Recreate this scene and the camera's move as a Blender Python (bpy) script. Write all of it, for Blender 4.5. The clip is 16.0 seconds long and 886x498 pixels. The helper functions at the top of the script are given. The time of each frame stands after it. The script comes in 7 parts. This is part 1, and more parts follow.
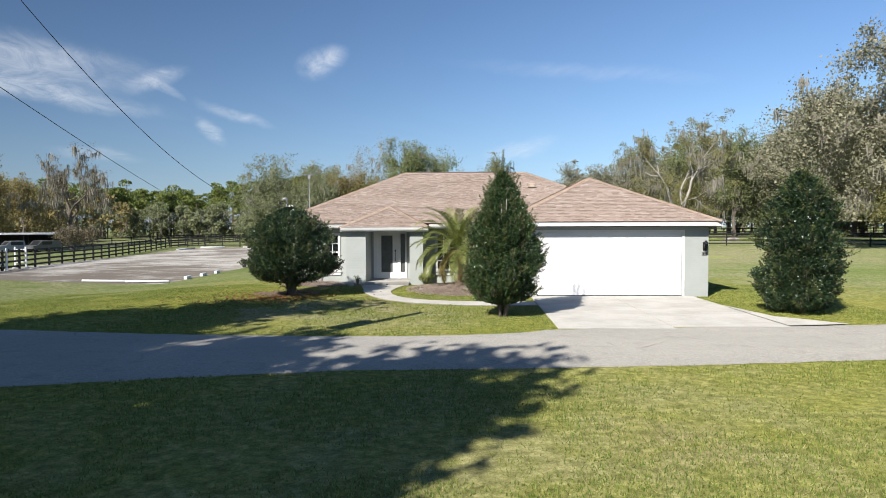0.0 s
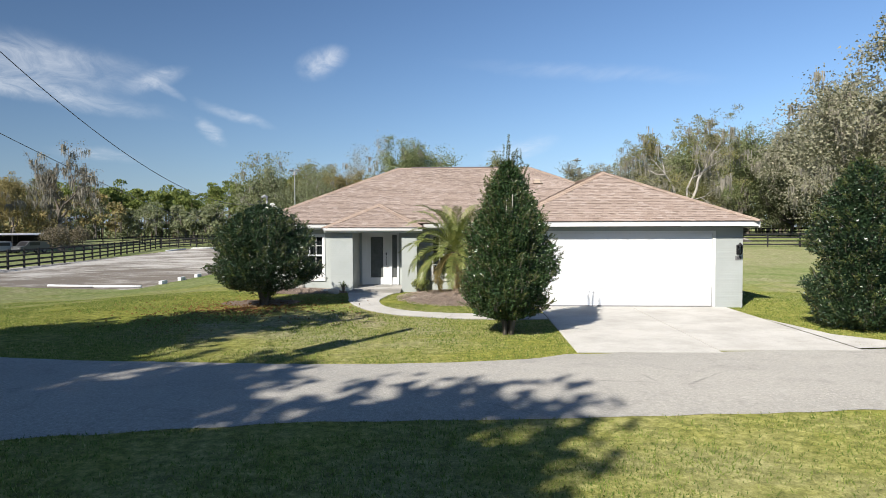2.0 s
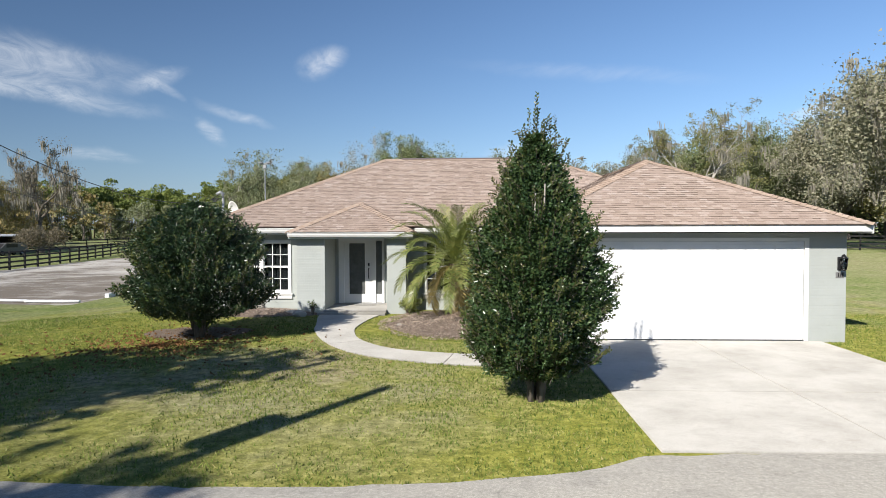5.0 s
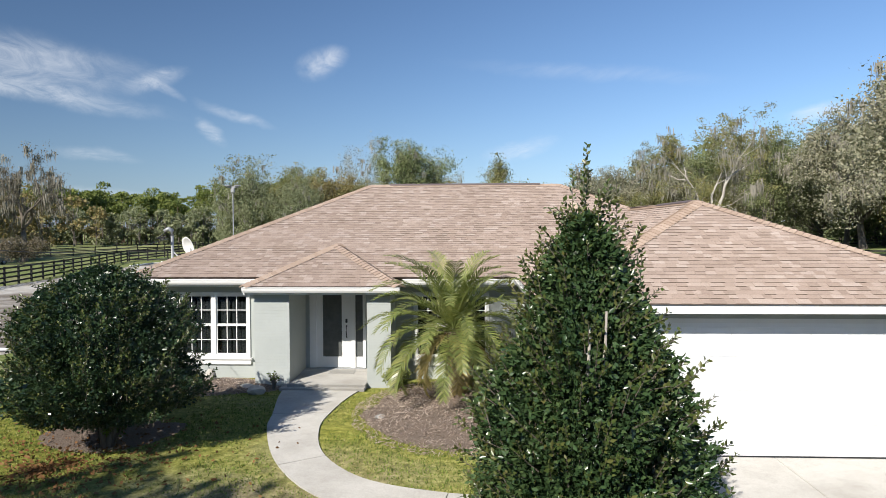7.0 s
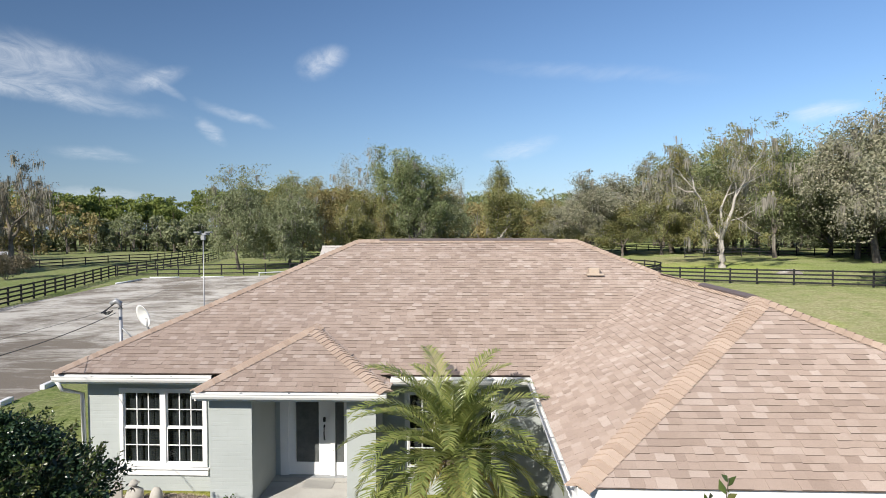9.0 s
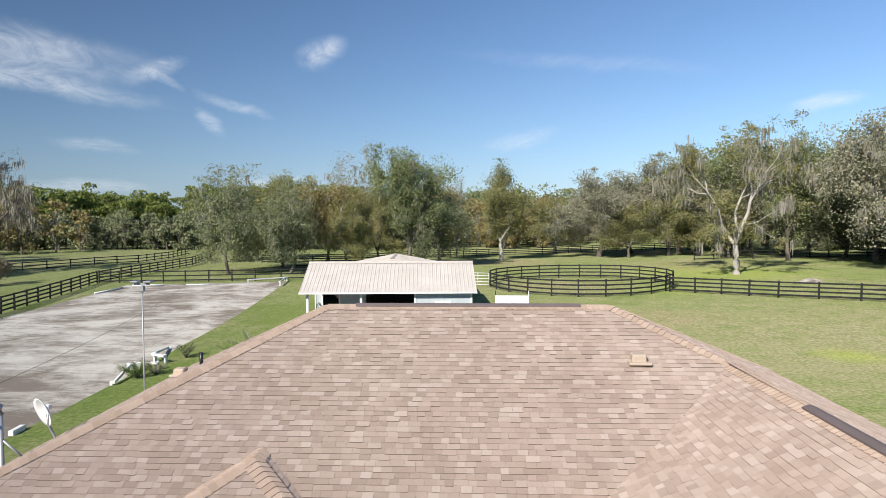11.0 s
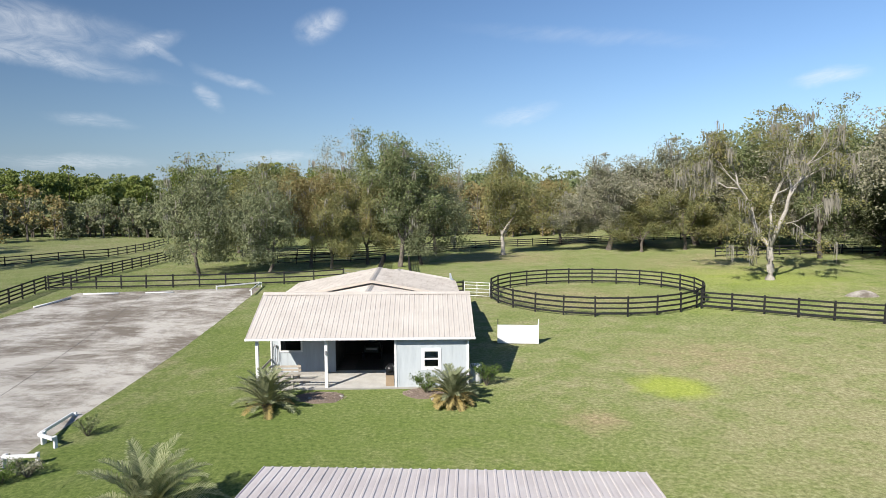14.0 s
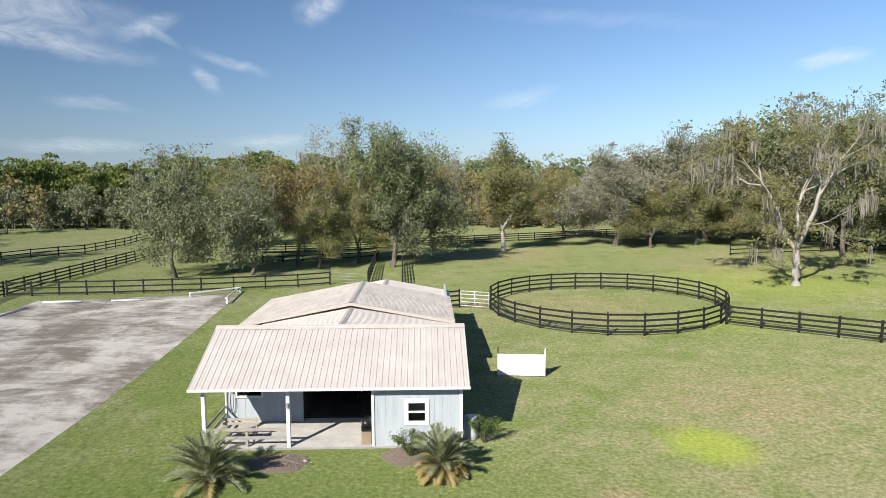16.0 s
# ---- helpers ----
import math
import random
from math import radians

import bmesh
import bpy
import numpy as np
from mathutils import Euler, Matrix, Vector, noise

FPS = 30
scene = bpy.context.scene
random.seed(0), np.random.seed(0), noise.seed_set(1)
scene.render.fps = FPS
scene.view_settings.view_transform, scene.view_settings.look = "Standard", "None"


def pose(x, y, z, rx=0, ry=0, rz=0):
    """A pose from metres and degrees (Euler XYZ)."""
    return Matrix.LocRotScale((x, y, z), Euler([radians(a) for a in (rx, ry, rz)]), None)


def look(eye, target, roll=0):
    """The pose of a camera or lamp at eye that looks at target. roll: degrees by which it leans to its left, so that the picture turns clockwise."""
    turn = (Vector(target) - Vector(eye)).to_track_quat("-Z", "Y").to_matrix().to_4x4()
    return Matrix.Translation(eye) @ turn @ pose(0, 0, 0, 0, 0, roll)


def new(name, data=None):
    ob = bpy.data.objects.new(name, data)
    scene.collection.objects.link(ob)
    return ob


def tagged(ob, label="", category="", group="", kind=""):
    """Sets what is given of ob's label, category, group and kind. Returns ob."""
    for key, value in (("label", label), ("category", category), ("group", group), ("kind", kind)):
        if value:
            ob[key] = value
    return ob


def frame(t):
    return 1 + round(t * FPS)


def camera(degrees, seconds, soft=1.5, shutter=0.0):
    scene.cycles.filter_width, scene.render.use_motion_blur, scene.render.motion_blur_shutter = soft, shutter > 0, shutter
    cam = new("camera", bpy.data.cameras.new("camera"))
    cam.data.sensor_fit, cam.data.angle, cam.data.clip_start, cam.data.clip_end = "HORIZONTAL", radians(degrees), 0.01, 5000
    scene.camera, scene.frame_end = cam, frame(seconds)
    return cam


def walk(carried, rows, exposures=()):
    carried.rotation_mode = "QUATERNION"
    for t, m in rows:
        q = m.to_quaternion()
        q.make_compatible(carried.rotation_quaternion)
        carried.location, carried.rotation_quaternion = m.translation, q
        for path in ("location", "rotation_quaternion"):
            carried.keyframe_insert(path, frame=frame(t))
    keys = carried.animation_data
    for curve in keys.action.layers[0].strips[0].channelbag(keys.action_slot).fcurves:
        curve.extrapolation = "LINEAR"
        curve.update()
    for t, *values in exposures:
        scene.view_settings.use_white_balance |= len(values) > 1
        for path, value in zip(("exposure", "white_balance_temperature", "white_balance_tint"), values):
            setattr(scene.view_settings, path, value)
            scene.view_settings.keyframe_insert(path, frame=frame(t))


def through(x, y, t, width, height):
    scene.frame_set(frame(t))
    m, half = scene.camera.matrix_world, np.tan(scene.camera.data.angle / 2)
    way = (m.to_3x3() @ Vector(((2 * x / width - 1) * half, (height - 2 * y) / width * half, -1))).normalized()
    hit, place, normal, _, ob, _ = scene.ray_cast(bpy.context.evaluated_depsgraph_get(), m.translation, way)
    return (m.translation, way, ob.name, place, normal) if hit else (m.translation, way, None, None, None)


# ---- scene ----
cam = camera(68.81, 16.0, soft=0.75)
YAW, ROLL = 2.462, 0.189
# seconds, x, y, z, pitch
PATH = [
    (0.0, 3.773, 10.468, 2.306, -1.912),
    (0.5, 3.777, 11.183, 2.312, -1.925),
    (1.0, 3.778, 11.87, 2.303, -1.912),
    (1.5, 3.79, 12.534, 2.306, -1.9),
    (2.0, 3.799, 13.214, 2.311, -1.887),
    (2.5, 3.813, 13.879, 2.313, -1.862),
    (3.0, 3.814, 14.563, 2.322, -1.862),
    (3.5, 3.789, 15.271, 2.328, -1.862),
    (6.0, 3.672, 20.121, 2.804, -1.874),
    (6.5, 3.682, 20.995, 3.184, -1.874),
    (7.0, 3.668, 21.844, 3.616, -1.862),
    (7.5, 3.647, 22.631, 4.053, -1.874),
    (8.0, 3.63, 23.335, 4.482, -1.874),
    (8.5, 3.624, 23.99, 4.894, -1.887),
    (9.0, 3.608, 24.607, 5.273, -1.9),
    (11.5, 3.55, 29.984, 7.084, -3.074),
    (12.0, 3.551, 31.538, 7.451, -3.504),
    (12.5, 3.577, 33.058, 7.83, -3.819),
    (13.0, 3.609, 34.532, 8.196, -4.16),
    (13.5, 3.644, 35.945, 8.549, -4.488),
    (14.0, 3.714, 37.314, 8.889, -4.803),
    (14.5, 3.759, 38.675, 9.214, -5.143),
    (15.0, 3.811, 40.065, 9.528, -5.484),
    (15.5, 3.868, 41.5, 9.811, -5.836),
    (16.0, 3.929, 42.974, 10.107, -6.226),
]
walk(cam, [(t, pose(x, y, z, 90 + pitch, ROLL, YAW)) for t, x, y, z, pitch in PATH], exposures=[(0.0, 0.35), (16.0, 0.35)])

# ---- world and sun ----
SUN_EL, SUN_FROM = 34.5, (-0.49, -0.872)
world = bpy.data.worlds.new("sky")
scene.world = world
world.use_nodes = True
wn, wl = world.node_tree.nodes, world.node_tree.links
wn.clear()
sky = wn.new("ShaderNodeTexSky")
sky.sky_type, sky.sun_disc = "NISHITA", False
sky.sun_elevation = radians(SUN_EL)
sky.sun_rotation = math.atan2(SUN_FROM[0], SUN_FROM[1])
sky.altitude, sky.air_density, sky.dust_density, sky.ozone_density = 0, 1.0, 0.15, 3.0
bg = wn.new("ShaderNodeBackground")
bg.inputs["Strength"].default_value = 0.075
wout = wn.new("ShaderNodeOutputWorld")
wl.new(bg.outputs[0], wout.inputs[0])


def wmath(op, a, b=None):
    n = wn.new("ShaderNodeMath")
    n.operation = op
    for i, v in enumerate((a, b)):
        if v is None:
            continue
        if isinstance(v, (int, float)):
            n.inputs[i].default_value = v
        else:
            wl.new(v, n.inputs[i])
    return n.outputs[0]


def wisps():
    """High thin cirrus: streaked noise, denser where the sky carries it."""
    tc = wn.new("ShaderNodeTexCoord")
    sep = wn.new("ShaderNodeSeparateXYZ")
    wl.new(tc.outputs["Generated"], sep.inputs[0])
    up = wmath("ADD", wmath("MAXIMUM", sep.outputs[2], 0.0), 0.06)
    px, py = wmath("DIVIDE", sep.outputs[0], up), wmath("DIVIDE", sep.outputs[1], up)
    comb = wn.new("ShaderNodeCombineXYZ")
    wl.new(wmath("ADD", wmath("MULTIPLY", px, 0.55), wmath("MULTIPLY", py, 0.12)), comb.inputs[0])
    wl.new(wmath("MULTIPLY", py, 0.30), comb.inputs[1])
    fine = wn.new("ShaderNodeTexNoise")
    fine.inputs["Scale"].default_value, fine.inputs["Detail"].default_value = 9.0, 8
    fine.inputs["Roughness"].default_value, fine.inputs["Distortion"].default_value = 0.66, 1.2
    wl.new(comb.outputs[0], fine.inputs["Vector"])
    # the air's slow turbulence frays the banks
    warp = []
    for off, sc in ((0.0, 7.0), (5.3, 11.0)):
        mv, nz = wn.new("ShaderNodeVectorMath"), wn.new("ShaderNodeTexNoise")
        mv.operation, mv.inputs[1].default_value = "ADD", (off, off, off)
        wl.new(tc.outputs["Generated"], mv.inputs[0]), wl.new(mv.outputs[0], nz.inputs["Vector"])
        nz.inputs["Scale"].default_value, nz.inputs["Detail"].default_value, nz.inputs["Roughness"].default_value = sc, 6, 0.62
        warp.append(wmath("SUBTRACT", nz.outputs["Fac"], 0.5))
    cover = None
    # bearing and height of each bank, half widths along and across, fall to the right, density
    for ax, el, wx, wz, fall, dens in ((-37.0, 12.0, 8.5, 1.9, 0.02, 0.34), (-34.0, 10.1, 7.0, 0.75, 0.10, 0.34), (-34.5, 13.2, 7.0, 0.7, 0.05, 0.12), (-26.2, 11.9, 1.9, 0.7, -0.3, 0.36), (-25.6, 11.2, 1.2, 0.4, 0.5, 0.3), (-13.0, 13.9, 1.8, 1.0, -0.25, 0.5), (-22.2, 8.2, 0.9, 0.7, 0.6, 0.4), (-20.2, 9.5, 2.4, 0.45, 0.28, 0.28), (27.9, 8.7, 2.0, 0.55, -0.1, 0.5), (4.2, 6.8, 2.4, 0.7, -0.2, 0.3), (10.0, 13.0, 9.0, 0.6, 0.1, 0.12), (-17.0, 3.2, 3.2, 0.5, 0.0, 0.3), (-31.5, 2.7, 4.5, 0.5, 0.0, 0.3), (-30.5, 5.8, 2.8, 0.45, 0.1, 0.22)):
        az = radians(ax)
        d = (math.sin(az) * math.cos(radians(el)), math.cos(az) * math.cos(radians(el)), math.sin(radians(el)))
        side = wmath("SUBTRACT", wmath("MULTIPLY", sep.outputs[0], math.cos(az)), wmath("MULTIPLY", sep.outputs[1], math.sin(az)))
        ahead = wmath("GREATER_THAN", wmath("ADD", wmath("MULTIPLY", sep.outputs[0], d[0]), wmath("MULTIPLY", sep.outputs[1], d[1])), 0.0)
        lift = wmath("SUBTRACT", wmath("ADD", sep.outputs[2], wmath("MULTIPLY", side, fall)), d[2])
        u = wmath("DIVIDE", wmath("ADD", side, wmath("MULTIPLY", warp[0], 0.07)), math.sin(radians(wx * 1.5)))
        w = wmath("DIVIDE", wmath("ADD", lift, wmath("MULTIPLY", warp[1], 0.026)), math.sin(radians(wz * 1.5)))
        r = wmath("ADD", wmath("MULTIPLY", u, u), wmath("MULTIPLY", w, w))
        soft = wmath("MAXIMUM", wmath("SUBTRACT", 1.0, r), 0.0)
        m = wmath("MULTIPLY", wmath("MULTIPLY", wmath("MULTIPLY", soft, soft), dens), ahead)
        cover = m if cover is None else wmath("ADD", cover, m)
    streak = wmath("MULTIPLY", wmath("MAXIMUM", wmath("SUBTRACT", fine.outputs["Fac"], 0.22), 0.0), 2.6)
    return wmath("MINIMUM", wmath("MULTIPLY", cover, streak), 0.8)


mixc = wn.new("ShaderNodeMixRGB")
wl.new(wisps(), mixc.inputs[0])
tint = wn.new("ShaderNodeMixRGB")
tint.blend_type = "MULTIPLY"
tint.inputs[0].default_value, tint.inputs[2].default_value = 1.0, (0.84, 0.955, 1.10, 1)
wl.new(sky.outputs[0], tint.inputs[1])
haze = wn.new("ShaderNodeMixRGB")
htc, hsep = wn.new("ShaderNodeTexCoord"), wn.new("ShaderNodeSeparateXYZ")
wl.new(htc.outputs["Generated"], hsep.inputs[0])
wl.new(wmath("MULTIPLY", wmath("POWER", wmath("SUBTRACT", 1.0, wmath("MAXIMUM", wmath("MINIMUM", hsep.outputs[2], 0.999), 0.0)), 11.0), 0.6), haze.inputs[0])
wl.new(tint.outputs[0], haze.inputs[1])
haze.inputs[2].default_value = (4.2, 5.8, 8.8, 1)
# the air is hazier towards the east than the west
east = wn.new("ShaderNodeMixRGB")
east.blend_type, east.inputs[0].default_value = "MULTIPLY", 1.0
eg = wmath("ADD", 1.04, wmath("MULTIPLY", hsep.outputs[0], 0.52))
ec = wn.new("ShaderNodeCombineXYZ")
for i in range(3):
    wl.new(eg, ec.inputs[i])
wl.new(haze.outputs[0], east.inputs[1]), wl.new(ec.outputs[0], east.inputs[2])
wl.new(east.outputs[0], mixc.inputs[1])
mixc.inputs[2].default_value = (10.5, 10.8, 11.2, 1)
wl.new(mixc.outputs[0], bg.inputs[0])

sun = new("sun", bpy.data.lights.new("sun", "SUN"))
sun.data.energy, sun.data.angle, sun.data.color = 5.0, radians(0.53), (1.0, 0.94, 0.85)
flat = math.cos(radians(SUN_EL)) / math.hypot(*SUN_FROM)
sun.matrix_world = look((SUN_FROM[0] * flat * 50, SUN_FROM[1] * flat * 50, 50 * math.sin(radians(SUN_EL))), (0, 0, 0))


# ---- materials ----
class Mat:
    """A node material built up step by step."""

    def __init__(self, name, rough=0.8, spec=0.3, metal=0.0):
        self.m = bpy.data.materials.new(name)
        self.m.use_nodes = True
        self.n, self.l = self.m.node_tree.nodes, self.m.node_tree.links
        self.b = self.n["Principled BSDF"]
        self.b.inputs["Roughness"].default_value = rough
        self.b.inputs["Specular IOR Level"].default_value = spec
        self.b.inputs["Metallic"].default_value = metal
        self.geo = self.n.new("ShaderNodeNewGeometry")
        self.pos = self.geo.outputs["Position"]
        self.local = self.n.new("ShaderNodeTexCoord").outputs["Object"]

    def grainy(self, v=1.0):
        """Rough, granular matter, which throws light back to where it comes from."""
        self.b.inputs["Diffuse Roughness"].default_value = v
        return self

    def put(self, v, sock):
        if isinstance(v, (int, float)):
            sock.default_value = v
        elif isinstance(v, tuple):
            sock.default_value = (*v, 1) if len(v) == 3 and sock.type == "RGBA" else v
        else:
            self.l.new(v, sock)

    def math(self, op, a, b=0.0, clamp=False):
        n = self.n.new("ShaderNodeMath")
        n.operation, n.use_clamp = op, clamp
        self.put(a, n.inputs[0]), self.put(b, n.inputs[1])
        return n.outputs[0]

    def noise(self, scale, detail=4, rough=0.55, vec=None, stretch=None, distort=0.0):
        n = self.n.new("ShaderNodeTexNoise")
        n.inputs["Scale"].default_value, n.inputs["Detail"].default_value = scale, detail
        n.inputs["Roughness"].default_value, n.inputs["Distortion"].default_value = rough, distort
        v = vec or self.pos
        if stretch:
            mp = self.n.new("ShaderNodeMapping")
            mp.inputs["Scale"].default_value = stretch
            self.l.new(v, mp.inputs[0])
            v = mp.outputs[0]
        self.l.new(v, n.inputs["Vector"])
        return n.outputs["Fac"]

    def ramp(self, fac, *stops):
        n = self.n.new("ShaderNodeValToRGB")
        e = n.color_ramp.elements
        while len(e) < len(stops):
            e.new(0.5)
        for el, (p, c) in zip(e, stops):
            el.position = p
            el.color = (*c, 1) if isinstance(c, tuple) else (c, c, c, 1)
        self.put(fac, n.inputs[0])
        return n.outputs[0]

    def mix(self, fac, a, b, mode="MIX"):
        n = self.n.new("ShaderNodeMixRGB")
        n.blend_type = mode
        self.put(fac, n.inputs[0]), self.put(a, n.inputs[1]), self.put(b, n.inputs[2])
        return n.outputs[0]

    def bump(self, height, strength=0.4, dist=0.02):
        n = self.n.new("ShaderNodeBump")
        n.inputs["Strength"].default_value, n.inputs["Distance"].default_value = strength, dist
        self.put(height, n.inputs["Height"])
        self.l.new(n.outputs[0], self.b.inputs["Normal"])

    def near(self, x, y, r0, r1):
        """1 at a spot of the plan, fading to 0 from r0 to r1 metres."""
        n = self.n.new("ShaderNodeVectorMath")
        n.operation = "DISTANCE"
        mp = self.n.new("ShaderNodeMapping")
        mp.inputs["Scale"].default_value = (1, 1, 0)
        self.l.new(self.pos, mp.inputs[0]), self.l.new(mp.outputs[0], n.inputs[0])
        n.inputs[1].default_value = (x, y, 0)
        w = self.noise(0.9, 3)
        d = self.math("ADD", n.outputs["Value"], self.math("MULTIPLY", self.math("SUBTRACT", w, 0.5), r1 * 0.9))
        return self.math("DIVIDE", self.math("SUBTRACT", r1, d), r1 - r0, clamp=True)

    def island(self):
        return self.geo.outputs["Random Per Island"]

    def objrand(self):
        return self.n.new("ShaderNodeObjectInfo").outputs["Random"]

    def base(self, c):
        self.put(c, self.b.inputs["Base Color"])
        return self

    def rough(self, v):
        self.put(v, self.b.inputs["Roughness"])
        return self


def plain(name, color, rough=0.6, spec=0.3, metal=0.0, vary=0.12, scale=3.0, bump=0.15, grain=60.0):
    """Painted or solid stuff: one colour, with wear at two scales and a fine relief."""
    m = Mat(name, rough, spec, metal)
    lo = tuple(c * (1 - vary) for c in color)
    hi = tuple(min(1, c * (1 + vary * 0.5)) for c in color)
    c = m.ramp(m.noise(scale, 5), (0.3, lo), (0.7, hi))
    c = m.mix(0.25, c, m.ramp(m.noise(grain, 2), (0.3, lo), (0.75, hi)))
    m.base(c)
    if bump:
        m.bump(m.noise(grain, 3), bump, 0.01)
    return m.m


def mat_grass():
    m = Mat("lawn_grass", 0.9, 0.12).grainy()
    blade = m.noise(55, 5, 0.75, stretch=(1.0, 0.6, 1.0))
    tuft = m.noise(5.5, 7, 0.72)
    patch = m.noise(0.75, 8, 0.68, distort=0.3)
    big = m.noise(0.085, 5, 0.6, distort=0.5)
    green = m.ramp(tuft, (0.32, (0.0749, 0.101, 0.0286)), (0.5, (0.153, 0.183, 0.0628)), (0.67, (0.256, 0.277, 0.13)))
    dry = m.ramp(tuft, (0.32, (0.121, 0.114, 0.0576)), (0.5, (0.227, 0.217, 0.118)), (0.67, (0.339, 0.324, 0.202)))
    lush = m.ramp(tuft, (0.32, (0.0517, 0.0887, 0.0171)), (0.67, (0.159, 0.205, 0.0528)))
    worn = m.math("MULTIPLY", m.ramp(patch, (0.42, 0.0), (0.60, 1.0)), m.ramp(big, (0.40, 0.05), (0.60, 1.0)))
    c = m.mix(worn, green, dry)
    c = m.mix(m.math("MULTIPLY", m.ramp(m.noise(0.28, 7, 0.65), (0.50, 0.0), (0.62, 1.0)), 0.6), c, lush)
    for x, y, r0, r1, k in ((-7, 57, 5, 15, 0.8), (-8, 76, 3, 10, 0.7), (2, 32.3, 0.5, 2.0, 0.9), (-7, 31, 2, 6, 0.6), (4.2, 26.3, 0.6, 2.4, 0.75), (-1.5, 25.5, 0.5, 2.0, 0.5), (9, 17, 1, 4, 0.5), (6, 61, 1, 7, 0.5)):
        c = m.mix(m.math("MULTIPLY", m.near(x, y, r0, r1), k), c, lush)
    gold = m.ramp(tuft, (0.34, (0.0901, 0.0948, 0.0128)), (0.5, (0.201, 0.196, 0.0288)), (0.66, (0.355, 0.324, 0.068)))
    c = m.mix(m.math("MULTIPLY", m.near(3.0, 20.0, 16.0, 24.0), 0.68), c, gold)
    # the dry paddock behind the house
    for x, y, r0, r1, k in ((25, 66, 5, 20, 0.9), (19, 58, 2, 10, 0.6), (1.0, 28.3, 2, 5, 0.9), (5.0, 17.5, 2, 7, 0.5), (-62, 140, 8, 40, 0.5), (18, 160, 6, 30, 0.5)):
        c = m.mix(m.math("MULTIPLY", m.math("MULTIPLY", m.near(x, y, r0, r1), k), m.ramp(patch, (0.36, 0.25), (0.58, 1.0))), c, dry)
    for x, y, r0, r1, k in ((13.0, 67.0, 0.9, 2.3, 0.8), (22.0, 60.5, 0.6, 2.2, 0.5), (32.0, 104.0, 3, 13, 0.45), (22, 88, 1, 5, 0.25)):
        c = m.mix(m.math("MULTIPLY", m.near(x, y, r0, r1), k), c, m.ramp(tuft, (0.3, (0.154, 0.204, 0.0283)), (0.68, (0.319, 0.367, 0.0661))))
    soil = m.ramp(tuft, (0.36, (0.154, 0.117, 0.0708)), (0.64, (0.371, 0.296, 0.189)))
    for x, y, r0, r1, k in ((8.6, 62.5, 0.4, 1.7, 0.8), (-2.6, 27.5, 0.6, 2.2, 0.5), (1.6, 31.0, 0.3, 1.6, 0.55), (10.5, 19.5, 0.3, 1.1, 0.5), (12.4, 63.5, 0.2, 0.9, 0.4), (6.0, 17.4, 0.3, 1.0, 0.4), (0.6, 29.3, 0.5, 1.9, 0.45), (12.5, 92.5, 3.0, 9.0, 0.5), (9.0, 128.0, 3.0, 11.0, 0.6), (12.6, 20.8, 0.4, 1.6, 0.5), (16.5, 72.5, 1.5, 5.5, 0.5), (33, 118, 3, 14, 0.5)):
        c = m.mix(m.math("MULTIPLY", m.math("MULTIPLY", m.near(x, y, r0, r1), k), m.ramp(patch, (0.38, 0.3), (0.56, 1.0))), c, soil)
    c = m.mix(1.0, c, m.ramp(m.math("ADD", m.math("MULTIPLY", blade, 0.55), m.math("MULTIPLY", m.noise(17, 5, 0.8), 0.45)), (0.34, 0.55), (0.5, 1.0), (0.66, 1.5)), "MULTIPLY")
    m.base(c)
    m.bump(m.math("ADD", blade, m.math("MULTIPLY", tuft, 1.5)), 0.5, 0.035)
    return m.m


def mat_blades():
    m = Mat("grass_blade", 0.75, 0.2)
    c = m.ramp(m.island(), (0.0, (0.078, 0.125, 0.022)), (0.5, (0.160, 0.215, 0.04)), (0.85, (0.25, 0.285, 0.07)), (1.0, (0.40, 0.35, 0.16)))
    m.base(c)
    return m.m


def mat_asphalt():
    m = Mat("worn_asphalt", 0.9, 0.25).grainy()
    g = m.math("ADD", m.math("MULTIPLY", m.noise(90, 3, 0.7), 0.5), m.math("MULTIPLY", m.noise(22, 5, 0.8), 0.5))
    c = m.ramp(g, (0.3, (0.140, 0.134, 0.120)), (0.52, (0.292, 0.281, 0.256)), (0.72, (0.50, 0.482, 0.44)))
    c = m.mix(m.ramp(m.noise(0.5, 5, 0.6, stretch=(0.35, 1.0, 1.0)), (0.35, 0.0), (0.7, 0.7)), c, m.mix(1.0, c, (1.22, 1.21, 1.2), "MULTIPLY"))
    c = m.mix(m.ramp(m.noise(2.2, 6, 0.7), (0.52, 0.0), (0.75, 0.6)), c, m.mix(1.0, c, (0.62, 0.62, 0.64), "MULTIPLY"))
    crack = m.n.new("ShaderNodeTexVoronoi")
    crack.feature, crack.inputs["Scale"].default_value = "DISTANCE_TO_EDGE", 0.45
    m.l.new(m.pos, crack.inputs["Vector"])
    ck = m.math("MULTIPLY", m.ramp(crack.outputs["Distance"], (0.0, 1.0), (0.012, 0.0)), m.ramp(m.noise(0.8, 3), (0.56, 0.0), (0.66, 0.45)))
    c = m.mix(ck, c, (0.04, 0.04, 0.04))
    m.base(c)
    m.bump(g, 0.5, 0.012)
    return m.m


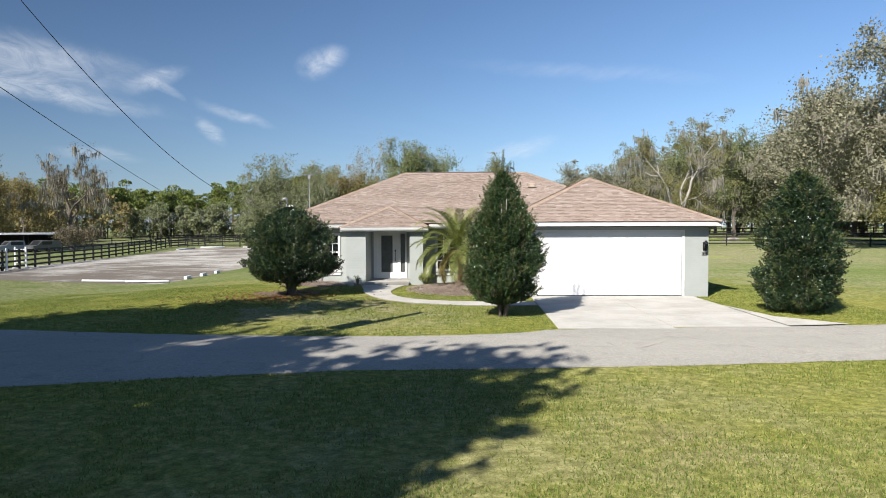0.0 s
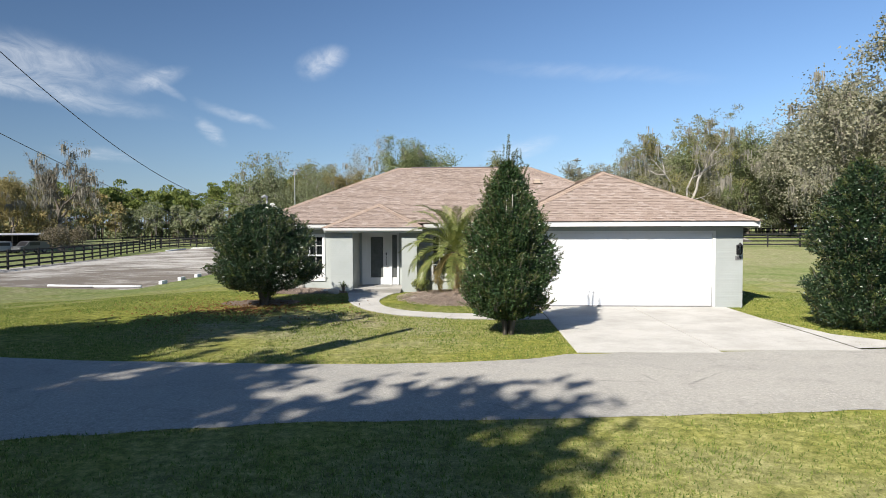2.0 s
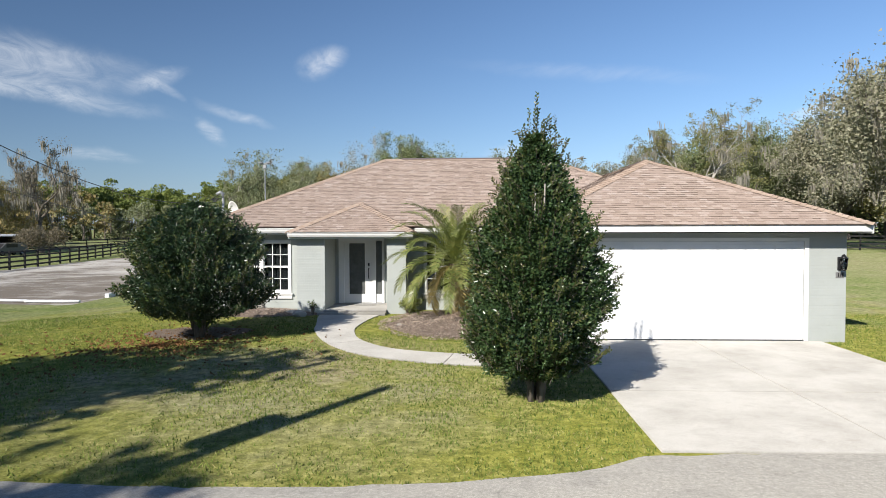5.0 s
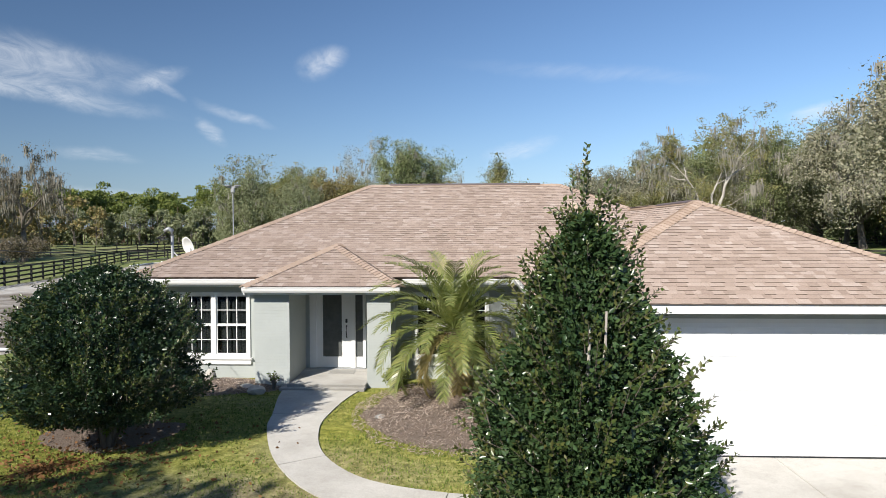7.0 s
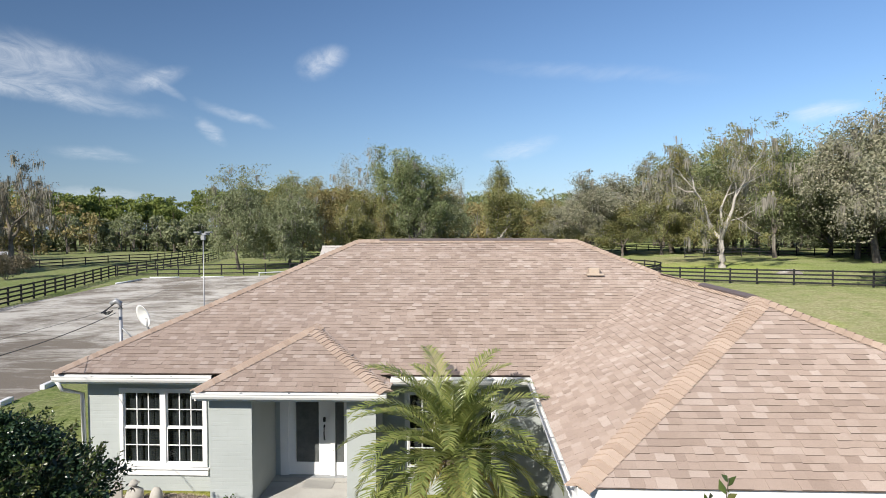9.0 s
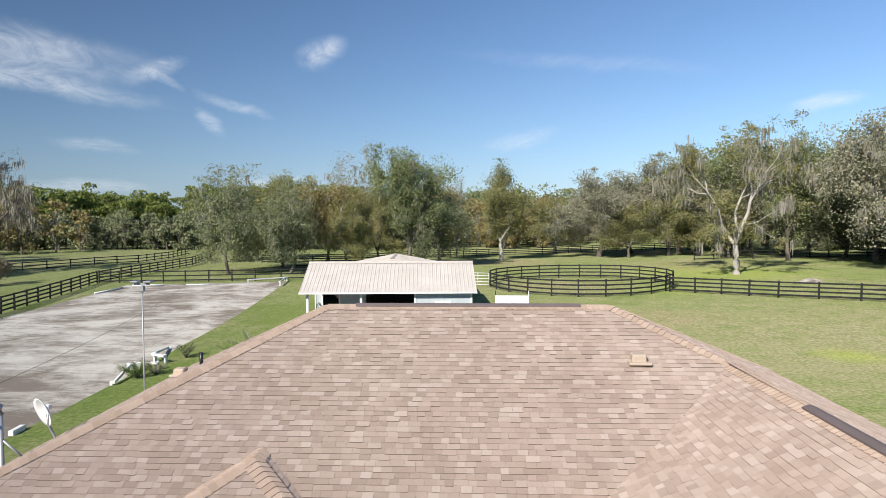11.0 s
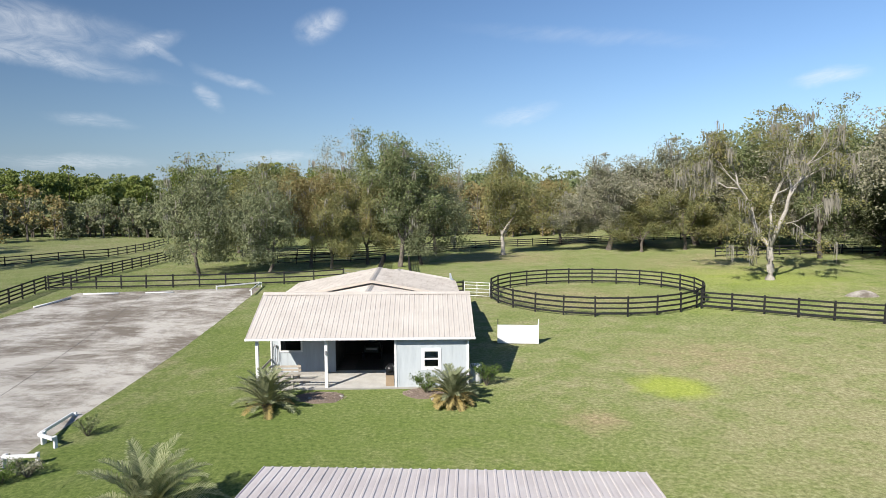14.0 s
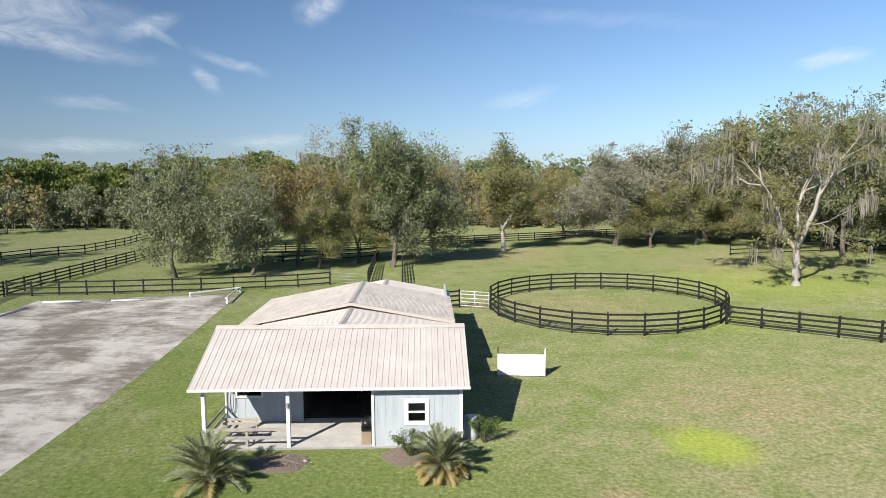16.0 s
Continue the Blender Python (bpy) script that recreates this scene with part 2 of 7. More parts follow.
def mat_concrete(name="pale_concrete", tone=0.98):
    m = Mat(name, 0.85, 0.3).grainy()
    g = m.noise(70, 4, 0.7)
    c = m.ramp(g, (0.25, (0.34 * tone, 0.325 * tone, 0.30 * tone)), (0.75, (0.55 * tone, 0.535 * tone, 0.50 * tone)))
    c = m.mix(m.ramp(m.noise(0.9, 6, 0.65), (0.4, 0.0), (0.7, 0.75)), c, m.mix(1.0, c, (0.66, 0.65, 0.63), "MULTIPLY"))
    c = m.mix(m.ramp(m.noise(5, 5, 0.7), (0.55, 0.0), (0.8, 0.5)), c, (0.25, 0.235, 0.205))
    m.base(c)
    m.bump(g, 0.25, 0.006)
    return m.m


def mat_sand():
    m = Mat("arena_sand", 0.95, 0.1).grainy()
    g = m.noise(40, 4, 0.7)
    c = m.ramp(g, (0.2, (0.128, 0.111, 0.093)), (0.8, (0.215, 0.189, 0.160)))
    pale = m.ramp(g, (0.2, (0.37, 0.350, 0.318)), (0.8, (0.56, 0.538, 0.498)))
    band = m.noise(0.22, 8, 0.7, stretch=(0.9, 0.75, 1), distort=0.5)
    # paler towards the middle of the arena, darker towards its near end
    band = m.math("ADD", band, m.math("MULTIPLY", m.near(-21, 62, 4, 20), 0.07))
    band = m.math("SUBTRACT", band, m.math("MULTIPLY", m.near(-20, 46, 5, 13), 0.10))
    band = m.math("ADD", m.math("MULTIPLY", band, 0.55), m.math("MULTIPLY", m.noise(0.9, 9, 0.78, stretch=(0.35, 1.0, 1), distort=0.6), 0.45))
    c = m.mix(m.ramp(band, (0.45, 0.0), (0.57, 0.95)), c, pale)
    c = m.mix(m.ramp(m.noise(0.7, 7, 0.75, stretch=(1.1, 0.8, 1)), (0.5, 0.0), (0.72, 0.55)), c, (0.19, 0.163, 0.138))
    m.base(c)
    m.bump(m.math("ADD", m.noise(6, 5, 0.7), m.math("MULTIPLY", g, 0.5)), 0.6, 0.06)
    return m.m


def mat_mulch():
    m = Mat("bark_mulch", 0.95, 0.15).grainy()
    g = m.noise(35, 5, 0.75)
    c = m.ramp(g, (0.25, (0.08, 0.06, 0.048)), (0.5, (0.208, 0.164, 0.134)), (0.8, (0.384, 0.328, 0.284)))
    c = m.mix(m.ramp(m.noise(3, 4), (0.4, 0.0), (0.7, 0.6)), c, (0.224, 0.172, 0.14))
    m.base(c)
    m.bump(g, 1.0, 0.05)
    return m.m


def mat_shingle(name, piece):
    """Laminated asphalt shingle; each tab has its own tone."""
    m = Mat(name, 0.92, 0.2).grainy()
    r = m.objrand() if piece else m.island()
    c = m.ramp(r, (0.0, (0.262, 0.202, 0.169)), (0.25, (0.307, 0.239, 0.201)), (0.5, (0.331, 0.26, 0.219)), (0.8, (0.359, 0.287, 0.245)), (1.0, (0.423, 0.352, 0.31)))
    c = m.mix(0.2, c, m.ramp(m.noise(0.82, 0.837, 0.681), (0.30, (0.26, 0.2, 0.166)), (0.5, (0.341, 0.27, 0.229)), (0.70, (0.413, 0.339, 0.297))))
    grit = m.noise(260, 2, 0.8)
    c = m.mix(0.6, c, m.mix(1.0, c, m.ramp(grit, (0.25, 0.55), (0.75, 1.45)), "MULTIPLY"))
    c = m.mix(m.ramp(m.noise(0.7, 5), (0.45, 0.0), (0.75, 0.22)), c, m.mix(1.0, c, (0.695, 0.69, 0.721), "MULTIPLY"))
    m.base(c)
    m.bump(grit, 0.5, 0.004)
    return m.m


def mat_cap():
    """Folded ridge and hip caps: one plain tan blend, tone by piece."""
    m = Mat("tan_cap_shingle", 0.92, 0.2).grainy()
    c = m.ramp(m.island(), (0.0, (0.335, 0.252, 0.198)), (0.5, (0.378, 0.289, 0.231)), (1.0, (0.418, 0.327, 0.266)))
    grit = m.noise(200, 2, 0.8)
    m.base(m.mix(0.6, c, m.mix(1.0, c, m.ramp(grit, (0.25, 0.6), (0.75, 1.4)), "MULTIPLY")))
    m.bump(grit, 0.5, 0.004)
    return m.m


def mat_wall():
    """Painted block and brick: faint courses under a matt coat."""
    m = Mat("greige_painted_masonry", 0.85, 0.25)
    c = m.ramp(m.noise(1.2, 5), (0.3, (0.402, 0.430, 0.418)), (0.7, (0.452, 0.482, 0.468)))
    c = m.mix(m.ramp(m.noise(7, 5, 0.7), (0.55, 0.0), (0.85, 0.35)), c, (0.35, 0.362, 0.338))
    m.base(c)
    br = m.n.new("ShaderNodeTexBrick")
    br.inputs["Scale"].default_value = 1.0
    br.inputs["Brick Width"].default_value, br.inputs["Row Height"].default_value = 0.21, 0.07
    br.inputs["Mortar Size"].default_value = 0.006
    br.inputs["Color1"].default_value = br.inputs["Color2"].default_value = (1, 1, 1, 1)
    br.inputs["Mortar"].default_value = (0, 0, 0, 1)
    sep, comb = m.n.new("ShaderNodeSeparateXYZ"), m.n.new("ShaderNodeCombineXYZ")
    m.l.new(m.pos, sep.inputs[0])
    m.l.new(m.math("ADD", sep.outputs[0], sep.outputs[1]), comb.inputs[0]), m.l.new(sep.outputs[2], comb.inputs[1])
    m.l.new(comb.outputs[0], br.inputs["Vector"])
    m.bump(m.math("ADD", m.math("MULTIPLY", br.outputs["Color"], 0.8), m.math("MULTIPLY", m.noise(45, 4), 0.5)), 0.45, 0.006)
    return m.m


def mat_barnwall():
    m = Mat("pale_blue_grey_board_siding", 0.75, 0.3)
    c = m.ramp(m.noise(1.5, 5, stretch=(3, 3, 0.6)), (0.3, (0.455, 0.50, 0.53)), (0.7, (0.545, 0.588, 0.612)))
    c = m.mix(m.ramp(m.noise(6, 5, 0.7, stretch=(2, 2, 0.3)), (0.55, 0.0), (0.9, 0.5)), c, (0.36, 0.37, 0.36))
    m.base(c)
    m.bump(m.noise(30, 4, stretch=(3, 3, 0.25)), 0.3, 0.008)
    return m.m


def mat_metalroof(name, a, b, dirt=0.5):
    m = Mat(name, 0.68, 0.3, 0.0)
    c = m.ramp(m.noise(0.8, 5), (0.3, a), (0.7, b))
    c = m.mix(m.ramp(m.noise(2.5, 6, 0.7, stretch=(2.0, 0.35, 1)), (0.48, 0.0), (0.8, dirt)), c, m.mix(1.0, c, (0.55, 0.5, 0.47), "MULTIPLY"))
    m.base(c)
    m.bump(m.noise(12, 3), 0.08, 0.01)
    return m.m


def mat_bark(name, a, b):
    m = Mat(name, 0.95, 0.1)
    g = m.noise(9, 6, 0.7, stretch=(1, 1, 0.3))
    c = m.ramp(g, (0.3, a), (0.7, b))
    c = m.mix(m.ramp(m.noise(2, 4), (0.5, 0.0), (0.75, 0.5)), c, tuple(v * 0.5 for v in a))
    m.base(c)
    m.bump(g, 0.9, 0.05)
    return m.m


def mat_leaf(name, *cols, gloss=0.75, spec=0.1, through=0.14, patch=0.5):
    """Leaves: tone by leaf, patches by place, some light through them."""
    m = Mat(name, gloss, spec)
    n = len(cols)
    c = m.ramp(m.island(), *[(i / (n - 1) if n > 1 else 0.5, k) for i, k in enumerate(cols)])
    c = m.mix(patch, c, m.ramp(m.noise(0.45, 3), *[((i + 0.8) / (n + 0.6), k) for i, k in enumerate(cols)]))
    m.base(c)
    tr = m.n.new("ShaderNodeBsdfTranslucent")
    m.put(m.mix(1.0, c, (1.25, 1.35, 0.6), "MULTIPLY"), tr.inputs[0])
    mx = m.n.new("ShaderNodeMixShader")
    mx.inputs[0].default_value = through
    out = m.n["Material Output"]
    m.l.new(m.b.outputs[0], mx.inputs[1]), m.l.new(tr.outputs[0], mx.inputs[2]), m.l.new(mx.outputs[0], out.inputs[0])
    return m.m


def mat_glass():
    m = Mat("window_glass", 0.05, 0.5)
    tr, gl, fr, mx = (m.n.new("ShaderNode" + k) for k in ("BsdfTransparent", "BsdfGlossy", "Fresnel", "MixShader"))
    tr.inputs[0].default_value = (0.62, 0.66, 0.66, 1)
    gl.inputs["Roughness"].default_value = 0.03
    fr.inputs[0].default_value = 1.5
    m.l.new(fr.outputs[0], mx.inputs[0]), m.l.new(tr.outputs[0], mx.inputs[1]), m.l.new(gl.outputs[0], mx.inputs[2])
    m.l.new(mx.outputs[0], m.n["Material Output"].inputs[0])
    return m.m


GRASS, BLADES, ASPHALT, CONCRETE, SAND, MULCH = mat_grass(), mat_blades(), mat_asphalt(), mat_concrete(), mat_sand(), mat_mulch()
SLAB = mat_concrete("porch_concrete", 0.85)
# shingle butt edges, coloured dark to draw the shadow line under each course
EDGE = plain("asphalt_edge_shadow_line", (0.15, 0.115, 0.093), 0.95)
FELT = plain("roofing_felt", (0.12, 0.09, 0.075), 0.95)
CAP = mat_cap()
SHINGLE, SHINGLE_PIECE = mat_shingle("tan_shingle", False), mat_shingle("tan_shingle_tab", True)
WALL, BARNWALL, GLASS = mat_wall(), mat_barnwall(), mat_glass()
FROST = plain("grey_frosted_glass", (0.115, 0.122, 0.12), 0.22, 0.5, vary=0.3, scale=6.0, bump=0.05)
# window backing coloured dark so the panes read as a dim slate room
SHEER = plain("dim_pane_fabric", (0.055, 0.06, 0.066), 0.9, vary=0.3)
WHITE = plain("white_paint", (0.80, 0.80, 0.79), 0.45, 0.4, vary=0.05)
GARAGE = plain("white_garage_door_paint", (0.84, 0.85, 0.86), 0.5, 0.35, vary=0.03, bump=0.05)
GUTTER = plain("white_aluminium_gutter", (0.78, 0.78, 0.77), 0.35, 0.5, vary=0.06)
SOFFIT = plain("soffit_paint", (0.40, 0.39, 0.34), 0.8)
CARD = plain("dim_plaster", (0.30, 0.28, 0.25), 0.9)
# aisle boards coloured dark to stand for the shade inside the barn
DIM_WOOD = plain("shade_dark_stable_wood", (0.075, 0.065, 0.058), 0.8, vary=0.3)
# near-black walls that put the gloom of barn and shed interiors into colour
DARK = plain("interior_shade_paint", (0.06, 0.055, 0.05), 0.9)
BLACKMETAL = plain("black_metal", (0.02, 0.02, 0.022), 0.35, 0.5)
FENCE = plain("black_fence_board", (0.028, 0.028, 0.027), 0.75, 0.25, vary=0.35, scale=1.5, grain=25)
CREAM = mat_metalroof("cream_ribbed_metal", (0.53, 0.485, 0.44), (0.60, 0.555, 0.505), 0.3)
AGED = mat_metalroof("weathered_ribbed_metal", (0.45, 0.41, 0.368), (0.55, 0.508, 0.462), 0.9)
PATIO = mat_metalroof("pale_pink_grey_metal", (0.60, 0.54, 0.52), (0.70, 0.645, 0.62), 0.35)
VENT = plain("brown_ridge_vent", (0.17, 0.135, 0.128), 0.6)
STEEL = plain("galvanised_steel", (0.36, 0.37, 0.38), 0.5, 0.5, 0.4)
OAKBARK = mat_bark("grey_oak_bark", (0.10, 0.085, 0.07), (0.24, 0.21, 0.175))
PALEBARK = mat_bark("pale_bare_bark", (0.33, 0.30, 0.265), (0.58, 0.54, 0.48))
PINEBARK = mat_bark("pine_bark", (0.13, 0.09, 0.065), (0.28, 0.21, 0.16))
OAKLEAF = mat_leaf("live_oak_leaf", (0.077, 0.111, 0.0486), (0.16, 0.202, 0.093), (0.268, 0.298, 0.144), (0.407, 0.384, 0.222))
GREYLEAF = mat_leaf("grey_green_oak_leaf", (0.128, 0.139, 0.0871), (0.24, 0.244, 0.161), (0.359, 0.346, 0.251), (0.506, 0.453, 0.359))
MIXLEAF = mat_leaf("olive_and_amber_oak_leaf", (0.0855, 0.108, 0.0449), (0.186, 0.205, 0.087), (0.285, 0.275, 0.12), (0.428, 0.3, 0.109), patch=0.65)
OLDLEAF = mat_leaf("old_oak_leaf", (0.087, 0.108, 0.0527), (0.179, 0.205, 0.106), (0.281, 0.3, 0.177), (0.382, 0.38, 0.24))
SAGEPALM = mat_leaf("grey_green_palm_leaf", (0.125, 0.152, 0.078), (0.213, 0.238, 0.13), (0.312, 0.323, 0.182), (0.413, 0.403, 0.247))
RUSTLEAF = mat_leaf("autumn_leaf", (0.132, 0.108, 0.0522), (0.247, 0.195, 0.0837), (0.335, 0.273, 0.131), (0.247, 0.284, 0.131))
PINELEAF = mat_leaf("pine_needle", (0.093, 0.124, 0.0368), (0.171, 0.212, 0.0615), (0.297, 0.309, 0.0941))
MOSS = mat_leaf("spanish_moss", (0.193, 0.18, 0.149), (0.289, 0.271, 0.232), (0.386, 0.358, 0.308), gloss=0.9, spec=0.1)
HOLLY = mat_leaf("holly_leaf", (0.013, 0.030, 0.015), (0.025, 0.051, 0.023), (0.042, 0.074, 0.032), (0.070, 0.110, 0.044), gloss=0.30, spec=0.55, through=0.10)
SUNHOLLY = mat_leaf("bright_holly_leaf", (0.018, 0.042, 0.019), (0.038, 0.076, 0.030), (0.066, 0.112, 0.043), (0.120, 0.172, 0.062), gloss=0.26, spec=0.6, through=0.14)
HOLLYTIP = mat_leaf("young_holly_leaf", (0.042, 0.066, 0.022), (0.084, 0.120, 0.030), (0.144, 0.120, 0.042), gloss=0.35, spec=0.5)
PALMLEAF = mat_leaf("date_palm_leaf", (0.085, 0.125, 0.030), (0.165, 0.205, 0.055), (0.26, 0.285, 0.088), (0.40, 0.37, 0.14), gloss=0.36, spec=0.5, through=0.18)
DRYTWIG = mat_leaf("dry_brush_leaf", (0.11, 0.092, 0.065), (0.19, 0.16, 0.115), (0.27, 0.235, 0.17))
DRYPALM = mat_leaf("dry_palm_leaf", (0.25, 0.19, 0.075), (0.38, 0.30, 0.12), (0.47, 0.39, 0.18))
SHRUB = mat_leaf("shrub_leaf", (0.0585, 0.0999, 0.0234), (0.105, 0.158, 0.0414), (0.176, 0.222, 0.0702))
DEADLEAF = mat_leaf("fallen_leaf", (0.115, 0.054, 0.0216), (0.187, 0.0936, 0.0396), (0.245, 0.144, 0.0648), through=0.0)


# ---- mesh helpers ----
def mesh_of(name, verts, faces, material, smooth=False):
    me = bpy.data.meshes.new(name)
    me.from_pydata([tuple(v) for v in verts], [], [tuple(f) for f in faces])
    me.update()
    me.materials.append(material)
    if smooth:
        me.polygons.foreach_set("use_smooth", [True] * len(me.polygons))
    return me


def part(name, data, material=None, parent=None, label="", at=None):
    """One mesh object, a bmesh or a mesh, under a thing or a part."""
    if isinstance(data, bmesh.types.BMesh):
        me = bpy.data.meshes.new(name)
        data.normal_update()
        data.to_mesh(me)
        data.free()
        me.materials.append(material)
    else:
        me = data
    ob = new(name, me)
    if parent:
        ob.parent = parent
    if at is not None:
        ob.matrix_basis = at
    if label:
        ob["label"] = label
    return ob


def thing(name, label, category, at=None, group="", kind=""):
    """The Empty at a thing's base that parents its parts."""
    ob = new(name)
    ob.empty_display_size = 0.1
    if at is not None:
        ob.matrix_basis = at
    return tagged(ob, label, category, group, kind)


def box(bm, x0, x1, y0, y1, z0, z1, bevel=0.0, m=None):
    """A box between the given planes, with soft edges where asked."""
    r = bmesh.ops.create_cube(bm, size=1.0)
    vs = r["verts"]
    for v in vs:
        v.co = Vector((x0 + (v.co.x + 0.5) * (x1 - x0), y0 + (v.co.y + 0.5) * (y1 - y0), z0 + (v.co.z + 0.5) * (z1 - z0)))
    if bevel:
        es = list({e for v in vs for e in v.link_edges})
        r = bmesh.ops.bevel(bm, geom=es, offset=bevel, segments=1, affect="EDGES", profile=0.6)
        vs = list({v for f in r["faces"] for v in f.verts} | {v for v in vs if v.is_valid})
    if m is not None:
        bmesh.ops.transform(bm, matrix=m, verts=vs)
    return vs


def boxmesh(x0, x1, y0, y1, z0, z1, bevel=0.0):
    bm = bmesh.new()
    box(bm, x0, x1, y0, y1, z0, z1, bevel)
    return bm


def tube(verts, faces, pts, radii, sides=6, cap=True):
    """Adds a tapered tube along pts to lists of verts and faces."""
    start = len(verts)
    pts = [Vector(p) for p in pts]
    for i, p in enumerate(pts):
        d = (pts[min(i + 1, len(pts) - 1)] - pts[max(i - 1, 0)]).normalized()
        a = d.orthogonal().normalized() if abs(d.z) > 0.99 else Vector((0, 0, 1)).cross(d).normalized()
        b = d.cross(a)
        for k in range(sides):
            t = 2 * math.pi * k / sides
            verts.append(p + (a * math.cos(t) + b * math.sin(t)) * radii[i])
    for i in range(len(pts) - 1):
        for k in range(sides):
            q = start + i * sides
            faces.append((q + k, q + (k + 1) % sides, q + sides + (k + 1) % sides, q + sides + k))
    if cap:
        faces.append(tuple(start + k for k in reversed(range(sides))))
        faces.append(tuple(start + (len(pts) - 1) * sides + k for k in range(sides)))


def tubemesh(name, material, *runs, sides=8):
    v, f = [], []
    for pts, radii in runs:
        tube(v, f, pts, radii if isinstance(radii, (list, tuple)) else [radii] * len(pts), sides)
    return mesh_of(name, v, f, material, True)


def ss(a, b, x):
    t = min(1.0, max(0.0, (x - a) / (b - a)))
    return t * t * (3 - 2 * t)


def land(x, y):
    """The height of the ground."""
    z = -0.5 * ss(-5, -13, x) * ss(24, 40, y) * (1 - 0.45 * ss(80, 105, y))
    z += 0.7 * ss(8, 50, x) * ss(55, 95, y) - 1.0 * ss(-44, -62, x) * ss(55, 95, y) * (1 - ss(110, 130, y))
    return z + 0.05 * noise.noise((x * 0.08, y * 0.08, 0.3)) * ss(48, 70, y)


# ---- ground ----
def spaced(a, b, step, far):
    mids = [a + i * step for i in range(int((b - a) / step) + 1)]
    out, d, p = [], step, 0.0
    while p < far:
        d *= 1.5
        p += d
        out.append(p)
    return [a - q for q in reversed(out)] + mids + [b + q for q in out]


def build_ground():
    xs, ys = spaced(-66, 66, 1.5, 2400), spaced(0, 165, 1.5, 2400)
    v = [(x, y, land(x, y)) for y in ys for x in xs]
    n = len(xs)
    f = [(j * n + i, j * n + i + 1, (j + 1) * n + i + 1, (j + 1) * n + i) for j in range(len(ys) - 1) for i in range(n - 1)]
    tagged(new("ground", mesh_of("ground", v, f, GRASS, True)), "mown green lawn and paddock grass with dry patches", "lawn", kind="structure")


def along(poly, x):
    for (x0, y0), (x1, y1) in zip(poly, poly[1:]):
        if x0 <= x <= x1:
            return y0 + (y1 - y0) * (x - x0) / (x1 - x0)
    return poly[-1][1]


NEAR_EDGE = [(-60, 8.5), (-30, 13.6), (-12, 17.4), (-3.0, 19.55), (-0.8, 20.15), (1.7, 20.75), (4.4, 20.95), (8.2, 21.4), (11, 21.85), (30, 24.6), (60, 29)]
FAR_EDGE = [(-60, 33), (-30, 28.5), (-12, 25.6), (-7, 24.75), (-3, 24.2), (1, 24.0), (3.2, 24.15), (4.7, 24.5), (5.6, 25.0), (11.1, 25.6), (13.5, 25.95), (30, 28.4), (60, 33)]


def build_road():
    v, f = [], []
    cols = 7
    xs = [-60 + i * 0.25 for i in range(481)]
    for i, x in enumerate(xs):
        a = along(NEAR_EDGE, x) + 0.07 * noise.noise((x * 1.7, 0, 0)) + 0.05 * noise.noise((x * 5.1, 3, 0))
        b = along(FAR_EDGE, x) + 0.06 * noise.noise((x * 1.9, 9, 0)) + 0.05 * noise.noise((x * 5.7, 5, 0))
        for k in range(cols):
            t = k / (cols - 1)
            y = a + (b - a) * t
            edge = 0.0 if k in (0, cols - 1) else 0.022 + 0.02 * math.sin(math.pi * t)
            v.append((x, y, land(x, y) + 0.006 + edge))
        if i:
            q = (i - 1) * cols
            f += [(q + k, q + cols + k, q + cols + k + 1, q + k + 1) for k in range(cols - 1)]
    tagged(new("road", mesh_of("road", v, f, ASPHALT, True)), "narrow worn grey asphalt lane across the lawn", "road", kind="structure")


def strip(outer, inner, z, lift):
    """A paved strip between two runs of points."""
    v, f = [], []
    for i, (a, b) in enumerate(zip(outer, inner)):
        v += [(*a, z - 0.1), (*a, z + lift), (*b, z + lift), (*b, z - 0.1)]
        if i:
            q = (i - 1) * 4
            f += [(q + k, q + k + 1, q + k + 5, q + k + 4) for k in range(3)]
    f += [(0, 3, 2, 1), (len(v) - 4, len(v) - 3, len(v) - 2, len(v) - 1)]
    return v, f


def smooth_run(pts, n):
    """A Catmull-Rom run of n points through pts."""
    p = [Vector(a) for a in pts]
    p = [p[0] * 2 - p[1]] + p + [p[-1] * 2 - p[-2]]
    out = []
    for i in range(n):
        s = i / (n - 1) * (len(p) - 3)
        k = min(int(s), len(p) - 4)
        t = s - k
        a, b, c, d = p[k:k + 4]
        out.append(tuple(0.5 * ((2 * b) + (c - a) * t + (2 * a - 5 * b + 4 * c - d) * t * t + (3 * b - a - 3 * c + d) * t ** 3)))
    return out


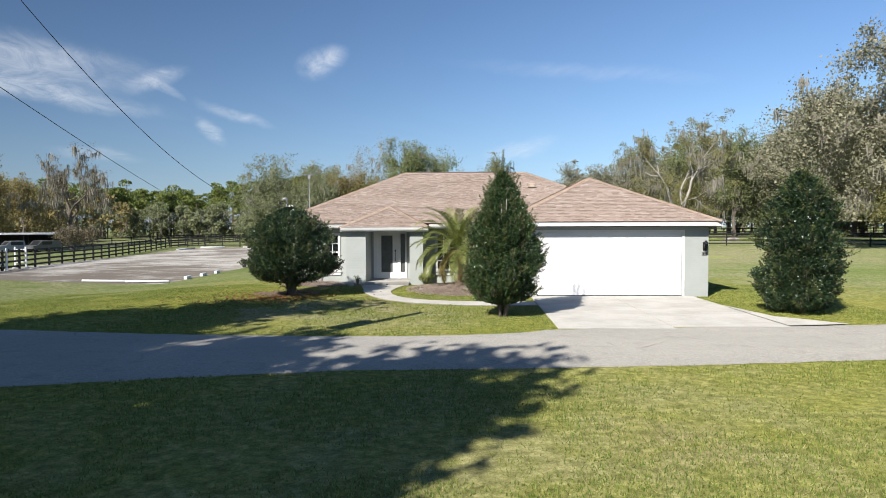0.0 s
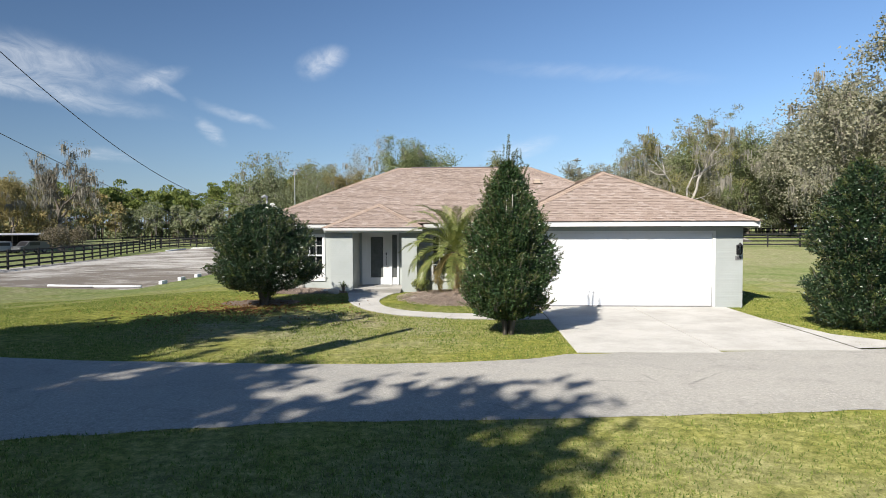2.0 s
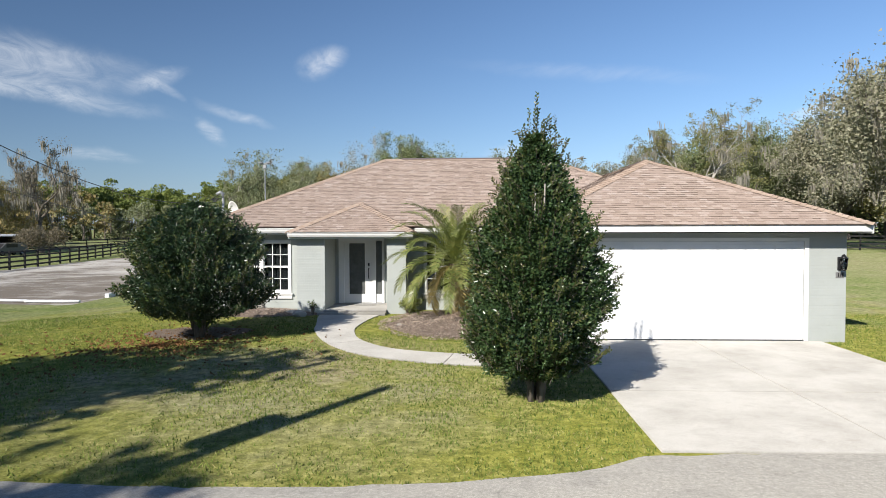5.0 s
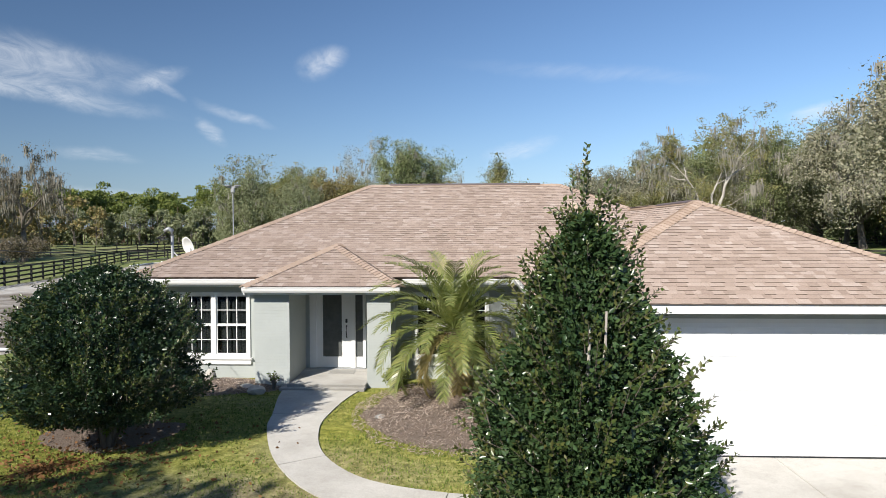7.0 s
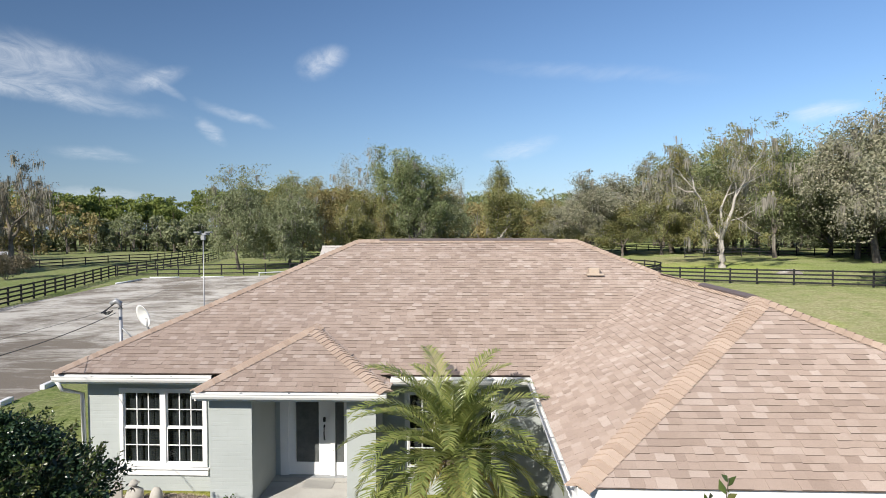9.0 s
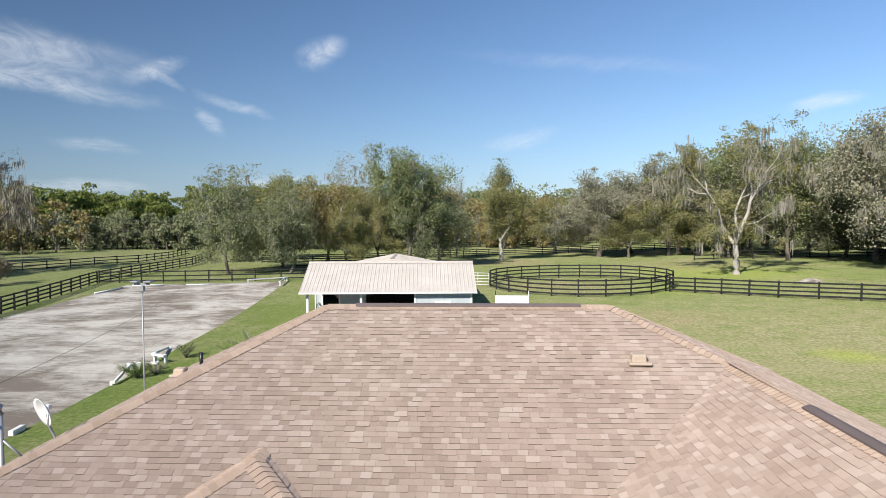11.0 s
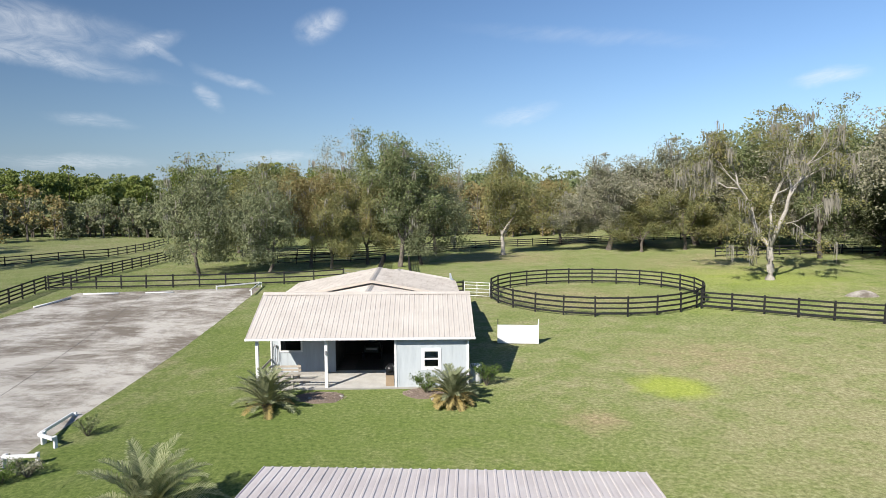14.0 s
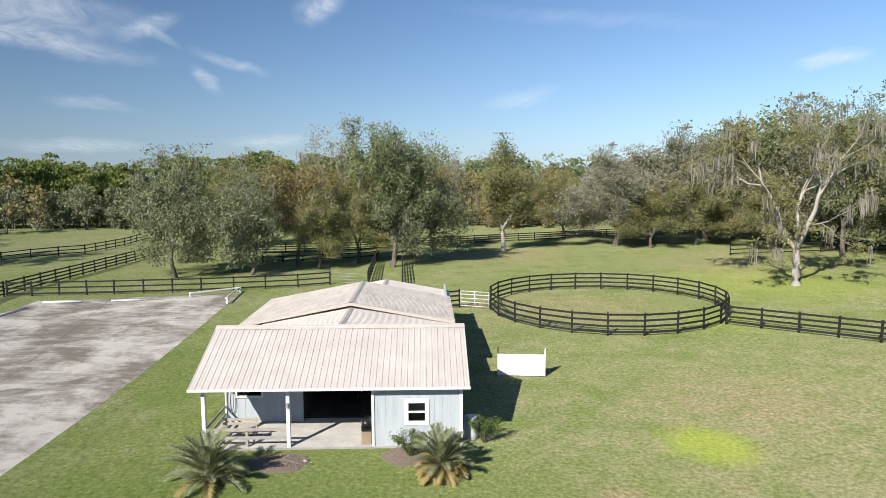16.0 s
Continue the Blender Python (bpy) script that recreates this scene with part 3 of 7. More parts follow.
def build_paving():
    drive = thing("driveway", "pale stained concrete driveway of jointed slabs before the garage", "driveway", kind="structure")
    for x0, x1, y0, y1 in ((5.75, 8.385, 27.72, 32.18), (8.40, 11.05, 27.72, 32.18), (5.75, 8.385, 25.12, 27.70), (8.40, 11.05, 25.42, 27.70)):
        part("slab", boxmesh(x0, x1, y0, y1, -0.1, 0.024, 0.008), CONCRETE, drive)
    bm = bmesh.new()
    vs = [bm.verts.new(p) for p in ((11.06, 25.58, 0.03), (11.06, 29.6, 0.03), (11.45, 27.2, 0.03), (12.6, 25.82, 0.035))]
    bm.faces.new((vs[0], vs[3], vs[2], vs[1]))
    part("apron", bm, CONCRETE, drive)
    outer = smooth_run([(-0.55, 36.2), (-0.45, 35.4), (-0.2, 34.2), (0.0, 33.2), (0.65, 31.6), (1.6, 30.35), (3.0, 29.6), (4.3, 29.38), (5.74, 29.45)], 40)
    inner = smooth_run([(1.25, 36.2), (1.05, 35.4), (0.92, 34.3), (0.93, 33.3), (1.3, 32.0), (2.1, 31.0), (3.2, 30.55), (4.3, 30.42), (5.74, 30.45)], 40)
    walkway = thing("walkway", "curving pale concrete garden path to the front porch", "path", kind="structure")
    for a, b in ((0, 10), (10, 20), (20, 30), (30, 39)):
        o = outer[a:b] + [tuple(Vector(outer[b - 1]).lerp(Vector(outer[b]), 0.94))]
        i = inner[a:b] + [tuple(Vector(inner[b - 1]).lerp(Vector(inner[b]), 0.94))]
        part("slab", mesh_of("slab", *strip(o, i, 0.0, 0.022), CONCRETE), None, walkway)


def blob(name, cx, cy, rx, ry, h, material, seed, n=44, label="", cat="", kind="structure", rings=7):
    """A low uneven mound of loose stuff on the ground."""
    v, f = [], []
    for k in range(rings):
        t = 1 - k / rings
        for i in range(n):
            a = 2 * math.pi * i / n
            w = 1 + 0.22 * noise.noise((math.cos(a) * 1.6 + seed, math.sin(a) * 1.6, seed)) + 0.07 * noise.noise((math.cos(a) * 6, math.sin(a) * 6 + seed, 0))
            x, y = cx + rx * t * w * math.cos(a), cy + ry * t * w * math.sin(a)
            z = h * (1 - t * t) + (0.035 * noise.noise((x * 4, y * 4, seed)) if k else -0.02)
            v.append((x, y, land(x, y) + 0.012 + z))
        if k:
            q = (k - 1) * n
            f += [(q + i, q + (i + 1) % n, q + n + (i + 1) % n, q + n + i) for i in range(n)]
    v.append((cx, cy, land(cx, cy) + h + 0.012))
    q = (rings - 1) * n
    f += [(q + i, q + (i + 1) % n, len(v) - 1) for i in range(n)]
    return tagged(new(name, mesh_of(name, v, f, material, True)), label, cat, kind=kind)


ARENA = [(-11.4, 42.0), (-16.2, 42.9), (-27.6, 46.5), (-31.0, 72.0), (-33.6, 96.6), (-17.2, 100.6), (-14.0, 76.0), (-12.2, 57.0)]


def build_arena():
    pts = []
    for (a, b) in zip(ARENA, ARENA[1:] + ARENA[:1]):
        a, b = Vector(a), Vector(b)
        n = max(2, int((b - a).length / 0.6))
        pts += [a.lerp(b, i / n) for i in range(n)]
    c = Vector((-22.5, 70.0))
    v, f = [], []
    rings = 16
    for k in range(rings):
        t = 1 - k / rings
        for p in pts:
            w = 1 + (0.006 * noise.noise((p.x * 1.3, p.y * 1.3, 0)) if k == 0 else 0)
            q = c + (p - c) * t * w
            v.append((q.x, q.y, land(q.x, q.y) + (0.004 if k == 0 else 0.03 + 0.02 * noise.noise((q.x * 0.7, q.y * 0.7, 2)))))
        if k:
            s, n = (k - 1) * len(pts), len(pts)
            f += [(s + i, s + (i + 1) % n, s + n + (i + 1) % n, s + n + i) for i in range(n)]
    f.append(tuple((rings - 1) * len(pts) + i for i in range(len(pts))))
    tagged(new("riding_arena", mesh_of("riding_arena", v, f, SAND, True)), "pale raked sand riding arena with dark brown patches", "riding arena", kind="structure")


build_ground(), build_road(), build_paving(), build_arena()
blob("planting_bed", 3.35, 34.5, 1.75, 2.25, 0.12, MULCH, 1.0, label="dry brown mulch bed round the palm", cat="planting bed")
blob("planting_bed", -2.3, 36.3, 1.7, 0.75, 0.12, MULCH, 2.0, label="shaded dark mulch bed below the front window", cat="planting bed")
blob("planting_bed", -2.7, 32.9, 1.3, 0.95, 0.03, MULCH, 3.0, label="bare litter-strewn soil under the clipped bush", cat="planting bed")
blob("planting_bed", -2.9, 64.9, 1.2, 0.8, 0.08, MULCH, 4.0, label="mulch bed at the barn porch", cat="planting bed")
blob("planting_bed", 1.6, 65.6, 1.0, 0.75, 0.08, MULCH, 5.0, label="mulch bed below the barn window", cat="planting bed")
blob("soil_mound", 35.8, 91.2, 1.3, 0.8, 0.45, SAND, 6.0, label="small grey heap of soil in the paddock", cat="mound", kind="")

# ---- house ----
EAVE, PITCH = 2.48, 0.487
A_, V_, GL_, GR_, BR_, BL_ = (Vector(p) for p in ((-4.51, 36.79, EAVE), (4.75, 36.79, EAVE), (4.75, 31.54, EAVE), (11.83, 31.54, EAVE), (11.83, 46.85, EAVE), (-4.51, 46.85, EAVE)))
RL_, RR_ = Vector((0.59, 41.82, 4.93)), Vector((6.37, 41.82, 4.93))
GA_, J_ = Vector((8.17, 34.91, 4.121)), Vector((8.17, 40.16, 4.121))
PE = 2.33
PL_, PR_ = Vector((-1.42, 36.05, PE)), Vector((2.09, 36.05, PE))
PA_, PB_ = Vector((0.335, 37.80, 3.202)), Vector((0.335, 38.34, 3.202))
PLB_, PRB_ = Vector((-1.42, 36.82, PE)), Vector((2.09, 36.82, PE))
COURSE, TAB = 0.117, 0.165


def spans(poly, v):
    """Where a slope's outline is cut at height v up the slope."""
    hits = []
    for (u0, v0), (u1, v1) in zip(poly, poly[1:] + poly[:1]):
        if (v0 <= v < v1) or (v1 <= v < v0):
            hits.append(u0 + (u1 - u0) * (v - v0) / (v1 - v0))
    return (min(hits), max(hits)) if len(hits) > 1 else None


def shingles(corners, roof, lift=0.012, pieces=None):
    """Courses of tabs over a roof slope; the first two corners lie on its eave."""
    o = corners[0]
    eu = (corners[1] - corners[0]).normalized()
    n = eu.cross(corners[2] - corners[0]).normalized()
    n = n if n.z > 0 else -n
    ev = n.cross(eu)
    ev = ev if ev.z > 0 else -ev
    poly = [((c - o).dot(eu), (c - o).dot(ev)) for c in corners]
    top = max(v for _, v in poly)
    verts, faces = [], []
    rng = random.Random(len(corners) * 7 + int(o.x * 10))

    def point(u, v, h):
        return o + eu * u + ev * v + n * (lift + h)

    for row in range(int(top / COURSE) + 1):
        v0, v1 = row * COURSE, min((row + 1) * COURSE + 0.02, top - 0.002)
        lo, hi = spans(poly, v0 + 0.001), spans(poly, v1 - 0.001)
        if not lo:
            continue
        hi = hi or ((lo[0] + lo[1]) / 2 - 0.01, (lo[0] + lo[1]) / 2 + 0.01)
        if row == 0:
            v0 = -0.03
        a, b = min(lo[0], hi[0]), max(lo[1], hi[1])
        u = a - rng.choice((0.0, 0.1, 0.2)) - (row % 2) * TAB / 2
        while u < b:
            w = TAB * rng.choice((0.75, 1.0, 1.0, 1.3))
            p0, p1 = u + 0.0012, u + w - 0.0012
            u += w
            q0, q1 = min(max(p0, lo[0]), lo[1]), min(max(p1, lo[0]), lo[1])
            s0, s1 = min(max(p0, hi[0]), hi[1]), min(max(p1, hi[0]), hi[1])
            if q1 - q0 < 0.01 and s1 - s0 < 0.01:
                continue
            thick = rng.choice((0.006, 0.008, 0.013, 0.015))
            vb = v0 + (0.015 if thick < 0.01 and row else 0.0)
            quad = [point(q0, vb, thick), point(q1, vb, thick), point(s1, v1, 0.003), point(s0, v1, 0.003), point(q0, vb, -0.006), point(q1, vb, -0.006), point(s1, v1, -0.006), point(s0, v1, -0.006)]
            fs = [(0, 1, 2, 3), (4, 5, 1, 0), (5, 6, 2, 1), (7, 4, 0, 3)]
            if pieces is not None and pieces(quad[0]) and abs(q0 - s0) < 0.001 and abs(q1 - s1) < 0.001:
                key = (round(w, 3), thick)
                if key not in SHINGLE_MESH:
                    c = quad[0]
                    SHINGLE_MESH[key] = mesh_of("shingle", [((p - c).dot(eu), (p - c).dot(ev), (p - c).dot(n)) for p in quad], fs, SHINGLE_PIECE)
                    edged(SHINGLE_MESH[key])
                m = Matrix((eu, ev, n)).transposed().to_4x4()
                m.translation = quad[0]
                LATE.append(("shingle", SHINGLE_MESH[key], roof, m))
            else:
                k = len(verts)
                verts += quad
                faces += [tuple(k + i for i in g) for g in fs]
    ob = part("shingle_field", edged(mesh_of("shingle_field", verts, faces, SHINGLE)), None, roof)
    tagged(ob, kind="stuff")


SHINGLE_MESH, LATE = {}, []


def edged(me):
    """Cut asphalt edges of tabs, darkened as shadow lines: the butt face of each four."""
    me.materials.append(EDGE)
    me.polygons.foreach_set("material_index", [1 if i % 4 == 1 else 0 for i in range(len(me.polygons))])
    return me


def plate(corners, thick=0.05):
    """A flat roof deck of some thickness below the given outline."""
    n = (corners[1] - corners[0]).cross(corners[2] - corners[0]).normalized()
    n = n if n.z > 0 else -n
    bm = bmesh.new()
    a = [bm.verts.new(c + n * 0.004) for c in corners]
    b = [bm.verts.new(c - n * thick) for c in corners]
    bm.faces.new(a), bm.faces.new(list(reversed(b)))
    for i in range(len(a)):
        j = (i + 1) % len(a)
        bm.faces.new((a[i], b[i], b[j], a[j]))
    bmesh.ops.recalc_face_normals(bm, faces=bm.faces)
    return bm


def caps(p, q, slope, roof, wide=0.17):
    """Overlapping folded cap pieces along a hip or ridge, from its lower end p."""
    d = q - p
    n = max(2, int(d.length / COURSE))
    side = Vector((d.y, -d.x, 0)).normalized()
    up = d.normalized().cross(side)
    up = up if up.z > 0 else -up
    v, f = [], []
    for i in range(n):
        a, b = p + d * (i / n), p + d * min(1.0, (i + 1.25) / n)
        for c, h in ((a, 0.042), (b, 0.024)):
            for s in (-1, -0.12, 0.12, 1):
                v.append(c + side * wide * s + up * h + Vector((0, 0, -slope * wide * abs(s) + (0.004 if abs(s) < 0.5 else 0))))
        for s in (-1, -0.12, 0.12, 1):
            v.append(a + side * wide * s + up * 0.015 + Vector((0, 0, -slope * wide * abs(s))))
        k = i * 12
        f += [(k + j, k + j + 1, k + j + 5, k + j + 4) for j in range(3)] + [(k + 8 + j, k + 9 + j, k + 1 + j, k + j) for j in range(3)]
    tagged(part("ridge_cap", mesh_of("ridge_cap", v, f, CAP), None, roof), kind="stuff")


def gutter(parent, p, q, out):
    """A K-style trough along an eave, open on top, with hangers."""
    p, q, out = Vector(p), Vector(q), Vector(out)
    prof = [(0.0, 0.0), (0.0, -0.115), (0.075, -0.115), (0.10, -0.07), (0.105, -0.03), (0.12, -0.02), (0.12, 0.0), (0.112, 0.0), (0.112, -0.014), (0.096, -0.026), (0.068, -0.105), (0.008, -0.105), (0.008, 0.0)]
    bm = bmesh.new()
    ends = []
    for c in (p, q):
        ends.append([bm.verts.new(c + out * a + Vector((0, 0, b))) for a, b in prof])
    n = len(prof)
    for i in range(n):
        bm.faces.new((ends[0][i], ends[0][(i + 1) % n], ends[1][(i + 1) % n], ends[1][i]))
    bm.faces.new(ends[0]), bm.faces.new(list(reversed(ends[1])))
    bmesh.ops.recalc_face_normals(bm, faces=bm.faces)
    g = part("gutter", bm, GUTTER, parent, "white aluminium gutter")
    d = q - p
    m = int(d.length / 0.75)
    for i in range(1, m):
        c = p + d * (i / m)
        a, e = c - d.normalized() * 0.012, c + d.normalized() * 0.012 + out * 0.112
        part("hanger", boxmesh(min(a.x, e.x), max(a.x, e.x), min(a.y, e.y), max(a.y, e.y), c.z - 0.012, c.z - 0.006), STEEL, g)
    return g


def lattice(us, zs, y0, y1, solid, along_y=False):
    """One connected slab made of the cells between the lines us and zs that are solid."""
    bm, cache = bmesh.new(), {}

    def vert(i, j, k):
        key = (i, j, k)
        if key not in cache:
            y = (y0, y1)[k]
            cache[key] = bm.verts.new((y, us[i], zs[j]) if along_y else (us[i], y, zs[j]))
        return cache[key]

    nu, nz = len(us) - 1, len(zs) - 1
    full = {(i, j) for i in range(nu) for j in range(nz) if solid((us[i] + us[i + 1]) / 2, (zs[j] + zs[j + 1]) / 2)}
    for i, j in full:
        for k in (0, 1):
            bm.faces.new([vert(i + a, j + b, k) for a, b in ((0, 0), (1, 0), (1, 1), (0, 1))])
        for di, dj, e in ((-1, 0, ((0, 0), (0, 1))), (1, 0, ((1, 0), (1, 1))), (0, -1, ((0, 0), (1, 0))), (0, 1, ((0, 1), (1, 1)))):
            if (i + di, j + dj) not in full:
                (a, b), (c, d) = e
                bm.faces.new((vert(i + a, j + b, 0), vert(i + c, j + d, 0), vert(i + c, j + d, 1), vert(i + a, j + b, 1)))
    bmesh.ops.recalc_face_normals(bm, faces=bm.faces)
    return bm


def wall_run(parent, a, b, y0, y1, z0, z1, holes=(), along_y=False, name="wall", material=None):
    """A wall from a to b with holes (from, to, sill, head)."""
    us = sorted({a, b, *(h[0] for h in holes), *(h[1] for h in holes)})
    zs = sorted({z0, z1, *(max(z0, h[2]) for h in holes), *(h[3] for h in holes)})
    return part(name, lattice(us, zs, y0, y1, lambda u, z: not any(h[0] < u < h[1] and h[2] < z < h[3] for h in holes), along_y), material or WALL, parent)


def rim(x0, x1, z0, z1, t, y0, y1, bars_x=(), bars_z=(), half=0.009):
    """A frame of width t with thin bars across it."""
    us = sorted({x0, x0 + t, x1 - t, x1, *(b - half for b in bars_x), *(b + half for b in bars_x)})
    zs = sorted({z0, z0 + t, z1 - t, z1, *(b - half for b in bars_z), *(b + half for b in bars_z)})

    def solid(u, z):
        return u < x0 + t or u > x1 - t or z < z0 + t or z > z1 - t or any(abs(u - b) < half for b in bars_x) or any(abs(z - b) < half for b in bars_z)

    return lattice(us, zs, y0, y1, solid)


def sash_window(parent, x0, x1, z0, z1, y, cols=3, sashes=2, facing=-1, trim=0.075):
    """A twin double-hung window with grids, set at y and facing front."""
    w = part("window", boxmesh(x0 - 0.02, x1 + 0.02, y - 0.045, y + 0.02, z0 - 0.16, z0), WHITE, parent, "white painted double-hung window with grids")
    part("sill", boxmesh(x0 - 0.05, x1 + 0.05, y - 0.085, y + 0.05, z0 - 0.04, z0 + 0.0, 0.006), WHITE, w)
    bm = rim(x0, x1, z0, z1, trim, y - 0.03, y + 0.06)
    part("frame", bm, WHITE, w)
    n = sashes
    mid = 0.11
    wid = (x1 - x0 - 2 * trim - (n - 1) * mid) / n
    for i in range(n):
        a = x0 + trim + i * (wid + mid)
        b = a + wid
        if i:
            part("mullion", boxmesh(a - mid, a, y - 0.025, y + 0.05, z0 + trim, z1 - trim), WHITE, w)
        h = (z1 - z0 - 2 * trim) / 2
        for k in range(2):
            c, d, yy = z0 + trim + k * h, z0 + trim + (k + 1) * h, y + (0.0 if k == 0 else 0.022)
            s = 0.028
            bm = rim(a, b, c, d, s, yy, yy + 0.018, [a + s + (b - a - 2 * s) * j / cols for j in range(1, cols)], [(c + d) / 2])
            part("sash", bm, WHITE, w)
            p = part("pane", boxmesh(a + s, b - s, yy + 0.007, yy + 0.011, c + s, d - s), GLASS, w)
            p.visible_shadow = False
        # added wavy sheet behind each sash, dark to imitate the dim interior
        drop = [(a + (b - a) * k / 24, y + 0.13 + 0.025 * math.sin(k * 1.9)) for k in range(25)]
        v = [(u, q + e, z) for e in (0.0, 0.006) for u, q in drop for z in (z0 + 0.05, z1 - 0.03)]
        f = [(o + 2 * k, o + 2 * k + 2, o + 2 * k + 3, o + 2 * k + 1) for o in (0, 50) for k in range(24)]
        part("curtain", mesh_of("curtain", v, f, SHEER, True), None, w, "dark sheer curtain added behind the glass to dim the panes")
    return w


def build_house():
    house = thing("house", "single-storey greige masonry house with a tan hipped shingle roof", "house")
    top = 2.31
    # walls
    wall_run(house, -4.1, -1.25, 37.2, 37.4, 0.0, top, [(-3.44, -1.66, 0.50, 2.08)])
    wall_run(house, -1.25, -0.45, 36.3, 37.4, 0.0, 2.2)
    wall_run(house, 37.401, 37.75, -0.65, -0.45, 0.0, 2.3, along_y=True)
    wall_run(house, -0.65, 1.45, 37.75, 37.95, 0.0, 2.3, [(-0.34, 1.06, 0.14, 2.12)])
    wall_run(house, 1.32, 1.86, 36.3, 37.4, 0.0, 2.2)
    wall_run(house, 37.401, 37.749, 1.32, 1.5, 0.0, 2.3, along_y=True)
    wall_run(house, 1.86, 5.1, 37.2, 37.4, 0.0, top, [(2.3, 4.1, 0.50, 2.08)])
    wall_run(house, 32.2, 37.199, 5.1, 5.3, 0.0, top, along_y=True)
    wall_run(house, 5.1, 11.55, 32.0, 32.199, 0.0, top, [(5.93, 10.71, 0.0, 2.13)])
    wall_run(house, 32.2, 46.2, 11.35, 11.55, 0.0, top, along_y=True)
    wall_run(house, 37.401, 46.2, -4.1, -3.9, 0.0, top, along_y=True)
    wall_run(house, -4.1, 11.55, 46.201, 46.4, 0.0, top, [(0.5, 2.3, 0.1, 2.1), (6.0, 7.6, 0.9, 2.05)])
    part("floor_slab", boxmesh(-3.9, 11.35, 37.4, 46.2, -0.1, 0.14), SLAB, house)
    part("ceiling_board", boxmesh(-4.09, 11.54, 37.41, 46.39, top + 0.002, top + 0.02), CARD, house)
    part("garage_floor", boxmesh(5.3, 11.35, 32.24, 37.39, -0.1, 0.03), SLAB, house)
    part("inner_wall", boxmesh(-3.89, 11.34, 40.5, 40.62, 0.141, top), CARD, house)
    part("porch_slab", boxmesh(-0.449, 1.319, 36.05, 37.749, -0.1, 0.13, 0.01), SLAB, house)
    part("step", boxmesh(-0.60, 1.31, 35.95, 36.295, -0.1, 0.07, 0.01), SLAB, house)
    part("doormat", boxmesh(0.25, 0.85, 37.1, 37.5, 0.131, 0.142, 0.004), plain("grey_mat", (0.36, 0.35, 0.33), 0.95), house)
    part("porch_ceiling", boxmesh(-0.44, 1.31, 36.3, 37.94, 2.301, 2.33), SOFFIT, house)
    part("porch_beam", boxmesh(-1.25, 1.86, 36.3, 36.46, 2.201, 2.3), WALL, house)
    # entry door with side light
    d = part("front_door", boxmesh(-0.34, -0.17, 37.70, 37.86, 0.14, 2.12), WHITE, house, "white entry door with a tall dark glass and a side light")
    part("frame", boxmesh(-0.17, 1.06, 37.70, 37.86, 2.05, 2.12), WHITE, d)
    part("frame", boxmesh(0.70, 0.80, 37.70, 37.86, 0.14, 2.05), WHITE, d)
    part("frame", boxmesh(0.99, 1.06, 37.70, 37.86, 0.14, 2.05), WHITE, d)
    part("threshold", boxmesh(-0.34, 1.06, 37.62, 37.86, 0.131, 0.155, 0.004), STEEL, d)
    bm = lattice([-0.17, -0.02, 0.46, 0.70], [0.16, 0.42, 1.97, 2.05], 37.74, 37.79, lambda u, z: not (-0.02 < u < 0.46 and 0.42 < z < 1.97))
    leaf = part("leaf", bm, WHITE, d)
    for x0, x1, z0, z1 in ((-0.035, -0.02, 0.405, 1.985), (0.46, 0.475, 0.405, 1.985)):
        part("glazing_bead", boxmesh(x0, x1, 37.728, 37.74, z0, z1), WHITE, leaf)
    g = part("pane", boxmesh(-0.02, 0.46, 37.76, 37.768, 0.42, 1.97), FROST, leaf, "grey patterned door glass")
    g.visible_shadow = False
    part("side_panel", boxmesh(0.80, 0.99, 37.74, 37.79, 0.16, 0.42), WHITE, d)
    g = part("pane", boxmesh(0.80, 0.99, 37.76, 37.768, 0.42, 2.04), FROST, d)
    g.visible_shadow = False
    part("deadbolt", boxmesh(0.555, 0.605, 37.70, 37.74, 1.27, 1.37, 0.01), BLACKMETAL, leaf, "black keypad deadbolt")
    part("door_handle", tubemesh("door_handle", BLACKMETAL, ([(0.58, 37.73, 1.20), (0.58, 37.685, 1.17), (0.58, 37.675, 1.05), (0.58, 37.69, 0.93), (0.58, 37.73, 0.90)], [0.02, 0.014, 0.013, 0.014, 0.02])), None, leaf, "black pull handle")
    sash_window(house, -3.44, -1.66, 0.50, 2.08, 37.19)
    sash_window(house, 2.3, 4.1, 0.50, 2.08, 37.19)
    # garage door
    gd = part("garage_door", boxmesh(5.93, 10.71, 32.07, 32.099, 0.002, 0.006), GARAGE, house, "wide white sectional garage door, closed")
    for i in range(4):
        z0, z1 = 0.012 + i * 0.53, 0.012 + (i + 1) * 0.53 - 0.003
        sec = part("door_section", boxmesh(5.95, 10.69, 32.025, 32.065, z0, z1, 0.004), GARAGE, gd)
        for k in range(8):
            x0 = 5.99 + k * 0.59
            part("raised_panel", boxmesh(x0, x0 + 0.54, 32.0205, 32.027, z0 + 0.07, z1 - 0.07, 0.003), GARAGE, sec)
    part("weather_strip", boxmesh(5.93, 10.71, 32.005, 32.06, 0.034, 0.05), BLACKMETAL, gd)
    bm = lattice([5.83, 5.945, 10.695, 10.78], [0.03, 2.13, 2.2], 31.985, 32.024, lambda u, z: z > 2.13 or u < 5.945 or u > 10.695)
    part("door_trim", bm, WHITE, gd)
    # roof
    roof = part("roof", plate([A_, V_, J_, RR_, RL_]), FELT, house, "tan blended asphalt shingle hip roof with brown ridge vents")
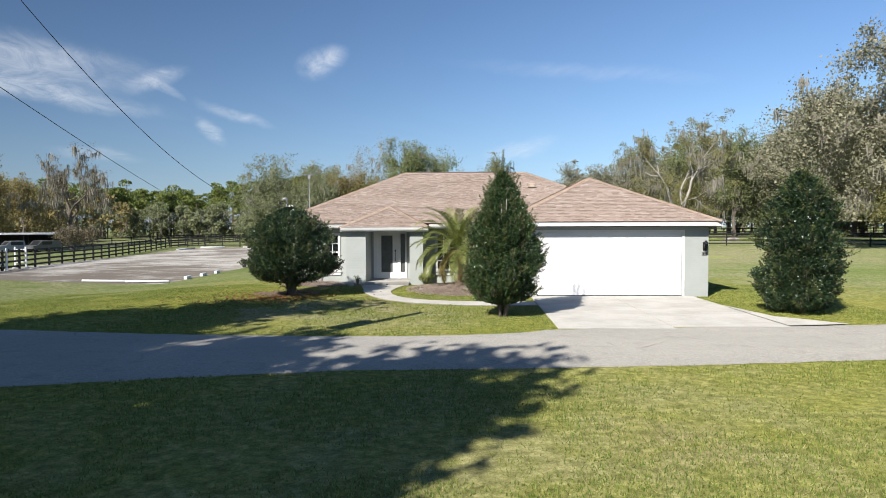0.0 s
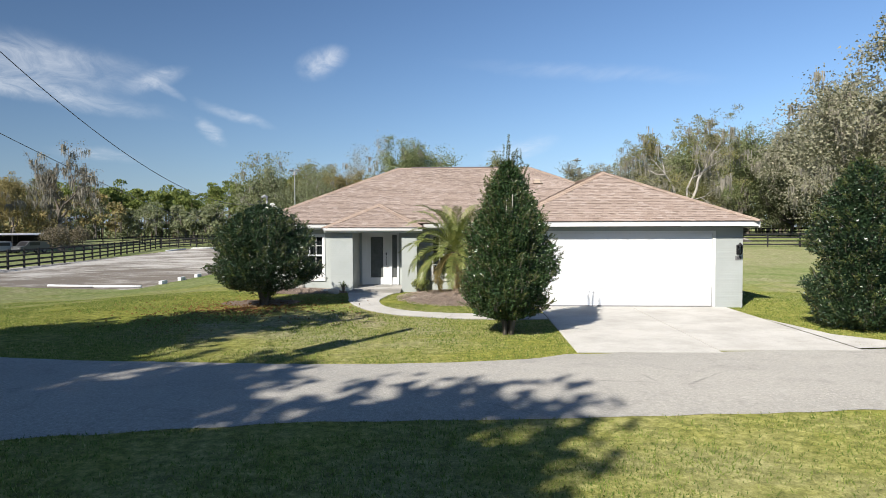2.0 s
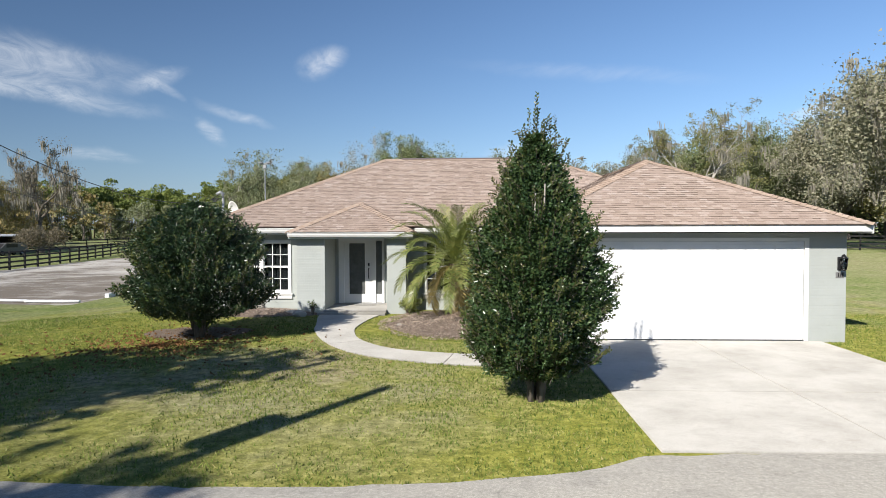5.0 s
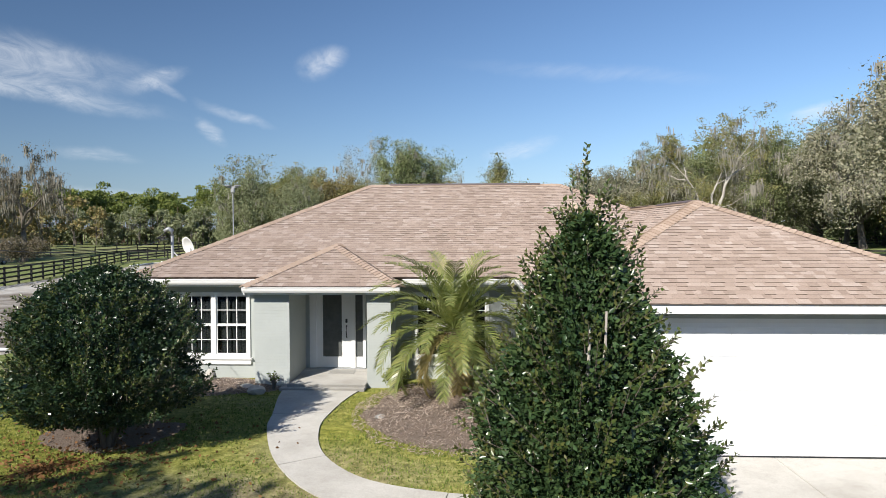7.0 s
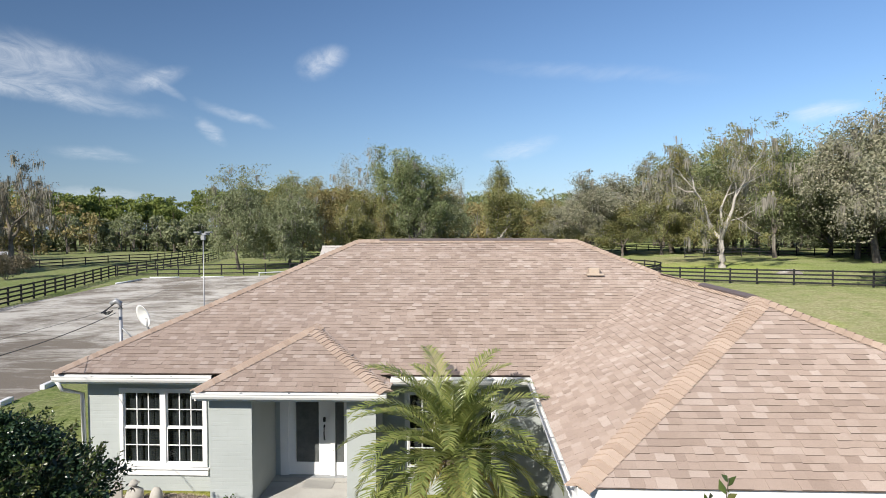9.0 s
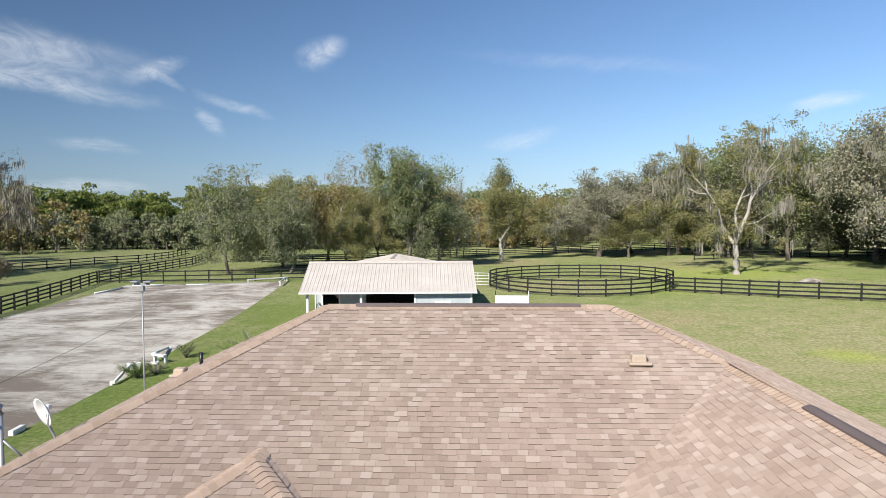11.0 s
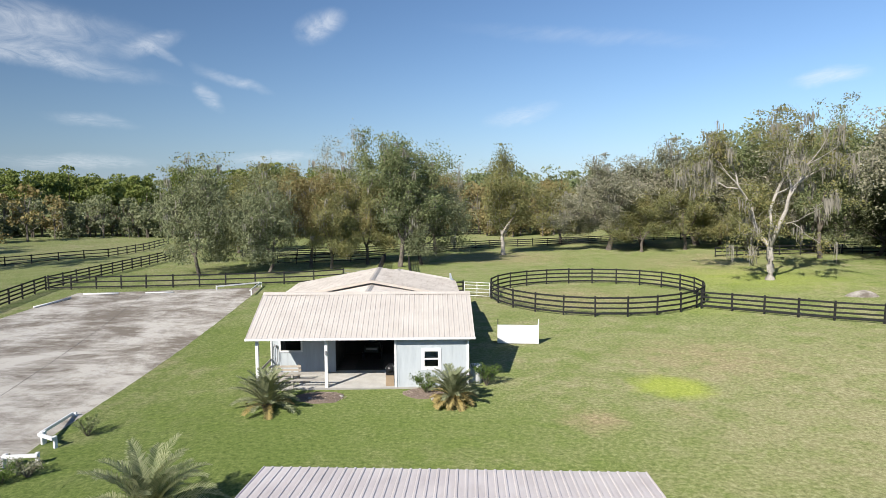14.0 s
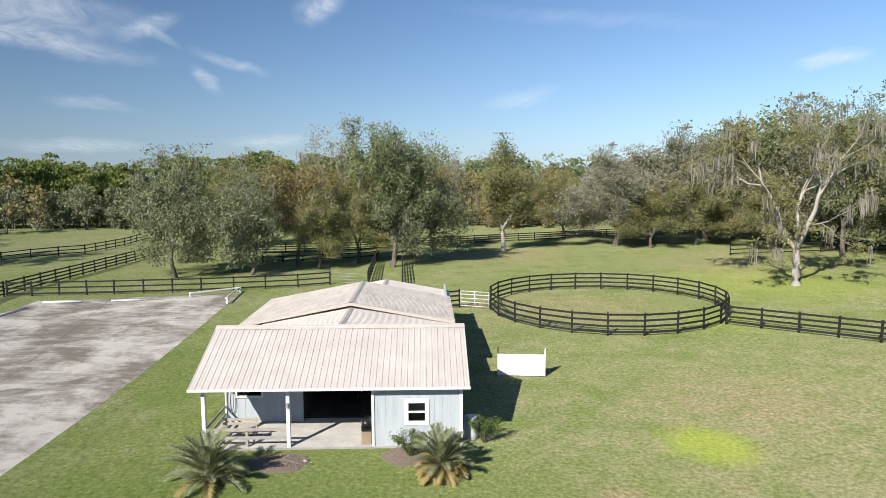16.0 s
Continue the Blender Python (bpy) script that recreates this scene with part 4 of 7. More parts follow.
    slopes = ([A_, V_, J_, RR_, RL_], [BL_, A_, RL_], [BR_, BL_, RL_, RR_], [GR_, BR_, RR_, J_, GA_], [V_, GL_, GA_, J_], [GL_, GR_, GA_], [PL_, PR_, PA_], [PLB_, PL_, PA_, PB_], [PR_, PRB_, PB_, PA_])
    for i, s in enumerate(slopes):
        if i:
            part("deck", plate(s), FELT, roof)
        shingles(s, roof, pieces=(lambda p: p.y > 39.95) if i == 0 else None)
    for p, q, s in ((A_, RL_, 0.35), (BL_, RL_, 0.35), (BR_, RR_, 0.35), (J_, RR_, 0.35), (GL_, GA_, 0.35), (GR_, GA_, 0.35), (RL_, RR_, 0.5), (GA_, J_, 0.48), (PL_, PA_, 0.35), (PR_, PA_, 0.35), (PA_, PB_, 0.5)):
        caps(p, q, s, roof)
    for p, q in ((Vector((1.18, 41.82, 4.972)), Vector((5.78, 41.82, 4.972))), (Vector((8.17, 35.25, 4.16)), Vector((8.17, 37.5, 4.16)))):
        d = (q - p).normalized()
        side = Vector((d.y, -d.x, 0))
        v, f = [], []
        for c in (p, q):
            for s, h in ((-0.10, -0.045), (-0.098, -0.018), (-0.02, 0.012), (0.02, 0.012), (0.098, -0.018), (0.10, -0.045)):
                v.append(c + side * s + Vector((0, 0, h)))
        f = [(j, j + 1, j + 7, j + 6) for j in range(5)] + [(0, 6, 11, 5), (0, 5, 4, 3, 2, 1), (6, 7, 8, 9, 10, 11)]
        part("ridge_vent", mesh_of("ridge_vent", v, f, VENT), None, roof, "brown metal ridge vent")
    tan = plain("tan_vent_paint", (0.52, 0.42, 0.33), 0.6)

    def hood(x, y, m):
        bm = bmesh.new()
        z = EAVE + PITCH * (y - 36.79) if m else EAVE + PITCH * (x + 4.51)
        box(bm, x - 0.2, x + 0.2, y - 0.2, y + 0.2, z - 0.02, z + 0.03, 0.01), box(bm, x - 0.13, x + 0.13, y - 0.13, y + 0.13, z + 0.0, z + 0.16, 0.03)
        part("roof_vent", bm, tan, roof, "small square tan roof vent")

    hood(6.55, 40.2, True), hood(-3.2, 43.2, False)
    part("vent_pipe", tubemesh("vent_pipe", BLACKMETAL, ([(-2.75, 43.3, 3.2), (-2.75, 43.3, 3.62)], 0.045)), None, roof, "dark plumbing vent pipe")
    # fascia, soffit and gutters
    def eave_run(p, q, out, z, gut, drop=0.19):
        out = Vector(out)
        a, b = Vector(p), Vector(q)
        c, e = a - out * 0.03, b - out * 0.005
        part("fascia", boxmesh(min(c.x, e.x), max(c.x, e.x), min(c.y, e.y), max(c.y, e.y), z - drop, z - 0.012), WHITE, roof)
        if gut:
            gutter(roof, (a.x, a.y, z - 0.02), (b.x, b.y, z - 0.02), out)

    eave_run((-4.51, 36.79, 0), (-1.40, 36.79, 0), (0, -1, 0), EAVE - 0.035, True)
    eave_run((2.08, 36.79, 0), (4.75, 36.79, 0), (0, -1, 0), EAVE - 0.035, True)
    eave_run((-1.42, 36.05, 0), (2.09, 36.05, 0), (0, -1, 0), PE, True)
    eave_run((4.75, 31.54, 0), (4.75, 36.66, 0), (-1, 0, 0), EAVE, True)
    eave_run((4.75, 31.54, 0), (11.83, 31.54, 0), (0, -1, 0), EAVE + 0.012, False, 0.16)
    eave_run((11.83, 31.54, 0), (11.83, 46.85, 0), (1, 0, 0), EAVE, False)
    eave_run((-4.51, 36.79, 0), (-4.51, 46.85, 0), (-1, 0, 0), EAVE, False)
    eave_run((-4.51, 46.85, 0), (11.83, 46.85, 0), (0, 1, 0), EAVE, False)
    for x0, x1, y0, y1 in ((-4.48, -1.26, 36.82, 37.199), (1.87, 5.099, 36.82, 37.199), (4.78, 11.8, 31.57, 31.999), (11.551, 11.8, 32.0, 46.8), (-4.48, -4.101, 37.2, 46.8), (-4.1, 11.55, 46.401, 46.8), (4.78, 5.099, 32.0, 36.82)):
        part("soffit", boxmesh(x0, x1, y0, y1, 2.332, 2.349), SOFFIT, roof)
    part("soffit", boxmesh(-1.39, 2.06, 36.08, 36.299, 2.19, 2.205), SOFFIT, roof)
    part("downspout", tubemesh("downspout", GUTTER, ([(-4.42, 36.74, 2.30), (-4.40, 36.85, 2.12), (-4.16, 37.12, 1.98), (-4.14, 37.14, 0.25), (-4.16, 36.98, 0.1)], 0.045), sides=4), None, roof, "white downspout")
    # coach lamp on the garage wall
    lamp = tagged(part("wall_lantern", boxmesh(11.36, 11.46, 31.955, 31.998, 1.52, 1.80, 0.008), BLACKMETAL, None), "dark bronze coach lantern on the garage wall", "lamp")
    part("arm", tubemesh("arm", BLACKMETAL, ([(11.41, 31.96, 1.74), (11.41, 31.90, 1.84), (11.41, 31.84, 1.82)], 0.012)), None, lamp)
    part("roof_cap", tubemesh("roof_cap", BLACKMETAL, ([(11.41, 31.84, 1.77), (11.41, 31.84, 1.82), (11.41, 31.84, 1.86)], [0.095, 0.04, 0.01]), sides=6), None, lamp)
    for k in range(4):
        a = math.pi / 4 + k * math.pi / 2
        part("rib", tubemesh("rib", BLACKMETAL, ([(11.41 + 0.075 * math.cos(a), 31.84 + 0.075 * math.sin(a), 1.77), (11.41 + 0.05 * math.cos(a), 31.84 + 0.05 * math.sin(a), 1.54)], 0.007)), None, lamp)
    part("lantern_glass", tubemesh("lantern_glass", GLASS, ([(11.41, 31.84, 1.765), (11.41, 31.84, 1.545)], [0.07, 0.045]), sides=4), None, lamp)
    part("lantern_base", tubemesh("lantern_base", BLACKMETAL, ([(11.41, 31.84, 1.545), (11.41, 31.84, 1.51)], [0.055, 0.02]), sides=6), None, lamp)
    plaque = tagged(part("number_plate", boxmesh(11.33, 11.50, 31.982, 31.998, 1.36, 1.48, 0.004), plain("grey_plaque", (0.22, 0.22, 0.22), 0.5), None), "small grey plaque with dark bars on the garage wall", "plaque")
    for x in (11.37, 11.42, 11.455):
        part("bar", boxmesh(x, x + 0.022, 31.978, 31.983, 1.385, 1.455), BLACKMETAL, plaque)
    # patio cover
    patio = thing("patio_cover", "low-slope ribbed metal patio roof behind the house", "patio roof")
    ribbed(patio, Matrix.Identity(4), [(-1.05, 46.3, 3.02), (7.66, 46.3, 3.02), (7.66, 51.55, 2.66), (-1.05, 51.55, 2.66)], 0.215, PATIO, 0.02)
    for x in (-0.9, 2.0, 4.7, 7.5):
        part("post", boxmesh(x - 0.05, x + 0.05, 51.3, 51.4, -0.02, 2.6, 0.006), WHITE, patio)
    part("patio_slab", boxmesh(-1.2, 7.8, 46.41, 51.6, -0.1, 0.06, 0.01), SLAB, patio)
    part("front_flashing", boxmesh(-1.05, 7.66, 46.22, 46.34, 3.0, 3.06, 0.004), PATIO, patio)


def ribbed(parent, m, quad, pitch, material, rib=0.03, thick=0.02, name="metal_panel"):
    """A sheet roof of separate ribbed panels over a quad: low edge a-b or high edge first, ribs run from edge a-b to d-c."""
    a, b, c, d = (m @ Vector(q) for q in quad)
    n = max(1, round((b - a).length / pitch))
    up = (b - a).cross(d - a).normalized()
    up = up if up.z > 0 else -up
    per = 3
    for k in range(0, n, per):
        v, f = [], []
        for i in range(k, min(k + per, n)):
            for t, h in ((0, rib), (0.10, rib), (0.18, 0), (0.5, 0.004), (0.82, 0), (0.9, rib)):
                s = (i + t) / n
                v += [a.lerp(b, s) + up * h, d.lerp(c, s) + up * h]
        s = min(k + per, n) / n
        v += [a.lerp(b, s) + up * rib, d.lerp(c, s) + up * rib]
        q = len(v)
        v += [p - up * thick for p in v]
        for i in range(0, q - 2, 2):
            f += [(i, i + 2, i + 3, i + 1), (q + i, q + i + 1, q + i + 3, q + i + 2), (i, q + i, q + i + 2, i + 2), (i + 1, i + 3, q + i + 3, q + i + 1)]
        f += [(0, 1, q + 1, q), (q - 2, q - 2 + q, q - 1 + q, q - 1)]
        part(name, mesh_of(name, v, f, material), None, parent)


build_house()


# ---- barn ----
BARN = pose(-6.4, 65.45, 0, 0, 0, 4.0)


def build_barn():
    """Barn in its own axes: u along the front eave, w to the back."""
    barn = thing("barn", "pale blue-grey board barn with cream ribbed metal roofs", "barn", BARN)
    W = 10.33
    part("slab", boxmesh(0.25, 10.15, 0.30, 9.2, -0.15, 0.09, 0.01), CONCRETE, barn)
    part("aisle_floor", boxmesh(3.61, 6.71, 3.3, 9.1, 0.0905, 0.1, 0.002), plain("dark_aisle_pavers", (0.09, 0.08, 0.075), 0.95, vary=0.3), barn)
    # front cross roof
    front = part("roof", boxmesh(0.1, W - 0.1, 3.44, 3.64, 3.92, 4.02), CREAM, barn, "cream ribbed metal roof")
    I = Matrix.Identity(4)
    ribbed(front, I, [(0, 0, 2.46), (W, 0, 2.46), (W, 3.54, 3.99), (0, 3.54, 3.99)], 0.235, CREAM, 0.02)
    ribbed(front, I, [(W, 7.0, 2.5), (0, 7.0, 2.5), (0, 3.545, 3.99), (W, 3.545, 3.99)], 0.235, CREAM, 0.02)
    part("ridge_flashing", mesh_of("ridge_flashing", [(0, 3.3, 3.925), (0, 3.545, 4.05), (0, 3.8, 3.93), (W, 3.3, 3.925), (W, 3.545, 4.05), (W, 3.8, 3.93)], [(0, 3, 4, 1), (1, 4, 5, 2)], CREAM), None, front)
    part("eave_trim", boxmesh(-0.02, W + 0.02, -0.03, -0.005, 2.375, 2.475), WHITE, front)
    for u in (0.0, W - 0.03):
        part("rake_trim", mesh_of("rake_trim", [(u, -0.02, 2.36), (u + 0.03, -0.02, 2.36), (u + 0.03, 3.54, 3.87), (u, 3.54, 3.87), (u, -0.02, 2.45), (u + 0.03, -0.02, 2.45), (u + 0.03, 3.54, 3.98), (u, 3.54, 3.98)], [(0, 1, 5, 4), (1, 2, 6, 5), (2, 3, 7, 6), (3, 0, 4, 7), (4, 5, 6, 7), (0, 3, 2, 1)], WHITE), None, front)
    # link and main roofs with the ridge running back
    def gable(w0, w1, mid, left, right, zr, zl, zr2, material, label):
        r = part("roof", boxmesh(mid - 0.12, mid + 0.12, w0, w1, zr - 0.06, zr + 0.015), material, barn, label)
        ribbed(r, I, [(left, w1, zl), (left, w0, zl), (mid, w0, zr), (mid, w1, zr)], 0.235, material, 0.02)
        ribbed(r, I, [(right, w0, zr2), (right, w1, zr2), (mid, w1, zr), (mid, w0, zr)], 0.235, material, 0.02)
        part("ridge_flashing", mesh_of("ridge_flashing", [(mid - 0.16, w0, zr + 0.012), (mid, w0, zr + 0.05), (mid + 0.16, w0, zr - 0.01), (mid - 0.16, w1, zr - 0.01), (mid, w1, zr + 0.05), (mid + 0.16, w1, zr - 0.01)], [(0, 1, 4, 3), (1, 2, 5, 4)], AGED), None, r)
        return r

    gable(4.3, 9.6, 4.9, 0.4, 9.9, 3.56, 2.75, 2.75, CREAM, "cream link roof behind the porch roof")
    main = gable(9.3, 16.2, 4.9, -0.75, 10.2, 3.84, 2.78, 2.86, AGED, "weathered ribbed metal main roof")
    gable(16.2, 21.5, 6.0, 1.2, 10.3, 3.12, 2.3, 2.3, CREAM, "cream ribbed roof of the rear bay")
    for a, b in (((-0.75, 2.68), (4.9, 3.76)), ((10.2, 2.76), (4.9, 3.76))):
        part("barge_board", mesh_of("barge_board", [(a[0], 9.26, a[1] - 0.05), (b[0], 9.26, b[1] - 0.05), (b[0], 9.26, b[1] + 0.10), (a[0], 9.26, a[1] + 0.10), (a[0], 9.30, a[1] - 0.05), (b[0], 9.30, b[1] - 0.05), (b[0], 9.30, b[1] + 0.10), (a[0], 9.30, a[1] + 0.10)], [(0, 1, 2, 3), (7, 6, 5, 4), (3, 2, 6, 7), (0, 4, 5, 1)], plain("tan_trim", (0.56, 0.50, 0.44), 0.7)), None, main)
    # walls
    top = 2.40

    def boards(u0, u1, w, z0, z1, holes=(), along_y=False, face=-1, coat=BARNWALL):
        wall_run(barn, u0, u1, w, w + 0.10, z0, z1, holes, along_y, "wall", coat)
        k = u0 + 0.15
        while k < u1 - 0.05:
            for s, t in ([(z0, z1)] if not any(h[0] - 0.05 < k < h[1] + 0.05 for h in holes) else [(h[3], z1) for h in holes if h[0] - 0.05 < k < h[1] + 0.05] + [(z0, h[2]) for h in holes if h[0] - 0.05 < k < h[1] + 0.05]):
                if t - s > 0.05:
                    d = (w - 0.009, w - 0.001) if face < 0 else (w + 0.101, w + 0.109)
                    part("batten", boxmesh(*((d[0], d[1], k - 0.011, k + 0.011) if along_y else (k - 0.011, k + 0.011, d[0], d[1])), s + 0.01, t - 0.01), coat, barn)
            k += 0.305

    boards(6.72, 10.05, 0.38, 0.0, top, [(7.98, 8.72, 0.98, 1.80)])
    boards(0.481, 7.0, 9.95, 0.0, top, along_y=True, face=1)
    boards(0.481, 3.0, 6.72, 0.09, top, along_y=True)
    boards(0.45, 3.60, 3.0, 0.09, 2.75, [(0.90, 1.90, 1.20, 2.05)])
    # aisle side painted dark in place of interior shade
    boards(3.101, 7.0, 3.50, 0.09, 2.6, along_y=True, face=1, coat=DIM_WOOD)
    boards(3.101, 9.4, 0.45, 0.09, 2.6, along_y=True)
    boards(0.15, 10.05, 9.4, 0.0, 2.75, [(4.1, 6.7, 0.0, 2.3)])
    boards(9.501, 16.0, 0.1, 0.0, 2.8, along_y=True)
    boards(9.501, 21.3, 9.95, 0.0, 2.8, along_y=True, face=1)
    boards(0.2, 9.949, 15.9, 0.0, 2.8)
    # near-black sheet closing the aisle, its colour standing for shade
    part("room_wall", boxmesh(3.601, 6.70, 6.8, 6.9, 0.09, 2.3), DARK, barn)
    part("corner_board", boxmesh(6.66, 6.76, 0.33, 0.379, 0.0, top), WHITE, barn)
    part("corner_board", boxmesh(9.97, 10.08, 0.33, 0.379, 0.0, top), WHITE, barn)
    part("corner_board", boxmesh(0.41, 0.47, 2.94, 2.999, 0.09, 2.6), WHITE, barn)
    # small sash window
    w = part("window", rim(7.89, 8.81, 0.89, 1.89, 0.15, 0.345, 0.46, (), (1.39,), 0.03), WHITE, barn, "small white sash window")
    part("pane", boxmesh(8.04, 8.66, 0.40, 0.405, 1.04, 1.36), GLASS, w)
    part("pane", boxmesh(8.04, 8.66, 0.42, 0.425, 1.42, 1.74), GLASS, w)
    part("blind", boxmesh(8.02, 8.68, 0.50, 0.51, 1.45, 1.78), WHITE, w)
    # barred stall window
    b = part("stall_window", rim(0.82, 1.98, 1.12, 2.13, 0.085, 2.955, 3.0), WHITE, barn, "barred stall window in a white frame")
    for i in range(10):
        u = 0.95 + i * 0.10
        part("bar", tubemesh("bar", BLACKMETAL, ([(u, 3.03, 1.2), (u, 3.03, 2.06)], 0.011), sides=6), None, b)
    # near-black sheet that makes the stall opening read as unlit
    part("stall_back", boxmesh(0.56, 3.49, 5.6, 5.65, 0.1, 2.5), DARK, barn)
    # posts and rails of the porch
    for u in (0.42, 3.55):
        p = part("post", boxmesh(u - 0.07, u + 0.07, 0.33, 0.47, -0.05, 2.38, 0.008), WHITE, barn)
        if u > 1:
            part("lamp_box", boxmesh(u - 0.04, u + 0.04, 0.27, 0.329, 1.62, 1.82, 0.01), STEEL, p)
    part("beam", boxmesh(0.2, 6.65, 0.30, 0.46, 2.381, 2.44), WHITE, barn)
    wood = plain("weathered_fence_wood", (0.43, 0.40, 0.36), 0.9, vary=0.3)
    part("post", boxmesh(1.92, 2.02, 0.40, 0.50, -0.05, 0.86, 0.006), wood, barn)
    for z in (0.72, 0.40):
        part("rail", boxmesh(0.49, 3.48, 0.36, 0.398, z, z + 0.12, 0.004), wood, barn)
    part("rail", boxmesh(0.40, 0.44, 0.48, 2.9, 0.72, 0.84, 0.004), wood, barn)
    part("rail", boxmesh(0.40, 0.44, 0.48, 2.9, 0.38, 0.50, 0.004), wood, barn)
    return barn


build_barn()


def put_barn(u, w, z=0.09, turn=0):
    return BARN @ pose(u, w, z, 0, 0, turn)


def build_barn_things():
    wood = plain("bench_wood", (0.46, 0.40, 0.33), 0.85, vary=0.25)
    bench = thing("bench", "weathered wooden bench against the porch rail", "bench", put_barn(1.55, 0.95))
    for z, y0, y1 in ((0.42, -0.2, -0.07), (0.42, -0.05, 0.08), (0.42, 0.10, 0.22)):
        part("seat_slat", boxmesh(-0.7, 0.7, y0, y1, z, z + 0.035, 0.005), wood, bench)
    for x in (-0.6, 0.55):
        for y in (-0.17, 0.14):
            part("leg", boxmesh(x, x + 0.06, y, y + 0.06, 0, 0.419), wood, bench)
    for z in (0.58, 0.74):
        part("back_slat", boxmesh(-0.7, 0.7, 0.22, 0.245, z, z + 0.1, 0.004), wood, bench)
    for x in (-0.6, 0.55):
        part("back_post", boxmesh(x, x + 0.06, 0.246, 0.29, 0.0, 0.86), wood, bench)
    grill = thing("grill", "small dark gas grill on a wooden stand by the doorway", "grill", put_barn(6.45, 0.75))
    part("stand", boxmesh(-0.2, 0.18, -0.25, 0.25, 0.0, 0.52, 0.01), plain("stand_wood", (0.36, 0.27, 0.18), 0.8), grill)
    part("firebox", boxmesh(-0.2, 0.18, -0.3, 0.3, 0.521, 0.75, 0.03), BLACKMETAL, grill)
    part("hood", tubemesh("hood", BLACKMETAL, ([(-0.01, -0.3, 0.78), (-0.01, 0.3, 0.78)], 0.17), sides=12), None, grill)
    part("hood_handle", boxmesh(-0.22, -0.19, -0.2, 0.2, 0.80, 0.83, 0.006), STEEL, grill)
    hose = thing("garden_hose", "grey garden hose coiled on a wall hook", "hose", put_barn(0.66, 2.93, 0.09))
    for k in range(3):
        pts = [((0.10 + 0.02 * k) * math.sin(a), -0.03 - 0.02 * k, 1.0 + (0.42 + 0.02 * k) * math.cos(a) * (1.0 if math.cos(a) > 0 else 1.25)) for a in [2 * math.pi * i / 24 for i in range(25)]]
        part("hose_loop", tubemesh("hose_loop", STEEL, (pts, 0.009), sides=6), None, hose)
    part("hook", boxmesh(-0.07, 0.07, -0.14, 0.02, 1.36, 1.42, 0.01), STEEL, hose)
    tub = thing("water_barrel", "pale plastic barrel beside the barn wall", "barrel", put_barn(10.45, 1.15, 0))
    grey = plain("pale_plastic", (0.62, 0.64, 0.65), 0.4)
    part("body", tubemesh("body", grey, ([(0, 0, 0), (0, 0, 0.05), (0, 0, 0.3), (0, 0, 0.75), (0, 0, 0.86)], [0.24, 0.27, 0.30, 0.29, 0.25]), sides=18), None, tub)
    part("lid", tubemesh("lid", grey, ([(0, 0, 0.861), (0, 0, 0.90)], [0.27, 0.26]), sides=18), None, tub)
    tagged(part("floor_mat", boxmesh(-0.7, 0.7, -0.9, 0.9, 0.0, 0.012, 0.004), plain("dark_rubber", (0.05, 0.045, 0.045), 0.9), None, "", put_barn(5.2, 4.4)), "dark rubber mat on the barn aisle floor", "mat")
    cart = thing("tractor_mower", "dim riding mower parked inside the barn aisle", "mower", put_barn(5.2, 5.9))
    dk = plain("dark_green_paint", (0.05, 0.06, 0.05), 0.4)
    part("body", boxmesh(-0.42, 0.42, -0.6, 0.5, 0.35, 0.75, 0.08), dk, cart)
    part("seat", boxmesh(-0.25, 0.25, 0.1, 0.5, 0.751, 1.1, 0.06), BLACKMETAL, cart)
    for x in (-0.5, 0.38):
        for y, r in ((-0.5, 0.2), (0.45, 0.27)):
            part("wheel", tubemesh("wheel", BLACKMETAL, ([(x, y, r), (x + 0.14, y, r)], r), sides=14), None, cart)
    part("headlight_bar", boxmesh(-0.3, 0.3, -0.62, -0.601, 0.55, 0.66, 0.01), STEEL, cart)
    rock_m = plain("pale_stone", (0.42, 0.40, 0.37), 0.9, vary=0.25)

    def rock(x, y, r, label, seed, flat=0.6):
        bm = bmesh.new()
        bmesh.ops.create_icosphere(bm, subdivisions=2, radius=r)
        for v in bm.verts:
            v.co *= 1 + 0.35 * noise.noise(v.co / r * 1.1 + Vector((seed, 0, 0)))
            v.co.z *= flat
        tagged(part("rock", bm, rock_m, None, "", pose(x, y, land(x, y) + r * flat * 0.55, 0, 0, seed * 40)), label, "rock")

    for i, (x, y, r) in enumerate(((1.95, 33.9, 0.11), (-1.35, 36.05, 0.16), (-1.05, 35.75, 0.2), (-2.55, 36.35, 0.12), (2.35, 34.4, 0.07), (2.1, 64.7, 0.12), (-2.0, 65.0, 0.1), (-3.3, 64.6, 0.12))):
        rock(x, y, r, "small rounded pale stone in the mulch bed", i + 1)
    # small stone figures under the window become plain shapes
    st = plain("weathered_cast_stone", (0.50, 0.47, 0.42), 0.9, vary=0.3)
    f = tubemesh("garden_statue", st, ([(0, 0, 0), (0, 0, 0.10), (0.02, 0, 0.22), (0.0, 0, 0.34), (-0.02, 0, 0.42)], [0.16, 0.17, 0.15, 0.11, 0.03]), sides=10)
    tagged(part("garden_statue", f, None, None, "", pose(-2.75, 36.4, 0.12)), "low weathered cast stone garden ornament", "statue")
    f = tubemesh("garden_statue", st, ([(0, 0, 0), (0, 0, 0.08), (0, 0, 0.18), (0, 0, 0.25)], [0.12, 0.13, 0.10, 0.05]), sides=10)
    tagged(part("garden_statue", f, None, None, "", pose(-2.35, 36.45, 0.12)), "small pale stone garden ornament", "statue")
